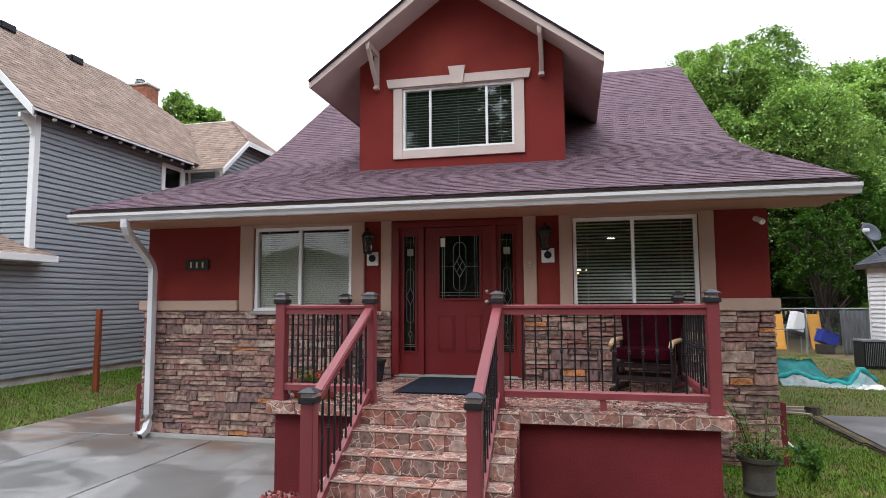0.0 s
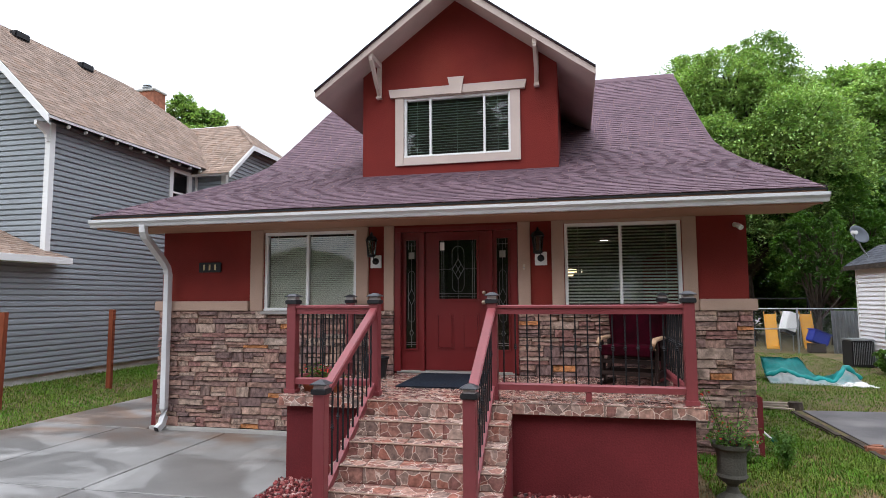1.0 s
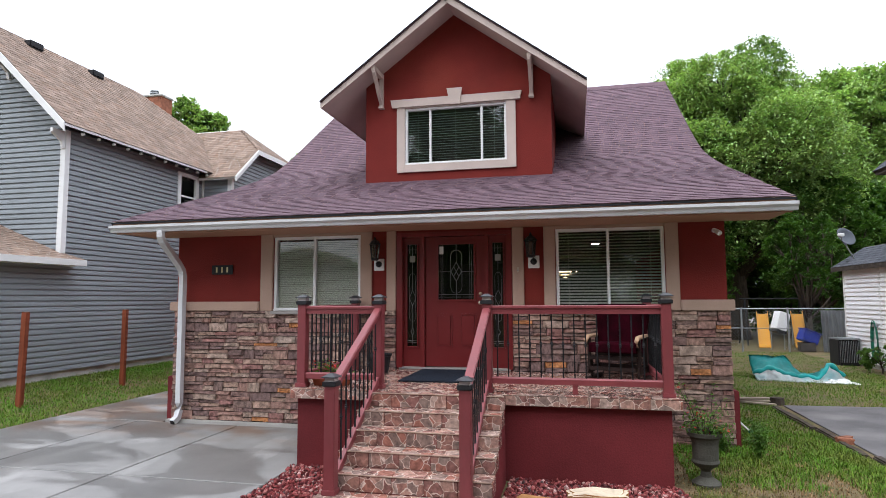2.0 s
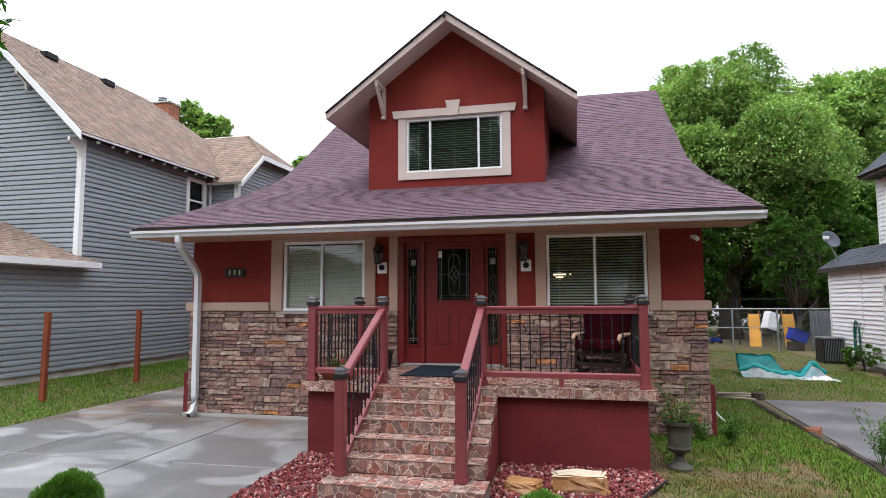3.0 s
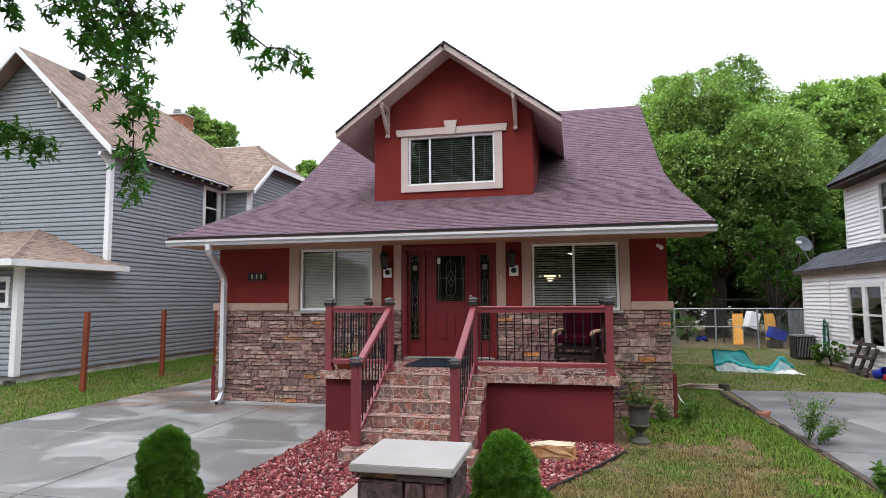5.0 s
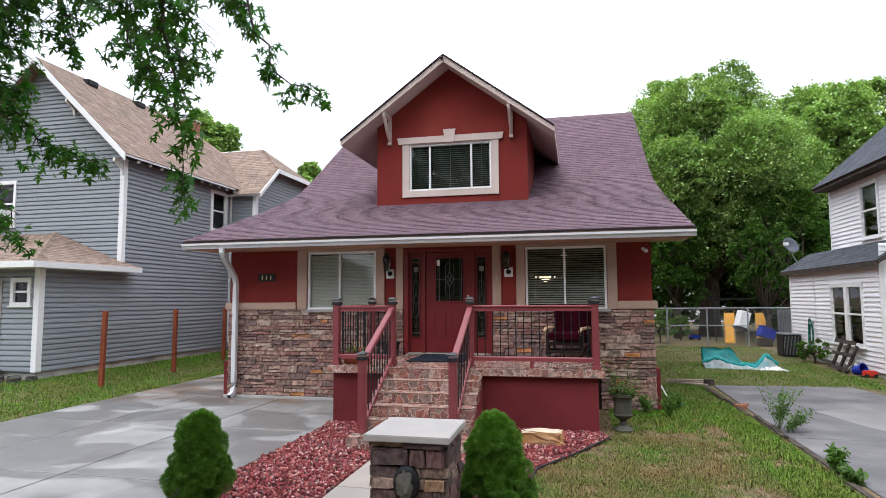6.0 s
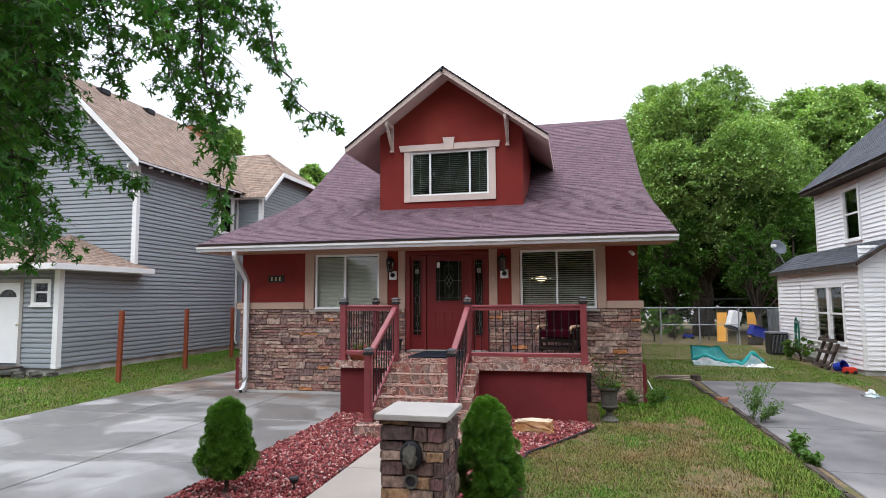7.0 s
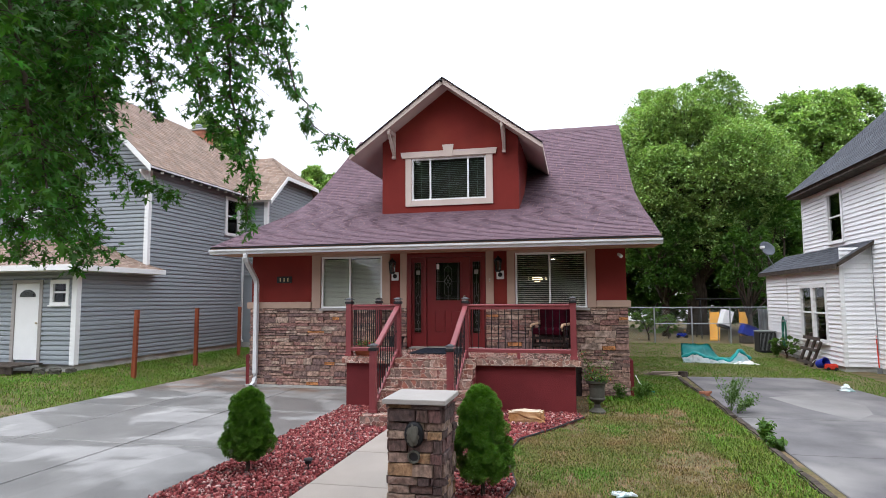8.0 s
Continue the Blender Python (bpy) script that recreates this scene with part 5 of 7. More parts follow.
bm = box(-0.315, 0.315, -0.325, 0.325, 1.032, 1.08, 0.006)
bmesh.ops.create_cone(bm, cap_ends=True, segments=4, radius1=0.44, radius2=0.03, depth=0.022, matrix=pose(0, 0, 1.0905, 0, 0, 45))
part("cap_stone", bm, M["limestone"], pillar, "pale cast stone cap, slightly hipped")
bm = lathe([(0.0, 0.02), (0.075, 0.02), (0.09, 0.012), (0.1, 0.0), (0.1, -0.03)], 24)
bmesh.ops.scale(bm, vec=(0.95, 1.25, 1), verts=bm.verts[:])
part("medallion", bm, M["iron"], pillar, "dark oval medallion", True, pose(0.0, -0.305, 0.75, 90, 0, 0))
bm = bmesh.new()
bmesh.ops.create_icosphere(bm, subdivisions=4, radius=0.066)
for v in bm.verts:
    v.co *= 1 + 0.3 * noise.noise(v.co * 24) + 0.28 * noise.noise(v.co * 60)
part("relief", bm, M["urn"], pillar, "weathered grey relief boss", True, Matrix.LocRotScale((0.0, -0.318, 0.745), None, (0.95, 0.6, 1.4)))
part("pipe_end", lathe([(0.042, -0.05), (0.056, -0.05), (0.06, 0.012), (0.044, 0.012), (0.042, -0.05)], 20), M["urn"], pillar, "rusty pipe end", False, pose(0.0, -0.31, 0.545, 90, 0, 0))
# a black disc paints in the shade inside the pipe
part("hole_shade_disc", lathe([(0.0, 0.0), (0.043, 0.0), (0.043, 0.004), (0.0, 0.004)], 16), M["black"], pillar, "", False, pose(0.0, -0.30, 0.545, 90, 0, 0))


def spruce(x, y, height, width, seed, label):
    """A clipped dwarf spruce: short stem, egg-shaped crown of short needle sprays in lumps."""
    r = np.random.default_rng(seed)
    t = thing("dwarf_spruce", label, "shrub", at=(x, y, GZ), group="spruces beside the walkway")
    part("stem", pipe([(0, 0, -0.05), (0.01, 0, 0.12), (0, 0.01, 0.4)], [0.03, 0.024, 0.015], 8), M["bark"], t)
    n, z0 = 130, 0.19
    levels, girth = [0, 0.08, 0.2, 0.4, 0.62, 0.8, 0.92, 1], [0.42, 0.84, 1.0, 0.9, 0.72, 0.6, 0.42, 0.1]
    u = (np.arange(n) + r.uniform(0, 1, n)) / n
    u = u ** 1.12
    a = np.arange(n) * 2.39996 + r.normal(0, 0.25, n)
    rad = (width / 2 - 0.065) * np.interp(u, levels, girth) * r.uniform(0.78, 1.06, n)
    C0 = np.stack([rad * np.cos(a), rad * np.sin(a), z0 + 0.03 + u * (height - z0 - 0.07)], -1)
    k = 950
    out = np.stack([np.cos(a), np.sin(a), 0.55 + 0 * a], -1)
    d = r.normal(0, 1, (n, k, 3)) + out[:, None] * 0.45
    d /= np.linalg.norm(d, axis=2)[..., None]
    P = C0[:, None] + d * r.uniform(0.05, 0.09, (n, 1, 1)) * r.uniform(0.6, 1.0, (n, k, 1))
    part("crown", leaf_cloud(P.reshape(-1, 3), 0.023, r, bend=0.05, aspect=0.24, along=d.reshape(-1, 3)), M["leaf_spruce"], t)
    bm = bmesh.new()
    bmesh.ops.create_icosphere(bm, subdivisions=3, radius=1)
    for v in bm.verts:
        uu = (v.co.z + 1) / 2
        rr = (width / 2 - 0.05) * 0.5 * np.interp(uu, levels, girth)
        h = max(1e-4, math.hypot(v.co.x, v.co.y))
        v.co = Vector((v.co.x / h * rr, v.co.y / h * rr, z0 + 0.03 + uu * (height - z0 - 0.08)))
    part("inner_growth", bm, M["leaf_spruce"], t, smooth=True)


spruce(-1.045, -6.54, 1.02, 0.67, 21, "clipped green dwarf spruce in red gravel")
spruce(1.885, -6.83, 1.16, 0.71, 22, "taller clipped green dwarf spruce beside the stone pillar")


def inside(px, py, poly):
    c = np.zeros(len(px), bool)
    for (x0, y0), (x1, y1) in zip(poly, poly[1:] + poly[:1]):
        k = ((y0 > py) != (y1 > py)) & (px < (x1 - x0) * (py - y0) / (y1 - y0 + 1e-12) + x0)
        c ^= k
    return c


def pebbles(name, poly, n, seed, label):
    """Loose angular gravel, each stone a small rough lump lying on the bed."""
    r = np.random.default_rng(seed)
    x0, x1 = min(p[0] for p in poly), max(p[0] for p in poly)
    y0, y1 = min(p[1] for p in poly), max(p[1] for p in poly)
    P = r.uniform((x0, y0), (x1, y1), (n * 3, 2))
    P = P[inside(P[:, 0], P[:, 1], poly)][:n]
    bm = bmesh.new()
    bmesh.ops.create_icosphere(bm, subdivisions=1, radius=1)
    B = np.array([v.co[:] for v in bm.verts])
    F = np.array([[v.index for v in f.verts] for f in bm.faces])
    bm.free()
    k = len(P)
    S = r.uniform(0.009, 0.027, (k, 1, 1)) * r.uniform(0.6, 1.25, (k, 1, 3))
    V = B[None] * (1 + r.normal(0, 0.17, (k, len(B), 1))) * S
    a = r.uniform(0, 2 * math.pi, k)
    V = np.stack([V[..., 0] * np.cos(a)[:, None] - V[..., 1] * np.sin(a)[:, None], V[..., 0] * np.sin(a)[:, None] + V[..., 1] * np.cos(a)[:, None], V[..., 2]], -1)
    V += np.stack([P[:, 0], P[:, 1], GZ + 0.028 + r.uniform(-0.008, 0.02, k)], -1)[:, None]
    me = bpy.data.meshes.new(name)
    FF = (F[None] + (np.arange(k) * len(B))[:, None, None]).reshape(-1, 3)
    me.vertices.add(k * len(B))
    me.vertices.foreach_set("co", V.ravel())
    me.loops.add(FF.size)
    me.polygons.add(len(FF))
    me.loops.foreach_set("vertex_index", FF.ravel())
    me.polygons.foreach_set("loop_start", np.arange(len(FF)) * 3)
    me.polygons.foreach_set("loop_total", np.full(len(FF), 3))
    me.update()
    me.materials.append(M["lava"])
    ob = tagged(new(name, me), label, "gravel", kind="stuff")
    part("gravel_bed", prism(poly, "z", GZ - 0.05, GZ + 0.022), M["lavabed"], ob)


BED_L = [(-1.53, -12.5), (-0.1, -12.5), (-0.1, -3.84), (-0.65, -3.84), (-0.65, -3.4), (-0.6, -3.3), (-0.6, -2.1), (-1.6, -2.1), (-1.53, -2.5)]
BED_R = [(1.02, -12.5), (1.75, -12.5), (2.05, -7.5), (2.2, -6.4), (1.95, -5.2), (2.05, -4.3), (2.5, -3.5), (3.0, -2.5), (2.9, -2.12), (1.1, -2.1), (1.1, -3.35), (1.15, -3.4), (1.15, -3.84), (1.02, -3.84)]
pebbles("gravel", BED_L, 17500, 31, "loose red lava gravel beside the driveway")
pebbles("gravel", BED_R, 12500, 32, "loose red lava gravel round the pillar")


def boulder(name, at, size, seed, label, turn=0):
    bm = box(-0.5, 0.5, -0.5, 0.5, -0.5, 0.5, 0.05)
    bmesh.ops.subdivide_edges(bm, edges=bm.edges[:], cuts=4, use_grid_fill=True)
    for v in bm.verts:
        d = noise.noise_vector(v.co * 2.6 + Vector((seed, seed, 0))) * 0.12 + noise.noise_vector(v.co * 8 + Vector((0, seed, seed))) * 0.06
        v.co += d
    bmesh.ops.scale(bm, vec=size, verts=bm.verts[:])
    return solo(name, bm, M["rock"], label, "rock", m=pose(at[0], at[1], at[2] + size[2] * 0.42, 0, 0, turn), smooth=False)


block = boulder("sandstone_block", (2.05, -3.0, GZ), (0.58, 0.28, 0.23), 3, "long buff sandstone block lying on red gravel", 4)
# faces that point up take the paler stone colour
block.data.materials.append(M["rock_pale"])
for f in block.data.polygons:
    f.material_index = 1 if f.normal.z > 0.75 else 0
edging = thing("bed_edging", "low black plastic edging round the red gravel bed", "edging")
rim = [(2.05, -7.5), (2.2, -6.4), (1.95, -5.2), (2.05, -4.3), (2.5, -3.5), (3.0, -2.5)]
part("strip", pipe([(x, y, GZ + 0.035 + 0.008 * math.sin(7 * y)) for x, y in rim], 0.014, 6), M["black"], edging, smooth=True)
part("stake", rod((2.05, -4.3, GZ - 0.1), (2.05, -4.3, GZ + 0.03), 0.008), M["black"], edging)
boulder("sandstone_rock", (1.45, -3.1, GZ), (0.36, 0.26, 0.15), 8, "low buff sandstone rock beside the stairs", -15)

urn = thing("garden_urn", "weathered grey pedestal urn with a flowering plant", "urn", at=(3.245, -1.83, GZ))
part("bowl", lathe([(0.0, 0.02), (0.15, 0.0), (0.155, 0.035), (0.12, 0.06), (0.065, 0.1), (0.05, 0.16), (0.07, 0.19), (0.12, 0.22), (0.15, 0.26), (0.135, 0.29), (0.138, 0.46), (0.155, 0.52), (0.185, 0.545), (0.19, 0.585), (0.17, 0.585), (0.14, 0.52), (0.0, 0.5)], 28), M["urn"], urn, smooth=False)
part("soil", lathe([(0.0, 0.5), (0.14, 0.51), (0.145, 0.53), (0.0, 0.54)], 16), M["timber"], urn)
bm = bmesh.new()
tips = []
r_ = random.Random(9)
for k in range(24):
    a, h, w = r_.uniform(0, 6.28), r_.uniform(0.12, 0.6), r_.uniform(0.08, 0.4)
    p0, p2 = Vector((0.05 * math.cos(a), 0.05 * math.sin(a), 0.52)), Vector((w * math.cos(a), w * math.sin(a), 0.52 + h))
    pipe([p0, (p0 + p2) / 2 + Vector((0, 0, 0.06)), p2], [0.006, 0.004, 0.002], 4, bm=bm)
    tips += [p0.lerp(p2, t) for t in np.linspace(0.3, 1, 14)]
part("stems", bm, M["bark"], urn)
T_ = np.array([t[:] for t in tips])
part("foliage", leaf_cloud(np.repeat(T_, 2, 0) + rng.normal(0, 0.03, (len(T_) * 2, 3)), 0.04, rng), M["leaf_bush"], urn)
part("blossoms", leaf_cloud(T_[::8] + rng.normal(0, 0.02, (len(T_[::8]), 3)), 0.035, rng, aspect=0.9), M["flower"], urn, "small red blossoms")

light = thing("path_light", "small black solar path light in the gravel", "lamp", at=(-0.36, -6.3, GZ))
part("stake", rod((0, 0, 0), (0, 0, 0.1), 0.01), M["black"], light)
part("head", lathe([(0.03, 0.09), (0.04, 0.1), (0.045, 0.13), (0.06, 0.135), (0.05, 0.155), (0.0, 0.165)], 14), M["black"], light)

# ---- grey house next door ----
def clapboards(parent, along, a_of, z0, z1, at, facing, material, step=0.128, cuts=(), lap=0.046, cove=0.6):
    """Overlapping horizontal boards, each a wedge of its own. along 'y' stands on x = at, 'x' on y = at; a_of(z) gives the ends; cuts are openings (a0, a1, z0, z1)."""
    z = z0
    while z < z1 - 0.01:
        h = min(step, z1 - z)
        ends = a_of(z + h / 2)
        spans = [ends] if ends else []
        for c0, c1, cz0, cz1 in cuts:
            if cz0 < z + h / 2 < cz1:
                nxt = []
                for s0, s1 in spans:
                    if c1 <= s0 or c0 >= s1:
                        nxt.append((s0, s1))
                    else:
                        nxt += [q for q in ((s0, c0), (c1, s1)) if q[1] - q[0] > 0.02]
                spans = nxt
        for s0, s1 in spans:
            f = facing
            prof = [(at, z + 0.008), (at + f * 0.008, z + 0.008), (at + f * 0.01, z), (at + f * lap, z), (at + f * lap, z + 0.008), (at + f * lap * 0.85, z + h * cove), (at + f * lap * 0.32, z + h * (cove + 0.22)), (at + f * 0.006, z + h + 0.004), (at, z + h + 0.004)]
            if not cove:
                prof = [(at, z + 0.012), (at + f * 0.012, z + 0.012), (at + f * 0.014, z), (at + f * lap, z), (at + f * lap, z + 0.015), (at + f * 0.006, z + h + 0.01), (at, z + h + 0.01)]
            if along == "y":
                bm = prism([(p, q) for p, q in prof], "y", s0, s1)
            else:
                bm = prism([(p, q) for p, q in prof], "x", s0, s1)
            part("siding_board", bm, material, parent)
        z += h


def roof_plane(name, pts, material, parent, thick=0.09, under=None, seed=1, course=0.15, tabs=True):
    """A flat roof slope from its corners (eave ends first, then up): a deck with uneven shingle tabs laid on it."""
    P = [Vector(p) for p in pts]
    u = (P[1] - P[0]).normalized()
    nrm = (P[1] - P[0]).cross(P[2] - P[1]).normalized()
    if nrm.z < 0:
        nrm = -nrm
    v = nrm.cross(u)
    if v.z < 0:
        v = -v
    bm = bmesh.new()
    hi = [bm.verts.new(p) for p in P]
    lo = [bm.verts.new(p - nrm * thick) for p in P]
    bm.faces.new(hi)
    bm.faces.new(lo[::-1])
    for i in range(len(P)):
        j = (i + 1) % len(P)
        bm.faces.new((hi[i], hi[j], lo[j], lo[i]))
    bmesh.ops.recalc_face_normals(bm, faces=bm.faces)
    deck = part(name, bm, (under or material) if tabs else material, parent)
    if not tabs:
        return deck
    uv = [((p - P[0]).dot(u), (p - P[0]).dot(v)) for p in P]
    H = max(b for _, b in uv)

    def ends(s):
        xs = []
        for (a0, b0), (a1, b1) in zip(uv, uv[1:] + uv[:1]):
            if (b0 - s) * (b1 - s) <= 0 and abs(b1 - b0) > 1e-6:
                xs.append(a0 + (a1 - a0) * (s - b0) / (b1 - b0))
        if s < 0.03:
            xs += [uv[0][0], uv[1][0]]
        return (min(xs), max(xs)) if xs else (0, 0)

    V, F, _ = shingle_rows(lambda x, s, up: P[0] + u * x + v * s + nrm * (up + 0.004), lambda s: ends(min(s, H - 0.01)), H - 0.05, course, random.Random(seed), lift=0.011)
    me = raw("shingles", V, F)
    me.materials.append(material)
    tagged(part("shingles", me, None, deck), kind="stuff")
    return deck


GX, GB = -10.15, 0.36
grey = thing("grey_house", "two-storey house in grey vinyl siding with tan shingles", "house", kind="")
MX0 = -15.95
part("core_wall", box(MX0, GX - 0.003, 2.78, 13.2, GB, 6.2), M["greyside"], grey)
part("porch_core", box(-16.4, GX - 0.003, 0.18, 2.78, GB, 2.95), M["greyside"], grey)
part("wing_core", box(-12, -9.103, 8.23, 13.2, GB, 6.2), M["greyside"], grey)
part("foundation", box(-16.41, GX - 0.012, 0.17, 8.2, -0.1, GB), M["found"], grey, "pale stained concrete foundation")
part("wing_foundation", box(-12, -9.1 - 0.012, 8.21, 13.19, -0.1, GB), M["found"], grey)
gwin = (6.87, 7.9, 4.55, 6.02)
clapboards(grey, "y", lambda z: (0.15, 8.2) if z < 2.93 else (2.75, 8.2), GB, 6.2, GX, 1, M["greyside"], cuts=[gwin])
fd = [(-12.2, -11.2, GB, 2.62), (-10.95, -10.35, 1.94, 2.62)]
clapboards(grey, "x", lambda z: (-16.4, GX), GB, 2.93, 0.15, -1, M["greyside"], cuts=fd)
apz, apx = 9.35, -13.05
clapboards(grey, "x", lambda z: (max(MX0, apx - (apz - 0.15 - z) / 0.95), min(GX, apx + (apz - 0.15 - z) / 0.95)), 3.0, 9.0, 2.75, -1, M["greyside"], cuts=[(-14.75, -13.9, 4.3, 5.7)])
bm = prism([(MX0, 6.15), (GX - 0.003, 6.15), (apx, apz - 0.2)], "y", 2.78, 8.2)
part("gable_core", bm, M["greyside"], grey)
clapboards(grey, "x", lambda z: (GX, -9.1), 3.0, 6.2, 8.2, -1, M["greyside"])
clapboards(grey, "y", lambda z: (8.2 + max(0, z - 6.2) * 1.1, 13.2 - max(0, z - 6.2) * 1.1), 3.0, 7.15, -9.1, 1, M["greyside"])
part("wing_gable", prism([(8.2, 6.15), (13.2, 6.15), (12.1, 7.15), (9.3, 7.15)], "x", -12, -9.103), M["greyside"], grey)
for nm, b in (("corner_board", (GX - 0.09, GX + 0.058, 2.69, 2.83, 3.1, 6.15)), ("corner_board", (GX - 0.1, GX + 0.058, 0.09, 0.25, GB - 0.02, 2.9)), ("corner_board", (-9.2, -9.042, 8.14, 8.29, 3, 6.2))):
    part(nm, box(*b, 0.004), M["white"], grey, "white corner board")
part("downspout", pipe([(GX + 0.08, 8.1, 6.1), (GX + 0.08, 8.1, 0.5), (GX + 0.16, 8.08, 0.4)], 0.04, 4, square=True), M["white"], grey, "white downspout")
# main roof: a gable to the front, hipped at the back
EX, EZ = -9.72, 6.19
roof_plane("roof_slope", [(EX, 2.28, EZ), (EX, 13.4, EZ), (apx, 8.3, apz), (apx, 2.28, apz)], M["tanshingle"], grey, under=M["eaveboard"], seed=41)
roof_plane("roof_slope", [(2 * apx - EX, 13.4, EZ), (2 * apx - EX, 2.28, EZ), (apx, 2.28, apz), (apx, 8.3, apz)], M["tanshingle"], grey, seed=42, tabs=False)
roof_plane("roof_hip", [(EX, 13.4, EZ), (2 * apx - EX, 13.4, EZ), (apx, 8.3, apz)], M["tanshingle"], grey, seed=43, tabs=False)
for sx in (1, -1):
    xe = apx + sx * (EX - apx)
    part("barge_board", prism([(apx, apz + 0.0), (xe, EZ), (xe, EZ - 0.2), (apx, apz - 0.2)], "y", 2.24, 2.279), M["white"], grey, "white barge board")
    for k in (0.36, 0.97):
        x, z = apx + sx * k * (EX - apx) * 0.98, apz - 0.26 - k * (apz - EZ) * 0.98
        if k > 0.9:
            x, z = apx + sx * (GX - apx), EZ - 0.08
        br = part("bracket", prism([(2.75, z), (2.33, z), (2.33, z - 0.1), (2.48, z - 0.18), (2.6, z - 0.26), (2.64, z - 0.42), (2.75, z - 0.42)], "x", x - 0.035, x + 0.035), M["white"], grey, "white scrolled bracket")
for i in range(11):
    y = 2.9 + i * 0.5
    part("rafter_tail", box(EX - 0.15, EX - 0.035, y - 0.028, y + 0.028, EZ - 0.15, EZ - 0.075, 0.02), M["white"], grey, "white rounded rafter tail")
part("eave_strip", box(EX - 0.012, EX + 0.006, 2.28, 7.8, EZ - 0.07, EZ - 0.012), M["white"], grey, "white eave strip")
part("frieze", box(GX + 0.0, GX + 0.03, 2.84, 8.18, 6.02, 6.1), M["greyside"], grey)
# clipped cross wing
wr = M["tanshingle"]
roof_plane("wing_slope", [(-12.6, 7.85, 5.98), (-8.75, 7.85, 5.98), (-8.75, 9.25, 7.18), (-10.3, 10.7, 8.42), (-12.6, 10.7, 8.42)], wr, grey, under=M["white"], seed=45)
roof_plane("wing_slope", [(-8.75, 13.55, 5.98), (-12.6, 13.55, 5.98), (-12.6, 10.7, 8.42), (-10.3, 10.7, 8.42), (-8.75, 12.15, 7.18)], wr, grey, under=M["white"], seed=46, tabs=False)
roof_plane("wing_clip", [(-8.75, 9.25, 7.18), (-8.75, 12.15, 7.18), (-10.3, 10.7, 8.42)], wr, grey, under=M["white"], seed=47)
for a, b in (((7.85, 5.98), (9.25, 7.18)), ((9.25, 7.18), (12.15, 7.18)), ((12.15, 7.18), (13.55, 5.98))):
    part("wing_barge", prism([a, b, (b[0], b[1] - 0.16), (a[0], a[1] - 0.16)], "x", -8.748, -8.71), M["white"], grey, "white barge board")
# roof vents and chimney
for y in (4.1, 6.3):
    x = apx + 0.28
    part("roof_vent", box(x - 0.14, x + 0.14, y - 0.22, y + 0.22, apz - 0.33, apz - 0.13, 0.03), M["black"], grey, "black roof vent")
ch = part("chimney", box(-13.9, -13.05, 9.7, 10.3, 7.5, 9.62), M["brick"], grey, "red brick chimney")
part("chimney_crown", box(-13.95, -13.0, 9.65, 10.35, 9.621, 9.7, 0.02), M["found"], ch, "pale mortar crown")
part("flue_cap", lathe([(0.0, 0.0), (0.12, 0.0), (0.12, 0.1), (0.18, 0.11), (0.18, 0.14), (0.1, 0.15), (0.1, 0.2), (0.16, 0.21), (0.14, 0.25), (0.0, 0.28)], 14), M["metal"], ch, "bright metal flue cap", m=pose(-13.55, 9.95, 9.7))
# low front roof
roof_plane("porch_roof", [(-16.6, -0.42, 2.98), (-9.72, -0.42, 2.98), (-12.45, 2.77, 4.05), (-16.6, 2.77, 4.05)], M["tanshingle"], grey, under=M["white"], seed=48)
roof_plane("porch_roof", [(-9.72, -0.42, 2.98), (-9.72, 3.05, 2.98), (-10.14, 2.77, 3.15), (-12.45, 2.77, 4.05)], M["tanshingle"], grey, under=M["white"], seed=49)
part("porch_fascia", box(-16.6, -9.70, -0.46, -0.425, 2.84, 2.99, 0.005), M["white"], grey, "white fascia")
part("porch_fascia", box(-9.718, -9.685, -0.42, 3.07, 2.84, 2.99, 0.005), M["white"], grey, "white fascia")
part("porch_soffit", box(-16.5, -9.73, -0.42, 0.13, 2.84, 2.855), M["white"], grey)
part("side_soffit", box(GX + 0.024, -9.73, 0.13, 3.03, 2.84, 2.855), M["white"], grey)
part("ridge_flashing", pipe([(-9.75, -0.42, 3.0), (-12.45, 2.75, 4.08)], 0.03, 6), M["tanshingle"], grey)


def sash_window(parent, plane, a0, a1, z0, z1, at, f, cw=0.09):
    """A white double-hung window set in a side (x) or front (y) wall."""
    def bx(p0, p1, d0, d1, q0, q1):
        d0, d1 = sorted((at + f * d0, at + f * d1))
        return box(d0, d1, p0, p1, q0, q1) if plane == "x" else box(p0, p1, d0, d1, q0, q1)
    bm = bx(a0, a0 + cw, -0.02, 0.065, z0, z1)
    w = part("window", bm, M["white"], parent, "white double-hung window")
    for b in ((a1 - cw, a1, z0, z1), (a0 + cw, a1 - cw, z0, z0 + 0.08), (a0 + cw, a1 - cw, z1 - 0.11, z1)):
        part("frame", bx(b[0], b[1], -0.02, 0.065, b[2], b[3]), M["white"], w)
    zm = (z0 + z1) / 2
    part("meeting_rail", bx(a0 + cw, a1 - cw, -0.02, 0.035, zm - 0.025, zm + 0.025), M["white"], w)
    part("sill", bx(a0 - 0.03, a1 + 0.03, 0.0, 0.1, z0 - 0.04, z0 - 0.001), M["white"], w)
    p = part("pane", bx(a0 + cw, a1 - cw, 0.0, 0.006, z0 + 0.08, z1 - 0.11), M["glass"], w)
    p.visible_shadow = False
    # a dark sheet close behind the pane stands in for the unlit room
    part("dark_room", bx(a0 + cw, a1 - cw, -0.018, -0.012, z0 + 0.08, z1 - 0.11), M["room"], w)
    return w


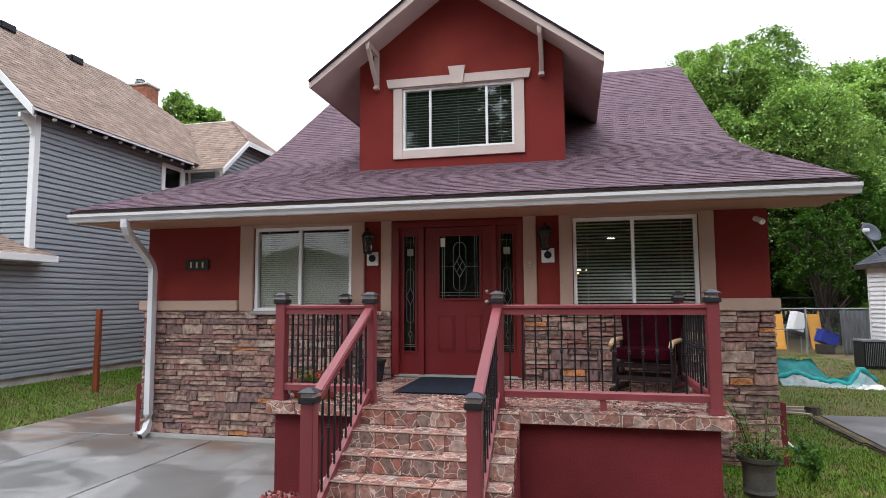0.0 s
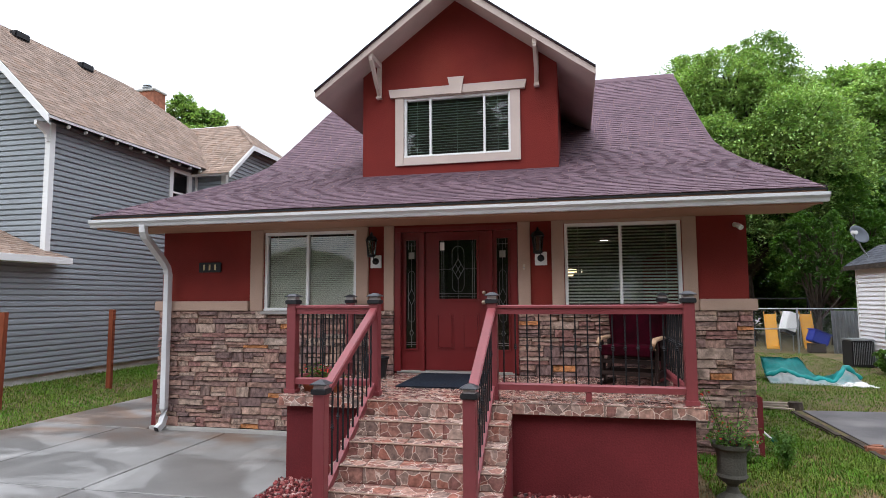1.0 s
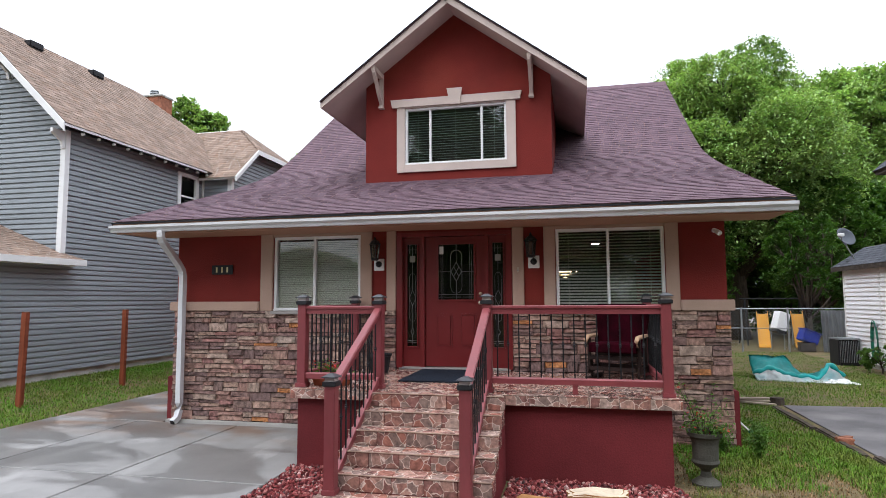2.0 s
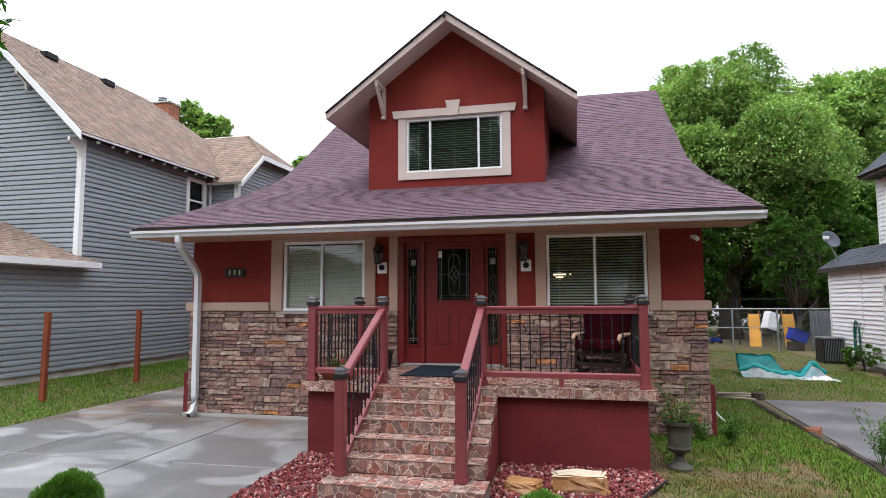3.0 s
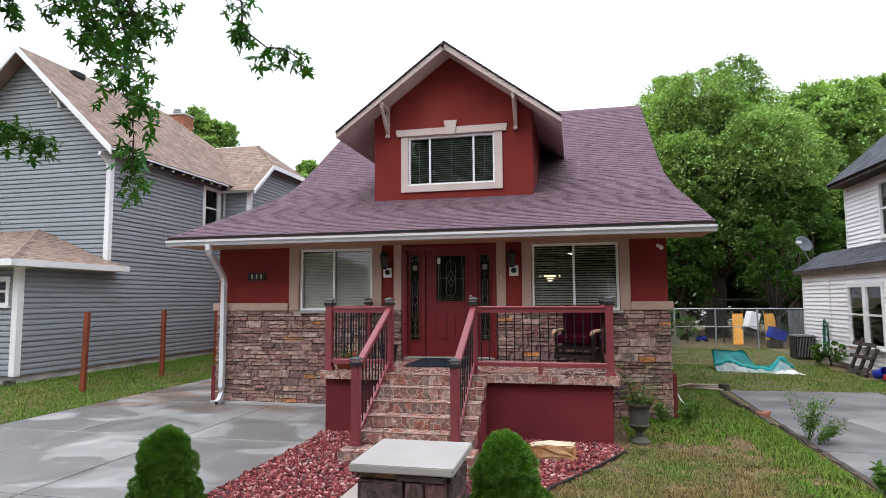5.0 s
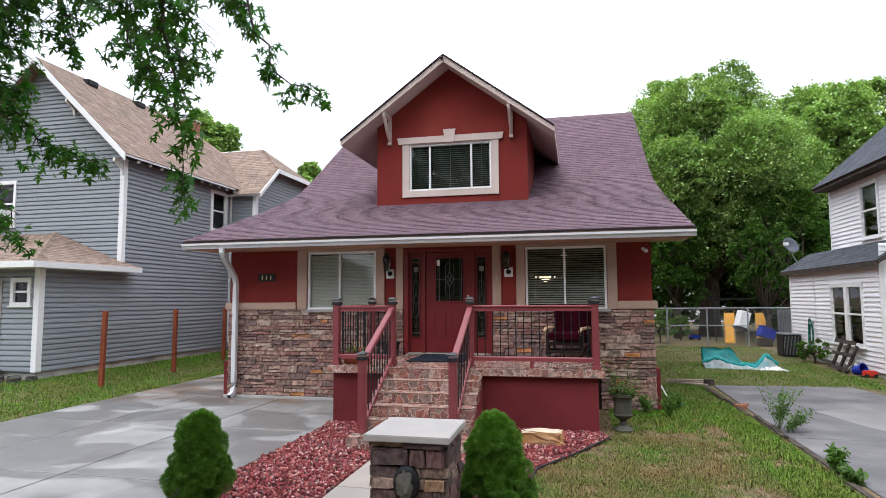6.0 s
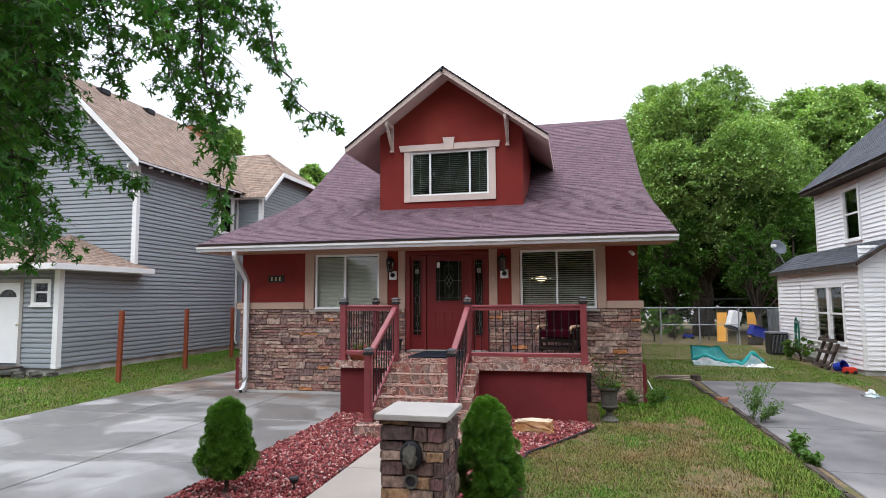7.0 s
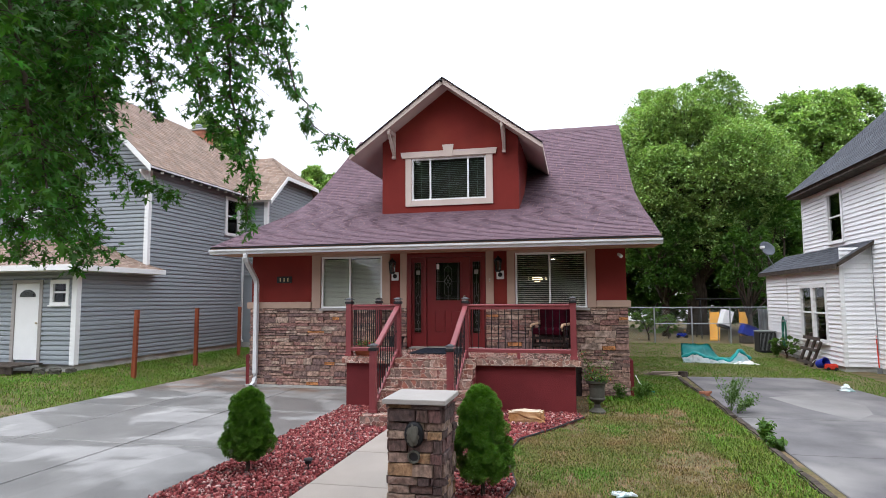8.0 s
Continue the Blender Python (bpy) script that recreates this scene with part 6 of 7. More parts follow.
sash_window(grey, "x", gwin[0], gwin[1], gwin[2], gwin[3], GX, 1, 0.15)
sash_window(grey, "y", -10.95, -10.35, 1.94, 2.62, 0.15, -1)
fw = sash_window(grey, "y", -14.75, -13.9, 4.3, 5.7, 2.75, -1)
acu = solo("window_air_conditioner", box(-14.62, -14.03, 2.35, 2.70, 4.38, 4.78, 0.02), M["white"], "white window air conditioner in the gable window", "air conditioner")
for i in range(6):
    part("vent_slat", box(-14.57, -14.08, 2.342, 2.349, 4.43 + 0.05 * i, 4.445 + 0.05 * i), M["black"], acu)
gd = part("front_door", box(-12.1, -11.3, 0.12, 0.16, 0.46, 2.53, 0.004), M["white"], grey, "plain white front door")
for b in ((-12.2, -12.1, GB, 2.62), (-11.3, -11.2, GB, 2.62), (-12.1, -11.3, 2.53, 2.62)):
    part("door_casing", box(b[0], b[1], 0.09, 0.17, b[2], b[3]), M["limestone"], gd)
part("fan_light", prism([(-11.7 - 0.27 * math.cos(t), 2.16 + 0.2 * math.sin(t)) for t in np.linspace(0, math.pi, 10)], "y", 0.112, 0.119), M["leadglass"], gd, "dark arched door light")
part("door_knob", lathe([(0.02, 0), (0.03, 0.03), (0.0, 0.06)], 10), M["brass"], gd, m=pose(-11.37, 0.12, 1.45, 90, 0, 0))
stoop = thing("stoop", "low dark weathered wooden stoop before the door", "stoop")
for i in range(6):
    part("deck_board", box(-12.6, -11.05, -0.85 + i * 0.155, -0.85 + i * 0.155 + 0.145, 0.36, 0.40, 0.004), M["timber"], stoop)
for x in (-12.5, -11.2):
    part("leg", box(x - 0.05, x + 0.05, -0.8, -0.7, 0.0, 0.36), M["timber"], stoop)
part("skirt", box(-12.58, -11.07, -0.83, -0.80, 0.2, 0.36), M["timber"], stoop)
for k in range(7):
    boulder("rubble_stone", (-11.0 + 0.17 * k, -0.1 - 0.15 * (k % 3), float(ground_z(np.array(-10.8), np.array(0.0)))), (0.22, 0.2, 0.14), 30 + k, "grey rubble stone by the foundation", 25 * k).data.materials[0] = M["urn"]

for x, y, lean in ((-8.40, 0.28, 1.2), (-8.50, 3.0, 0.4), (-8.82, 5.9, 0.3)):
    gz = float(ground_z(np.array(x), np.array(y)))
    fp = solo("fence_post", box(-0.05, 0.05, -0.05, 0.05, -0.3, 1.80 - gz, 0.006), M["postwood"], "bare rust-brown wooden fence post in the grass", "post", group="fence posts", m=pose(x, y, gz, 0, lean, 8))
    part("weathered_top", box(-0.046, 0.046, -0.046, 0.046, 1.80 - gz, 1.805 - gz), M["pinegrey"], fp)

# ---- white house on the other side ----
WX, UX = 10.2, 11.0
white = thing("white_house", "two-storey white clapboard house with slate-grey roof", "house")
part("core_wall", box(UX + 0.003, 19, -2.4, 10.3, 0.08, 5.75), M["whiteside"], white)
part("lean_to_core", box(WX + 0.003, 15, 5.53, 12.0, 0.08, 2.9), M["whiteside"], white)
lw = (6.4, 8.5, 0.66, 2.42)
clapboards(white, "y", lambda z: (5.5, 12.0), 0.08, 2.93, WX, -1, M["whiteside"], lap=0.036, cove=0.0, step=0.13, cuts=[lw])
clapboards(white, "x", lambda z: (WX, UX if z < 2.95 else UX), 0.08, 3.4, 5.5, -1, M["whiteside"], lap=0.036, cove=0.0, step=0.13)
uw = (7.0, 8.12, 3.72, 5.38)
clapboards(white, "y", lambda z: (-2.4, 5.49) if z < 2.95 else (-2.4, 10.3), 0.08, 5.7, UX, -1, M["whiteside"], lap=0.036, cove=0.0, step=0.13, cuts=[uw])
part("foundation", box(WX + 0.01, 15, 5.51, 11.99, -0.2, 0.08), M["found"], white)
part("foundation", box(UX + 0.01, 19, -2.39, 10.3, -0.2, 0.078), M["found"], white)
for b in ((WX - 0.03, WX + 0.08, 5.46, 5.56, 0.08, 2.9), (WX - 0.03, WX + 0.05, 9.72, 9.83, 0.08, 2.9), (WX - 0.035, WX + 0.08, 11.94, 12.03, 0.08, 2.9), (UX - 0.035, UX + 0.08, 10.25, 10.34, 3.3, 5.68)):
    part("corner_board", box(*b, 0.004), M["white"], white)
roof_plane("lean_to_roof", [(10.02, 12.4, 2.95), (10.02, 5.2, 2.95), (UX + 0.02, 5.2, 3.6), (UX + 0.02, 12.4, 3.6)], M["darkshingle"], white, under=M["timber"], seed=51)
part("lean_to_fascia", box(10.0, 10.02, 5.2, 12.4, 2.81, 2.94), M["timber"], white, "dark weathered fascia")
roof_plane("main_roof", [(10.5, 10.42, 5.67), (10.5, -2.9, 5.67), (15.1, -2.9, 9.7), (15.1, 10.42, 9.7)], M["darkshingle"], white, under=M["timber"], seed=52)
roof_plane("main_roof", [(19.7, -2.9, 5.67), (19.7, 10.42, 5.67), (15.1, 10.42, 9.7), (15.1, -2.9, 9.7)], M["darkshingle"], white, under=M["timber"], seed=53, tabs=False)
part("back_gable", prism([(UX, 5.7), (19, 5.7), (15.1, 9.5)], "y", 10.1, 10.3), M["whiteside"], white)
part("front_gable", prism([(UX, 5.7), (19, 5.7), (15.1, 9.5)], "y", -2.4, -2.2), M["whiteside"], white)
part("eave_board", box(10.53, UX, -2.8, 10.35, 5.54, 5.59), M["timber"], white, "dark weathered eave")
sash_window(white, "x", lw[0], (lw[0] + lw[1]) / 2, lw[2], lw[3], WX, -1)
sash_window(white, "x", (lw[0] + lw[1]) / 2 + 0.002, lw[1], lw[2], lw[3], WX, -1)
sash_window(white, "x", uw[0], uw[1], uw[2], uw[3], UX, -1)
part("cable", pipe([(UX - 0.05, 5.3, 3.5), (UX - 0.06, 5.3, 2.2), (UX - 0.05, 5.28, 0.5)], 0.012, 5), M["metal"], white)

dish = thing("satellite_dish", "grey satellite dish on the lean-to roof", "dish", at=(10.3, 11.6, 3.12))
part("mast", pipe([(0.1, 0, 0.0), (-0.12, -0.02, 0.4), (-0.2, -0.05, 0.62)], 0.022, 8), M["metal"], dish)
bm = lathe([(0.0, 0.0), (0.12, 0.012), (0.22, 0.048), (0.30, 0.09), (0.305, 0.095), (0.30, 0.1), (0.22, 0.058), (0.12, 0.022), (0.0, 0.01)], 24)
part("reflector", bm, M["dishgrey"], dish, "grey dish", True, pose(-0.22, -0.07, 0.72, 62, -25, 35))
part("feed_arm", pipe([(-0.2, -0.06, 0.5), (-0.42, -0.4, 0.62), (-0.46, -0.48, 0.75)], 0.014, 6), M["metal"], dish)
part("feed_horn", box(-0.55, -0.38, -0.54, -0.44, 0.72, 0.83, 0.02), M["white"], dish, "white feed horn")

ac = solo("air_conditioner", box(9.55, 10.12, 11.0, 11.7, -0.04, 0.72, 0.03), M["black"], "dark outdoor air conditioner unit by the wall", "air conditioner")
part("top_panel", box(9.53, 10.14, 10.98, 11.72, 0.72, 0.77, 0.015), M["metal"], ac, "pale metal top")
for i in range(12):
    part("louvre", box(9.58 + i * 0.045, 9.588 + i * 0.045, 10.985, 10.999, 0.05, 0.68), M["metal"], ac)
part("side_panel", box(10.122, 10.14, 11.05, 11.65, 0.0, 0.7), M["metal"], ac, "grey service panel")

hose = thing("garden_hose", "green garden hose hanging on the white wall", "hose")
part("hanger", box(WX - 0.1, WX - 0.023, 9.95, 10.2, 1.15, 1.22), M["metal"], hose)
for k in range(4):
    part("coil", pipe([(WX - 0.06 - 0.015 * k, 10.075 + 0.14 * math.sin(t) * (1 + 0.1 * k), 0.72 + (0.5 + 0.04 * k) * math.cos(t)) for t in np.linspace(-2.9, 2.9, 24)], 0.014, 6), M["hosegreen"], hose)
pallet = thing("pallet", "dark weathered wooden frame leaning on the wall", "pallet", at=(9.75, 7.25, GZ), turn=0)
for y in (-0.55, -0.1, 0.4):
    part("slat", box(-0.03, 0.03, y - 0.05, y + 0.05, 0.0, 0.95), M["timber"], pallet, m=pose(0, 0, 0, 0, 17, 0) @ pose(0, 0, 0, 14, 0, 0))
for z in (0.1, 0.5, 0.85):
    part("cross_slat", box(-0.06, -0.031, -0.75, 0.55, z - 0.05, z + 0.05), M["timber"], pallet, m=pose(0, 0, 0, 0, 17, 0))
toy = thing("toy_bucket", "blue plastic bucket tipped on the grass", "bucket", at=(9.75, 6.15, GZ + 0.13))
part("pail", lathe([(0.0, 0.0), (0.11, 0.0), (0.15, 0.26), (0.165, 0.265), (0.15, 0.27), (0.105, 0.02), (0.0, 0.02)], 16), M["blue"], toy, m=pose(0, 0, 0, 75, 0, 30))
part("handle", pipe([(0.15 * math.cos(t), 0.0, 0.15 * math.sin(t)) for t in np.linspace(0.2, 2.9, 9)], 0.008, 5), M["white"], toy)
tank = solo("toy_truck", box(-0.16, 0.16, -0.1, 0.1, 0.02, 0.18, 0.03), M["flower"], "small red toy truck by the wall", "toy", m=pose(9.95, 5.8, GZ))
for x in (-0.1, 0.1):
    part("wheel", lathe([(0.0, -0.11), (0.05, -0.11), (0.05, 0.11), (0.0, 0.11)], 10), M["black"], tank, m=pose(x, 0, 0.05, 90))

# ---- back yard ----
fence = thing("chain_link_fence", "galvanised chain-link fence across the back yard", "fence")
FY = 15.4
for x in (4.4, 6.4, 8.0, 9.6, 12.4):
    part("post", rod((x, FY, -0.1), (x, FY, 1.62), 0.032, 10), M["metal"], fence)
part("top_rail", rod((4.2, FY, 1.58), (12.6, FY, 1.58), 0.022, 8), M["metal"], fence)
part("mid_rail", rod((6.4, FY, 0.85), (9.6, FY, 0.85), 0.018, 8), M["metal"], fence)
V_, F_ = [], []
for sgn in (1, -1):
    for i in range(-14, 74):
        x = 4.2 + i * 0.115
        a, b = (x, 0.03), (x + sgn * 1.5, 1.55)
        lo_, hi_ = max(4.2, min(a[0], b[0])), min(12.6, max(a[0], b[0]))
        if hi_ - lo_ < 0.05:
            continue
        f = lambda q: 0.03 + (q - a[0]) * sgn * (1.52 / 1.5)
        i0 = len(V_)
        w = 0.003
        V_ += [(lo_, FY - 0.02, f(lo_) - w), (hi_, FY - 0.02, f(hi_) - w), (hi_, FY - 0.02, f(hi_) + w), (lo_, FY - 0.02, f(lo_) + w), (lo_, FY - 0.014, f(lo_)), (hi_, FY - 0.014, f(hi_))]
        F_ += [(i0, i0 + 1, i0 + 2, i0 + 3), (i0, i0 + 4, i0 + 5, i0 + 1), (i0 + 3, i0 + 2, i0 + 5, i0 + 4)]
me_ = raw("mesh_wire", V_, F_)
me_.materials.append(M["metal"])
tagged(part("mesh_wire", me_, None, fence), kind="stuff")

pool = thing("collapsed_pool", "collapsed teal inflatable pool with crumpled white liner", "pool", at=(7.27, 7.6, GZ))


def crumple(w, d, h, seed, dip=0.0):
    bm = bmesh.new()
    bmesh.ops.create_grid(bm, x_segments=44, y_segments=18, size=0.5)
    for v in bm.verts:
        u, t = v.co.x * 2, v.co.y * 2
        edge = max(0.0, 1 - abs(u) ** 4) * max(0.0, 1 - abs(t) ** 4)
        q = Vector((u * 2.2 + seed, t * 1.4, seed))
        z = h * edge * (0.45 + 0.75 * noise.noise(q) + 0.3 * noise.noise(q * 3)) - dip * math.exp(-(u - 0.15) ** 2 * 12) * edge
        v.co = Vector((u * w / 2 + 0.1 * noise.noise(q * 1.7), t * d / 2 + 0.12 * noise.noise(q * 1.3 + Vector((5, 0, 0))), max(0.01, z) + 0.01))
    r = bmesh.ops.solidify(bm, geom=bm.faces[:], thickness=0.012)
    return bm


part("liner", crumple(0.7, 0.4, 0.12, 3.1), M["white"], pool, "crumpled white sheet", True, pose(0.76, -0.5, 0, 0, 0, -6))


def pool_side():
    """The slumped side wall: tall at both ends, sagging between, with wrinkles."""
    bm, rows = bmesh.new(), []
    for i in range(61):
        u = -1 + i / 30
        h = 0.07 + 0.2 * math.exp(-((u + 0.62) / 0.4) ** 2) + 0.30 * math.exp(-((u - 0.72) / 0.2) ** 2) + 0.09 * noise.noise(Vector((u * 4, 1, 0)))
        x, y = 1.02 * u, -0.25 - 0.12 * math.cos(u * 2.2) + 0.05 * noise.noise(Vector((u * 7, 2, 0)))
        row = []
        for k in range(7):
            q = k / 6
            row.append(bm.verts.new((x + 0.03 * noise.noise(Vector((u * 9, q * 4, 3))), y - 0.16 * (1 - q) + 0.06 * noise.noise(Vector((u * 11, q * 3, 6))) + 0.1 * q, h * q)))
        rows.append(row)
    for A_, B_ in zip(rows, rows[1:]):
        for k in range(6):
            bm.faces.new((A_[k], B_[k], B_[k + 1], A_[k + 1]))
    tops = [r[-1].co.copy() for r in rows]
    bmesh.ops.solidify(bm, geom=bm.faces[:], thickness=0.01)
    return bm, tops


bm, tops = pool_side()
part("side_wall", bm, M["liner"], pool, "wrinkled pale blue side wall", True)
part("ring", pipe([t + Vector((0, 0.03, 0.0)) for t in tops[::2]], [0.05 + 0.03 * math.sin(i * 0.9) ** 2 for i in range(31)], 8), M["teal"], pool, "limp teal top ring", True)
bm, rows = bmesh.new(), []
for t in tops[::2]:
    rows.append([bm.verts.new((t.x * (1 - 0.1 * q), t.y + 0.05 + 0.75 * q, max(0.02, t.z * (1 - q) + (0.08 + 0.46 * smooth(0.35, -0.15, t.x)) * q ** 1.4 + 0.07 * noise.noise(Vector((t.x * 4, q * 4, 1)))))) for q in np.linspace(0, 1, 8)])
for A_, B_ in zip(rows, rows[1:]):
    for k in range(7):
        bm.faces.new((A_[k], B_[k], B_[k + 1], A_[k + 1]))
bmesh.ops.solidify(bm, geom=bm.faces[:], thickness=0.01)
part("floor_sheet", bm, M["teal"], pool, "teal vinyl floor sheet", True)


def slide(x, y, h, turn):
    s = thing("slide", "faded yellow plastic play slide", "slide", at=(x, y, GZ), turn=turn, group="play slides")
    part("chute", prism([(-1.5, 0.05), (-1.1, 0.12), (0, h), (0.12, h), (0.12, h - 0.06), (0, h - 0.07), (-1.1, 0.05), (-1.5, 0.0)], "x", -0.2, 0.2), M["yellow"], s)
    for sx in (-0.22, 0.2):
        part("side_lip", prism([(-1.5, 0.05), (-1.1, 0.24), (0, h + 0.12), (0.12, h + 0.12), (0.12, h - 0.06), (0, h - 0.07), (-1.1, 0.05), (-1.5, 0.0)], "x", sx, sx + 0.02), M["yellow"], s)
    for sx in (-0.18, 0.18):
        part("leg", rod((sx, 0.08, 0), (sx, 0.08, h), 0.025, 8), M["metal"], s)


slide(9.7, 18.9, 1.35, -13)
slide(11.05, 18.9, 1.35, -12)
swing = thing("swing_frame", "dark metal swing set frame behind the white crate", "play frame", at=(10.2, 19.2, GZ))
for x in (-1.2, 1.2):
    for y in (-0.7, 0.7):
        part("leg", rod((x, y, 0), (x * 0.9, 0, 2.0), 0.03, 8), M["iron"], swing)
part("top_bar", rod((-1.3, 0, 2.0), (1.3, 0, 2.0), 0.035, 8), M["iron"], swing)
# place and height fit the camera's view; the rods just carry the crate
crate = solo("white_crate", box(-0.22, 0.22, -0.2, 0.2, 0, 0.7, 0.02), M["white"], "white storage crate tipped on two rods, placed to fit the camera's view", "crate", m=pose(9.55, 16.4, 0.74, 0, 18, 20))
part("dark_base", box(-0.23, 0.23, -0.21, 0.21, -0.12, -0.001, 0.01), M["black"], crate)
for x in (9.3, 9.75):
    part("support", rod((x, 16.4, -0.05), (x, 16.4, 0.8), 0.02), M["metal"], crate, m=pose(9.55, 16.4, 0.74, 0, 18, 20).inverted())
bin_ = solo("blue_bin", box(-0.31, 0.31, -0.22, 0.22, 0.0, 0.42, 0.03), M["blue"], "blue plastic storage bin tipped on its side", "bin", m=pose(10.35, 15.9, 0.3, 0, 22, 15))
part("lid_rim", box(-0.34, 0.34, -0.25, 0.25, 0.42, 0.46, 0.01), M["blue"], bin_)
part("block", box(10.1, 10.6, 15.7, 16.1, -0.06, 0.3), M["timber"], bin_, m=pose(10.35, 15.9, 0.3, 0, 22, 15).inverted())
sheet = thing("corrugated_sheet", "grey corrugated metal sheet standing against the fence", "metal sheet")
bm = bmesh.new()
cols = []
for i in range(61):
    x = i / 60 * 1.5
    dy = 0.03 * math.sin(i * math.pi / 2.5)
    cols.append((bm.verts.new((10.85 + x, 15.7 + dy, -0.05)), bm.verts.new((10.85 + x, 15.82 + dy, 1.5))))
for a, b in zip(cols, cols[1:]):
    bm.faces.new((a[0], b[0], b[1], a[1]))
bmesh.ops.solidify(bm, geom=bm.faces[:], thickness=0.006)
part("panel", bm, M["metal"], sheet)
trike = thing("ride_on_toy", "blue and black plastic ride-on toy behind the fence", "toy", at=(8.2, 19.3, GZ))
for x in (-0.18, 0.18):
    for y in (-0.12, 0.12):
        part("wheel", lathe([(0.04, -0.02), (0.08, -0.025), (0.09, 0.0), (0.08, 0.025), (0.04, 0.02), (0.04, -0.02)], 14), M["black"], trike, m=pose(x, y, 0.09, 90, 0, 10))
part("body", box(-0.26, 0.24, -0.1, 0.1, 0.09, 0.26, 0.04), M["blue"], trike)
part("seat", box(-0.2, 0.02, -0.09, 0.09, 0.261, 0.33, 0.03), M["black"], trike)
part("bars", pipe([(0.15, -0.15, 0.4), (0.13, 0.0, 0.36), (0.15, 0.15, 0.4)], 0.015, 6), M["yellow"], trike)

# edging timbers and rubbish along the far drive
r_ = random.Random(14)
y = -13.5
while y < 3.2:
    L = r_.uniform(1.1, 2.1)
    tb = box(-0.06, 0.06, 0, L - 0.05, -0.05, 0.045 + r_.uniform(-0.02, 0.02), 0.02)
    bmesh.ops.subdivide_edges(tb, edges=[e for e in tb.edges if abs(e.verts[0].co.y - e.verts[1].co.y) > L / 2], cuts=6)
    for v in tb.verts:
        v.co += noise.noise_vector(v.co * 4 + Vector((y, 0, 0))) * 0.025
    solo("edging_timber", tb, M["timber"], "rotting dark edging timber along the drive", "timber", group="edging timbers", m=pose(5.5 + r_.uniform(-0.05, 0.05), y, GZ, 0, 0, r_.uniform(-2.5, 2.5)))
    y += L
for k, (x, y, s) in enumerate(((5.55, 0.55, 0.2), (5.65, 0.75, 0.16))):
    bk = boulder("broken_brick", (x, y, GZ), (s, s * 0.5, s * 0.45), 60 + k, "broken red brick at the drive edge", 30 * k)
    bk.data.materials[0] = M["brick"]
bd = thing("scrap_boards", "weathered scrap boards lying in the grass", "boards", at=(5.2, 3.7, GZ))
for k in range(3):
    part("board", box(-0.55, 0.4, -0.06, 0.06, 0.02 + 0.03 * k, 0.045 + 0.03 * k), M["pinegrey"], bd, m=pose(0.1 * k, 0.08 * k, 0, 0, 2, -12 + 14 * k))
part("stump", lathe([(0.0, 0.0), (0.14, 0.0), (0.12, 0.13), (0.0, 0.15)], 9), M["timber"], bd, m=pose(0.45, 0.05, 0))
bag = thing("plastic_bag", "crumpled pale plastic bag on the grass by the drive", "litter", at=(8.68, 1.62, GZ))
part("film", crumple(0.22, 0.18, 0.14, 5.7), M["liner"], bag, "", True, pose(0, 0, 0.02, 0, 0, 25))
tool = thing("garden_tool", "red-handled garden tool leaning on the white wall", "tool")
part("handle", rod((10.9, 5.2, 0.05), (10.98, 5.44, 0.95), 0.016, 8), M["flower"], tool, "red handle")
part("blade", box(10.84, 10.96, 5.17, 5.2, -0.06, 0.1, 0.006), M["metal"], tool, "dull metal blade")
strip = thing("plastic_wrapper", "crumpled white plastic wrapper on the lawn", "litter", at=(3.34, -6.58, GZ))
part("film", crumple(0.2, 0.07, 0.035, 9.3), M["liner"], strip, "", True, pose(0, 0, 0.03))
hp = thing("hose_end", "white and green hose end by the house corner", "hose", at=(4.25, 0.9, GZ))
part("white_length", pipe([(-0.06, 0.1, 0.34), (-0.03, 0.02, 0.28), (0.0, -0.1, 0.2), (0.1, -0.2, 0.1)], 0.014, 6), M["white"], hp)
part("green_end", pipe([(0.1, -0.2, 0.1), (0.2, -0.25, 0.03), (0.3, -0.25, 0.03)], 0.03, 6), M["hosegreen"], hp)

# ---- trees ----
def limbs(trunk_pts, trunk_r, arms):
    """One branching wood mesh: a tapered trunk and tapered limbs."""
    bm = pipe(trunk_pts, trunk_r, 10)
    for pts, rad in arms:
        pipe(pts, rad, 6, bm=bm)
    return bm


def crown_points(blobs, per, r, shell=0.72):
    """Leaf places in clumps: each blob (x, y, z, rx, ry, rz) holds flattened sprays of leaves near its skin, with gaps between."""
    out = []
    for x, y, z, rx, ry, rz in blobs:
        k = max(6, int(per * (rx * ry * rz) ** (2 / 3)))
        d = r.normal(0, 1, (k, 3))
        d[:, 2] = d[:, 2] * 0.9 + 0.4
        d /= np.linalg.norm(d, axis=1)[:, None]
        c = np.array((x, y, z)) + d * np.array((rx, ry, rz)) * r.uniform(shell, 1.12, (k, 1))
        m = 46
        s = 0.2 * (rx * ry * rz) ** (1 / 3)
        p = c[:, None] + r.normal(0, 1, (k, m, 3)) * np.array((s, s, s * 0.42)) * r.uniform(0.45, 1.25, (k, 1, 1))
        p[..., 2] -= 0.35 * (np.abs(p[..., :2] - c[:, None, :2]) ** 2).sum(-1) / s
        out.append(p.reshape(-1, 3))
    return np.concatenate(out)


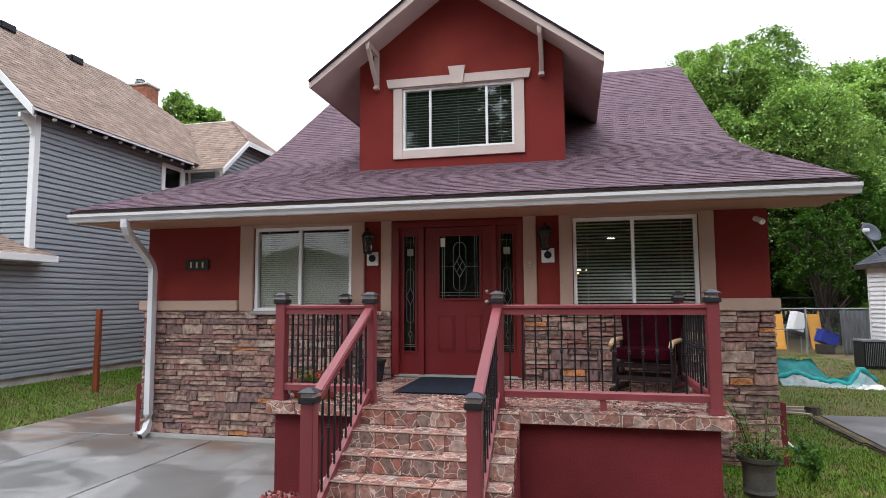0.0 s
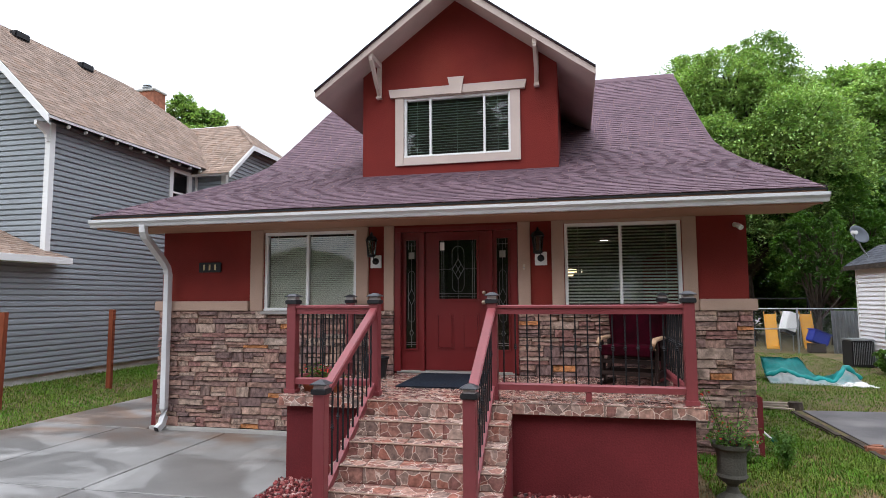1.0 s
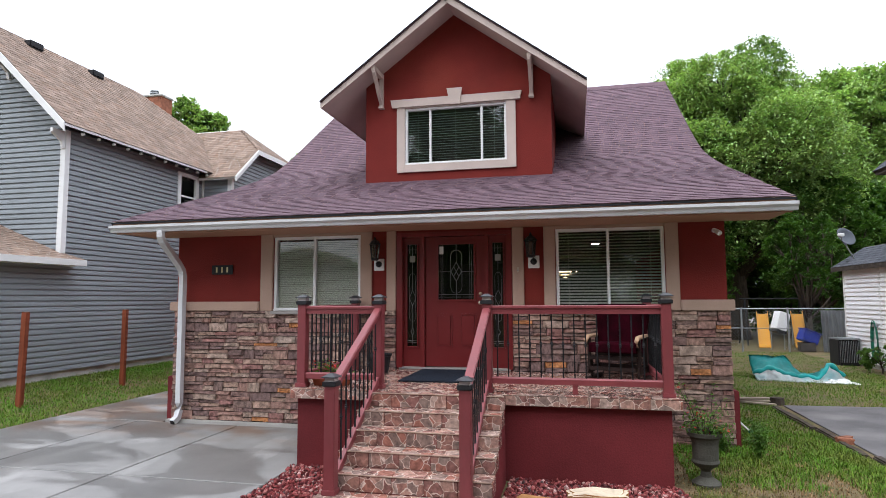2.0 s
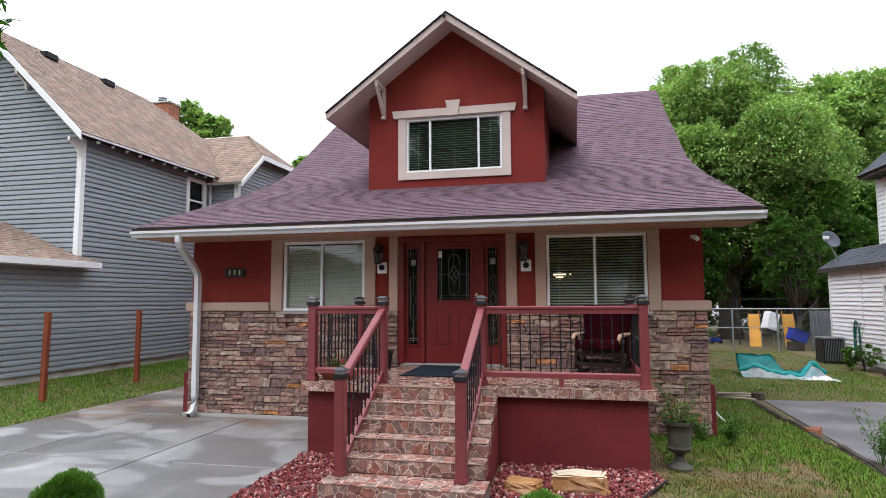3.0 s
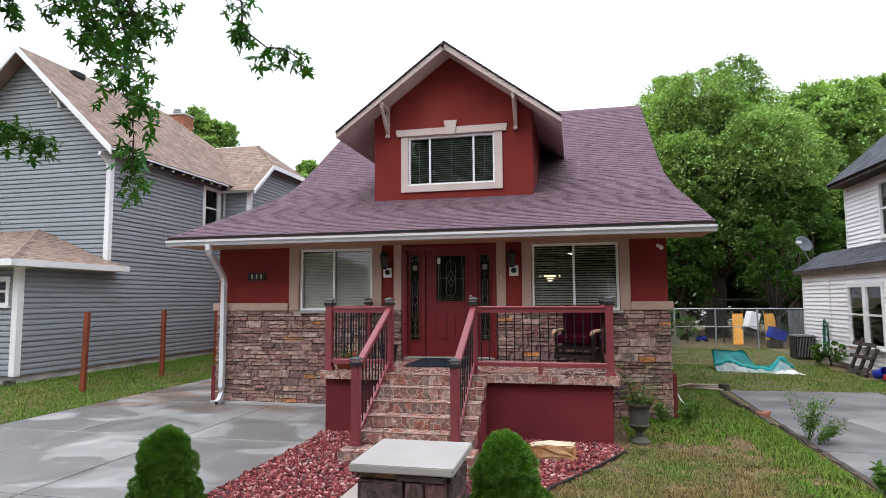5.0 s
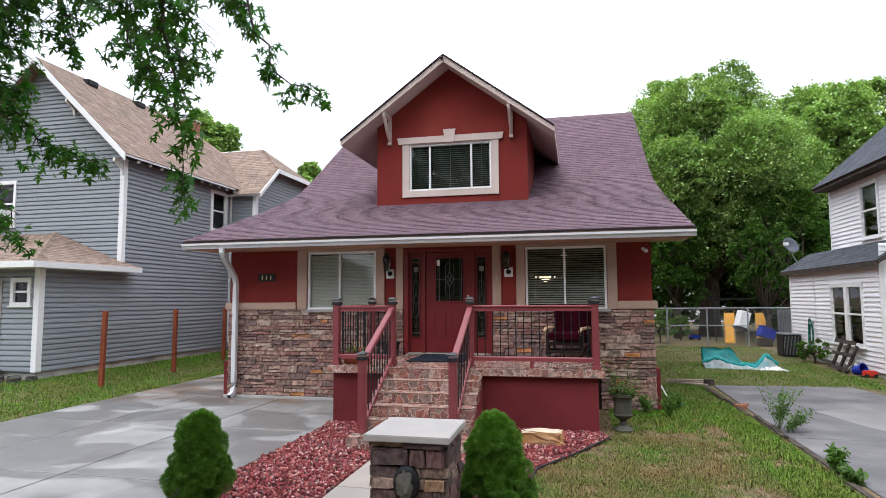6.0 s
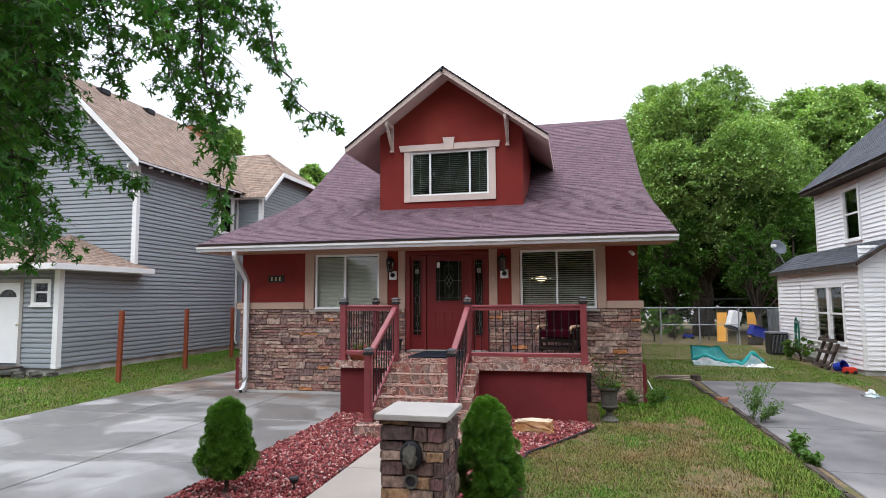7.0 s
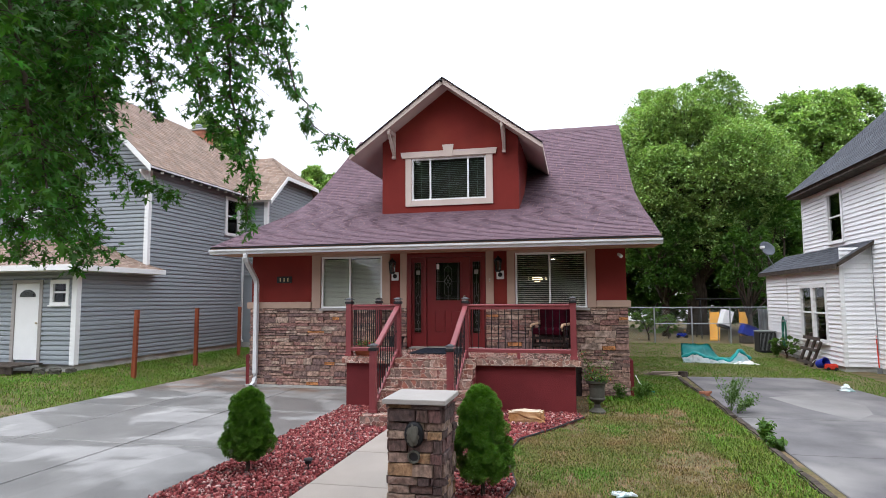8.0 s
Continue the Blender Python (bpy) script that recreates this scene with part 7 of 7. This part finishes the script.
def tree(name, label, at, height, blobs, leaf, material, per, seed, trunk_r=0.3, category="tree"):
    r = np.random.default_rng(seed)
    t = thing(name, label, category, at=(at[0], at[1], GZ))
    arms = []
    h0 = height * 0.3
    for b in blobs:
        e = Vector((b[0], b[1], b[2]))
        s = Vector((0, 0, h0 * r.uniform(0.6, 1.1)))
        mid = s.lerp(e, 0.5) + Vector((r.normal(0, 0.3), r.normal(0, 0.3), 0.3))
        arms.append(([s, mid, e], [trunk_r * 0.5, trunk_r * 0.3, trunk_r * 0.08]))
        for _ in range(4):
            f = e + Vector(r.normal(0, 0.38, 3) * np.array(b[3:]))
            arms.append(([mid.lerp(e, 0.5), f], [trunk_r * 0.15, trunk_r * 0.03]))
    part("trunk", limbs([(0, 0, -0.3), (0.05, 0.02, h0 * 0.5), (0, 0, h0), (0.1, 0.05, height * 0.6)], [trunk_r * 1.3, trunk_r, trunk_r * 0.8, trunk_r * 0.3], arms), M["bark"], t, smooth=True)
    part("crown", leaf_cloud(crown_points(blobs, per, r), leaf, r, aspect=0.6), M[material], t)
    return t


def round_blobs(rx, ry, z0, z1, n, seed, size=(0.3, 0.48)):
    r = random.Random(seed)
    out = []
    for i in range(n):
        u = (i + 0.5) / n
        z = z0 + (z1 - z0) * u
        w = math.sin(math.pi * (0.12 + 0.8 * u)) ** 0.7
        a = i * 2.4 + r.uniform(-0.4, 0.4)
        q = r.uniform(0.45, 0.8)
        s = r.uniform(*size)
        out.append((rx * w * q * math.cos(a), ry * w * q * math.sin(a), z, rx * s, ry * s, (z1 - z0) * 0.16 * r.uniform(0.8, 1.2)))
    return out


tree("elm_tree", "large spreading green elm behind the yard", (9.55, 22.5), 14, round_blobs(6.0, 4.5, 4.8, 13.15, 40, 1, (0.2, 0.32)), 0.165, "leaf_elm", 66, 101, 0.55)
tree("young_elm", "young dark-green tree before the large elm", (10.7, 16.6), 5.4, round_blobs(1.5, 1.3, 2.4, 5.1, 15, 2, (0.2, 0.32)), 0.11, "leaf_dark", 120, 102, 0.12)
# two added trees whose dark leaves stand in for the elm's shade
tree("shade_fill_tree", "low tree added as dark fill for the shade under the large elm", (7.6, 20.5), 7, round_blobs(2.6, 2.0, 2.4, 6.8, 15, 31, (0.24, 0.36)), 0.16, "leaf_dark", 75, 131, 0.2)
tree("shade_fill_tree", "low tree added as dark fill for the shade under the large elm", (12.6, 20.0), 7.5, round_blobs(2.6, 2.0, 2.0, 7.2, 15, 32, (0.24, 0.36)), 0.16, "leaf_dark", 75, 132, 0.2)
tree("background_tree", "tall green tree behind the white house", (20.5, 33), 16, round_blobs(6.5, 5, 5, 15.5, 28, 3, (0.2, 0.34)), 0.25, "leaf_elm", 42, 103, 0.5)
tree("background_tree", "dark green tree beyond the grey house", (-26.8, 31), 17, round_blobs(3.4, 3, 9, 16.6, 16, 4, (0.24, 0.38)), 0.3, "leaf_elm", 50, 104, 0.4)
tree("background_tree", "rounded green tree showing over the roof", (-19, 35), 13, round_blobs(2.6, 2.5, 6, 13.0, 10, 5), 0.3, "leaf_elm", 80, 105, 0.4)
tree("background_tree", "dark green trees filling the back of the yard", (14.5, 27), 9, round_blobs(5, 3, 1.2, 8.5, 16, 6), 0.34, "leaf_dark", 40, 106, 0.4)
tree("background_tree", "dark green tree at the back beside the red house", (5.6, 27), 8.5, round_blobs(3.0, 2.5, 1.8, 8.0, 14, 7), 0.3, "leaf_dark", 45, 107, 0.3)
for x, y, s, sd in ((6.3, 17.3, 0.9, 1), (7.4, 18.6, 0.7, 2), (12.6, 18.2, 1.0, 3), (4.6, 18.6, 1.0, 4)):
    tree("yard_bush", "leafy green bush behind the fence", (x, y), 1.6 * s, round_blobs(0.9 * s, 0.8 * s, 0.4, 1.7 * s, 6, sd), 0.13, "leaf_bush", 110, 200 + sd, 0.04, "bush")
# added shrubs, dark-leaved to make the back of the yard look shaded
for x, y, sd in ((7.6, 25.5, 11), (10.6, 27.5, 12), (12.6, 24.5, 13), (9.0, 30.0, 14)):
    tree("yard_shrub", "dense dark shrub added as fill for shade at the back of the yard", (x, y), 3.0, round_blobs(1.7, 1.3, 0.5, 3.0, 9, sd), 0.24, "leaf_dark", 40, 220 + sd, 0.06, "bush")
tree("wall_bush", "low green weeds by the white wall", (9.85, 9.2), 0.8, round_blobs(0.55, 0.9, 0.2, 0.7, 6, 8), 0.09, "leaf_bush", 160, 208, 0.03, "bush")
# trees by the street, seen in the window glass
# the two at y -26 and -22 are added nearer to block light at the right
for k, (x, y, h) in enumerate(((-32, -36, 7), (-20, -37, 5.5), (-9, -37, 20), (0, -36, 21), (8.5, -26, 18), (17, -22, 17), (31, -37, 15))):
    tree("street_tree", "leafy street tree behind the camera, for window reflections and shade", (x, y), h, round_blobs(5.4, 4, 1.2, h, 16, 20 + k), 0.75, "leaf_dark", 9, 120 + k, 0.4)

far = thing("far_house", "pale far house behind the trees", "house", at=(9.5, 42, GZ))
part("wall", box(-7, 7, 0, 6, 0, 3.0), M["whiteside"], far)
part("roof", prism([(-0.5, 2.9), (3, 5.0), (6.5, 2.9)], "x", -7.4, 7.4), M["darkshingle"], far)
for x in (-4.5, -1.0, 3.0):
    part("window", box(x - 0.5, x + 0.5, -0.03, -0.002, 1.1, 2.2), M["black"], far, "dark window")


def weed(x, y, h, seed, label, n=9, leaf=0.06, lean=0.0):
    r = np.random.default_rng(seed)
    t = thing("weed", label, "weed", at=(x, y, GZ), group="weeds by the drive")
    bm, P = bmesh.new(), []
    for k in range(n):
        a, w = r.uniform(0, 6.28), r.uniform(0.1, 0.45) * h
        e = Vector((w * math.cos(a) + lean * r.uniform(0, 1), w * math.sin(a), h * r.uniform(0.5, 1.0)))
        m = e * 0.5 + Vector((0, 0, 0.08 * h))
        pipe([(0, 0, 0), m, e], [0.004, 0.003, 0.0015], 4, bm=bm)
        P += [m.lerp(e, q) for q in r.uniform(-0.6, 1, 26)]
    tagged(part("stems", bm, M["leaf_bush"], t), kind="stuff")
    P = np.array([p[:] for p in P])
    part("leaves", leaf_cloud(np.repeat(P, 2, 0) + r.normal(0, 0.03, (2 * len(P), 3)), leaf, r), M["leaf_bush"], t)


weed(5.6, -1.42, 0.72, 1, "straggly feathery sapling at the drive edge", 15, 0.042, 0.25)
weed(5.68, -1.52, 0.42, 2, "straggly feathery sapling at the drive edge", 11, 0.042, 0.4)
weed(5.5, -3.75, 0.34, 3, "broad-leaved green weed at the drive edge", 5, 0.085)
weed(5.56, -4.1, 0.2, 4, "broad-leaved green weed at the drive edge", 5, 0.085)
weed(4.12, -0.6, 0.48, 5, "leafy green weed by the house corner", 9, 0.045)
weed(4.35, 0.1, 0.36, 8, "leafy green weed by the house corner", 12, 0.05)
weed(3.75, -0.4, 0.38, 6, "green weed by the stone wall", 9, 0.045)
weed(9.6, 9.3, 0.6, 7, "tall green weed by the wall", 12, 0.08)

# ---- the maple over the driveway ----
LOBES = [(0, -0.42), (0.04, -0.13), (0.34, -0.3), (0.2, -0.1), (0.1, 0.0), (0.34, 0.1), (0.5, 0.32), (0.27, 0.22), (0.09, 0.16), (0.17, 0.38), (0.0, 0.74), (-0.15, 0.4), (-0.09, 0.16), (-0.3, 0.24), (-0.54, 0.27), (-0.33, 0.08), (-0.1, 0.0), (-0.2, -0.12), (-0.38, -0.27), (-0.04, -0.13)]


def maple_leaves(P, size, r):
    """Lobed maple leaves, drooping, each a bent fan of triangles."""
    n, k = len(P), len(LOBES)
    base = np.array([(x, y, -0.24 * (x * x + max(0, y) ** 2)) for x, y in LOBES] + [(0, 0.02, 0.03)])
    a, tx, ty = r.uniform(0, 2 * math.pi, n), r.normal(0.75, 0.45, n), r.normal(0, 0.5, n)
    S = size * r.uniform(0.6, 1.2, n)
    B = base[None] * S[:, None, None]
    y1, z1 = B[..., 1] * np.cos(tx)[:, None] + B[..., 2] * np.sin(tx)[:, None], -B[..., 1] * np.sin(tx)[:, None] + B[..., 2] * np.cos(tx)[:, None]
    x1, z2 = B[..., 0] * np.cos(ty)[:, None] + z1 * np.sin(ty)[:, None], -B[..., 0] * np.sin(ty)[:, None] + z1 * np.cos(ty)[:, None]
    V = np.stack([x1 * np.cos(a)[:, None] - y1 * np.sin(a)[:, None], x1 * np.sin(a)[:, None] + y1 * np.cos(a)[:, None], z2], -1) + np.asarray(P)[:, None]
    F = np.array([(i, (i + 1) % k, k) for i in range(k)])
    FF = (F[None] + (np.arange(n) * (k + 1))[:, None, None]).reshape(-1, 3)
    me = bpy.data.meshes.new("leaves")
    me.vertices.add(n * (k + 1))
    me.vertices.foreach_set("co", V.ravel())
    me.loops.add(FF.size)
    me.polygons.add(len(FF))
    me.loops.foreach_set("vertex_index", FF.ravel())
    me.polygons.foreach_set("loop_start", np.arange(len(FF)) * 3)
    me.polygons.foreach_set("loop_total", np.full(len(FF), 3))
    me.update()
    return me


def maple():
    r = np.random.default_rng(77)
    t = thing("maple_tree", "silver maple with drooping leafy branches over the driveway", "tree")
    fork = Vector((-3.7, -11.2, 7.0))
    bm = pipe([(-5.6, -13.4, -0.3), (-5.5, -13.3, 1.4), (-5.2, -13.0, 3.2), (-4.5, -12.2, 5.4), fork, (-3.0, -10.4, 8.6)], [0.34, 0.28, 0.24, 0.21, 0.17, 0.06], 12)
    L = []

    def bough(*pts):
        """A bough from the fork that hangs down through the points (x, y, z, spread of its twigs)."""
        P = [Vector(p[:3]) for p in pts]
        pipe([fork, fork.lerp(P[0], 0.5) + Vector((0, 0, 0.35)), P[0]], [0.06, 0.04, 0.024], 6, bm=bm)
        C, W = [], []
        for k in range(len(P) - 1):
            m = max(2, int((P[k + 1] - P[k]).length / 0.11))
            for q in np.linspace(0, 1, m, endpoint=False):
                C.append(P[k].lerp(P[k + 1], float(q)) + Vector(r.normal(0, 0.018, 3)))
                W.append(pts[k][3] * (1 - q) + pts[k + 1][3] * q)
        C.append(P[-1])
        W.append(pts[-1][3])
        n = len(C)
        pipe(C, [0.022 * (1 - i / n) + 0.003 for i in range(n)], 6, bm=bm)
        for c, w in zip(C, W):
            for _ in range(2 + int(25 * w * w + 1.5 * w)):
                a = r.uniform(0, 6.28)
                s = w * r.uniform(0.3, 1.1)
                e = c + Vector((s * math.cos(a), s * math.sin(a), r.normal(0.02, 0.06) - 0.55 * s))
                pipe([c, c.lerp(e, 0.5) + Vector((0, 0, 0.08 * s + 0.01)), e], [0.005, 0.0035, 0.002], 4, bm=bm)
                for q in r.uniform(0.3, 1.1, 8):
                    L.append(np.array(c.lerp(e, float(q))) + r.normal(0, 0.04, 3) - (0, 0, 0.03))

    bough((-0.38, -7.91, 5.71, 0.55), (-0.55, -7.95, 4.69, 0.5), (-0.44, -7.92, 3.90, 0.34), (-0.31, -7.95, 3.28, 0.16), (-0.24, -7.97, 2.78, 0.08))
    bough((-1.13, -7.77, 5.90, 0.5), (-1.07, -7.76, 4.83, 0.42), (-0.96, -7.73, 4.18, 0.28), (-0.75, -7.69, 3.82, 0.18))
    bough((-0.24, -7.40, 6.10, 0.3), (-0.24, -7.40, 4.92, 0.22), (-0.07, -7.39, 4.40, 0.13), (0.16, -7.37, 3.93, 0.1), (0.53, -7.32, 3.73, 0.05))
    bough((-0.50, -7.54, 5.9, 0.35), (-0.41, -7.52, 5.07, 0.3), (-0.32, -7.50, 4.63, 0.18))
    bough((-1.90, -7.84, 5.96, 0.45), (-1.73, -7.80, 4.87, 0.35), (-1.54, -7.76, 4.33, 0.2), (-1.48, -7.74, 4.09, 0.1))
    bough((-2.69, -7.71, 6.02, 0.5), (-2.62, -7.69, 4.63, 0.5), (-2.38, -7.64, 3.87, 0.32), (-2.0, -7.5, 3.43, 0.24), (-1.5, -7.35, 3.23, 0.08))
    bough((-2.75, -8.13, 5.78, 0.6), (-2.64, -8.10, 4.47, 0.6), (-2.41, -8.05, 3.52, 0.5), (-2.17, -8.00, 2.81, 0.3), (-2.12, -7.99, 2.40, 0.15))
    bough((-3.02, -8.39, 5.37, 0.6), (-2.79, -8.34, 4.22, 0.6), (-2.68, -8.32, 3.25, 0.5), (-2.57, -8.29, 2.67, 0.3), (-2.63, -8.31, 2.50, 0.15))
    bough((-1.92, -8.76, 5.30, 0.5), (-1.77, -8.73, 4.47, 0.5), (-1.62, -8.70, 3.85, 0.3))
    bough((-2.44, -7.65, 5.89, 0.45), (-2.25, -7.61, 5.01, 0.4), (-2.35, -7.63, 4.31, 0.3))
    bough((-3.61, -7.50, 5.19, 0.5), (-3.29, -7.43, 4.12, 0.45), (-3.02, -7.37, 3.04, 0.32), (-2.57, -7.27, 2.64, 0.14))
    bough((-2.13, -9.02, 4.98, 0.5), (-1.94, -8.97, 4.18, 0.5), (-1.79, -8.94, 3.53, 0.4))
    bough((-1.0, -10.1, 4.6, 0.34), (-0.85, -10.2, 3.75, 0.28), (-0.7, -10.25, 3.15, 0.2), (-0.66, -10.2, 2.75, 0.1))
    bough((-1.5, -9.6, 4.9, 0.42), (-1.42, -9.5, 4.1, 0.4), (-1.4, -9.3, 3.4, 0.36), (-1.36, -9.15, 2.75, 0.26), (-1.3, -9.05, 2.5, 0.12))
    bough((-1.1, -9.3, 5.1, 0.5), (-1.05, -9.2, 4.3, 0.42), (-1.12, -9.0, 3.7, 0.25))
    bough((-0.5, -8.9, 4.9, 0.35), (-0.42, -8.8, 4.45, 0.26), (-0.3, -8.75, 4.15, 0.15))
    part("trunk", bm, M["bark"], t, smooth=True)
    part("crown", maple_leaves(np.array(L), 0.106, r), M["leaf_maple"], t)


maple()


# ---- grass ----
def blades(name, regions, label, seed, h=0.038, material="grass", patchy=1.1):
    """Single bent grass blades over plots (x0, x1, y0, y1, count), leaving the paved and gravelled parts bare."""
    r = np.random.default_rng(seed)
    P = []
    for x0, x1, y0, y1, n in regions:
        p = r.uniform((x0, y0), (x1, y1), (n, 2))
        bare = np.array([0.7 * noise.noise(Vector((q[0] * 0.8, q[1] * 0.8, 3.0))) + 0.5 * noise.noise(Vector((q[0] * 2.7, q[1] * 2.7, 9.0))) + 0.4 * noise.noise(Vector((q[0] * 7.0, q[1] * 7.0, 5.0))) for q in p])
        keep = r.uniform(-0.55, 0.75, len(p)) > bare * patchy
        P.append(p[keep])
    P = np.concatenate(P)
    ok = ~inside(P[:, 0], P[:, 1], BED_R)
    P = P[ok]
    n = len(P)
    a, L, w = r.uniform(0, 2 * math.pi, n), h * r.uniform(0.5, 1.5, n), r.uniform(0.5, 1.0, n) * (0.0048 if material == "grass" else 0.0062)
    lean = r.uniform(0.2, 1.1, n)
    z = ground_z(P[:, 0], P[:, 1]) - 0.004
    b = np.stack([P[:, 0], P[:, 1], z], -1)
    s = np.stack([-np.sin(a), np.cos(a), 0 * a], -1) * w[:, None]
    m = b + np.stack([np.cos(a) * L * lean * 0.35, np.sin(a) * L * lean * 0.35, L * 0.65], -1)
    e = b + np.stack([np.cos(a) * L * lean, np.sin(a) * L * lean, L * (1.05 - 0.3 * lean)], -1)
    V = np.stack([b - s, b + s, m + s * 0.8, m - s * 0.8, e], 1).reshape(-1, 3)
    me = bpy.data.meshes.new(name)
    me.vertices.add(5 * n)
    me.vertices.foreach_set("co", V.ravel())
    idx = np.stack([np.arange(n) * 5 + k for k in (0, 1, 2, 3, 3, 2, 4)], -1)
    me.loops.add(7 * n)
    me.polygons.add(2 * n)
    me.loops.foreach_set("vertex_index", idx.ravel())
    st = np.stack([np.arange(n) * 7, np.arange(n) * 7 + 4], -1).ravel()
    me.polygons.foreach_set("loop_start", st)
    me.polygons.foreach_set("loop_total", np.tile([4, 3], n))
    me.update()
    me.materials.append(M[material])
    tagged(new(name, me), label, "grass", kind="stuff")


blades("lawn_grass", [(1.8, 5.5, -8.8, -2.2, 175000), (1.8, 5.5, -14, -8.8, 115000), (3.1, 5.5, -2.2, 1.2, 40000)], "patchy mown lawn grass with brown bare spots", 5, patchy=1.8)
blades("dry_grass", [(1.8, 5.5, -14, 0.8, 85000), (-10.1, -7.22, -3.5, 6, 9000)], "dry straw-coloured grass thatch between the green", 25, 0.03, "straw", -0.8)
blades("edge_grass", [(4.75, 5.42, -14, 0.4, 36000), (3.1, 4.5, -1.9, 0.6, 11000), (3.9, 5.4, -1.2, 1.2, 10000)], "longer green grass along the drive edge", 15, 0.06, "lushgrass", 1.4)
blades("yard_grass", [(3.1, 5.55, 0.6, 3.6, 24000), (4.1, 9.6, 3.6, 9, 48000), (4.1, 9.9, 9, 15.4, 24000), (9.0, 10.15, 0.6, 6, 7000)], "green mown grass of the side yard", 7, 0.04, "lushgrass", 0.7)
blades("bank_grass", [(-10.1, -7.22, -3.5, 8, 80000), (-14.5, -10.1, -4, -0.5, 18000), (-10.1, -7.25, -7, -3.5, 12000)], "green grass strip below the grey house", 6, 0.055, "lushgrass", 0.7)
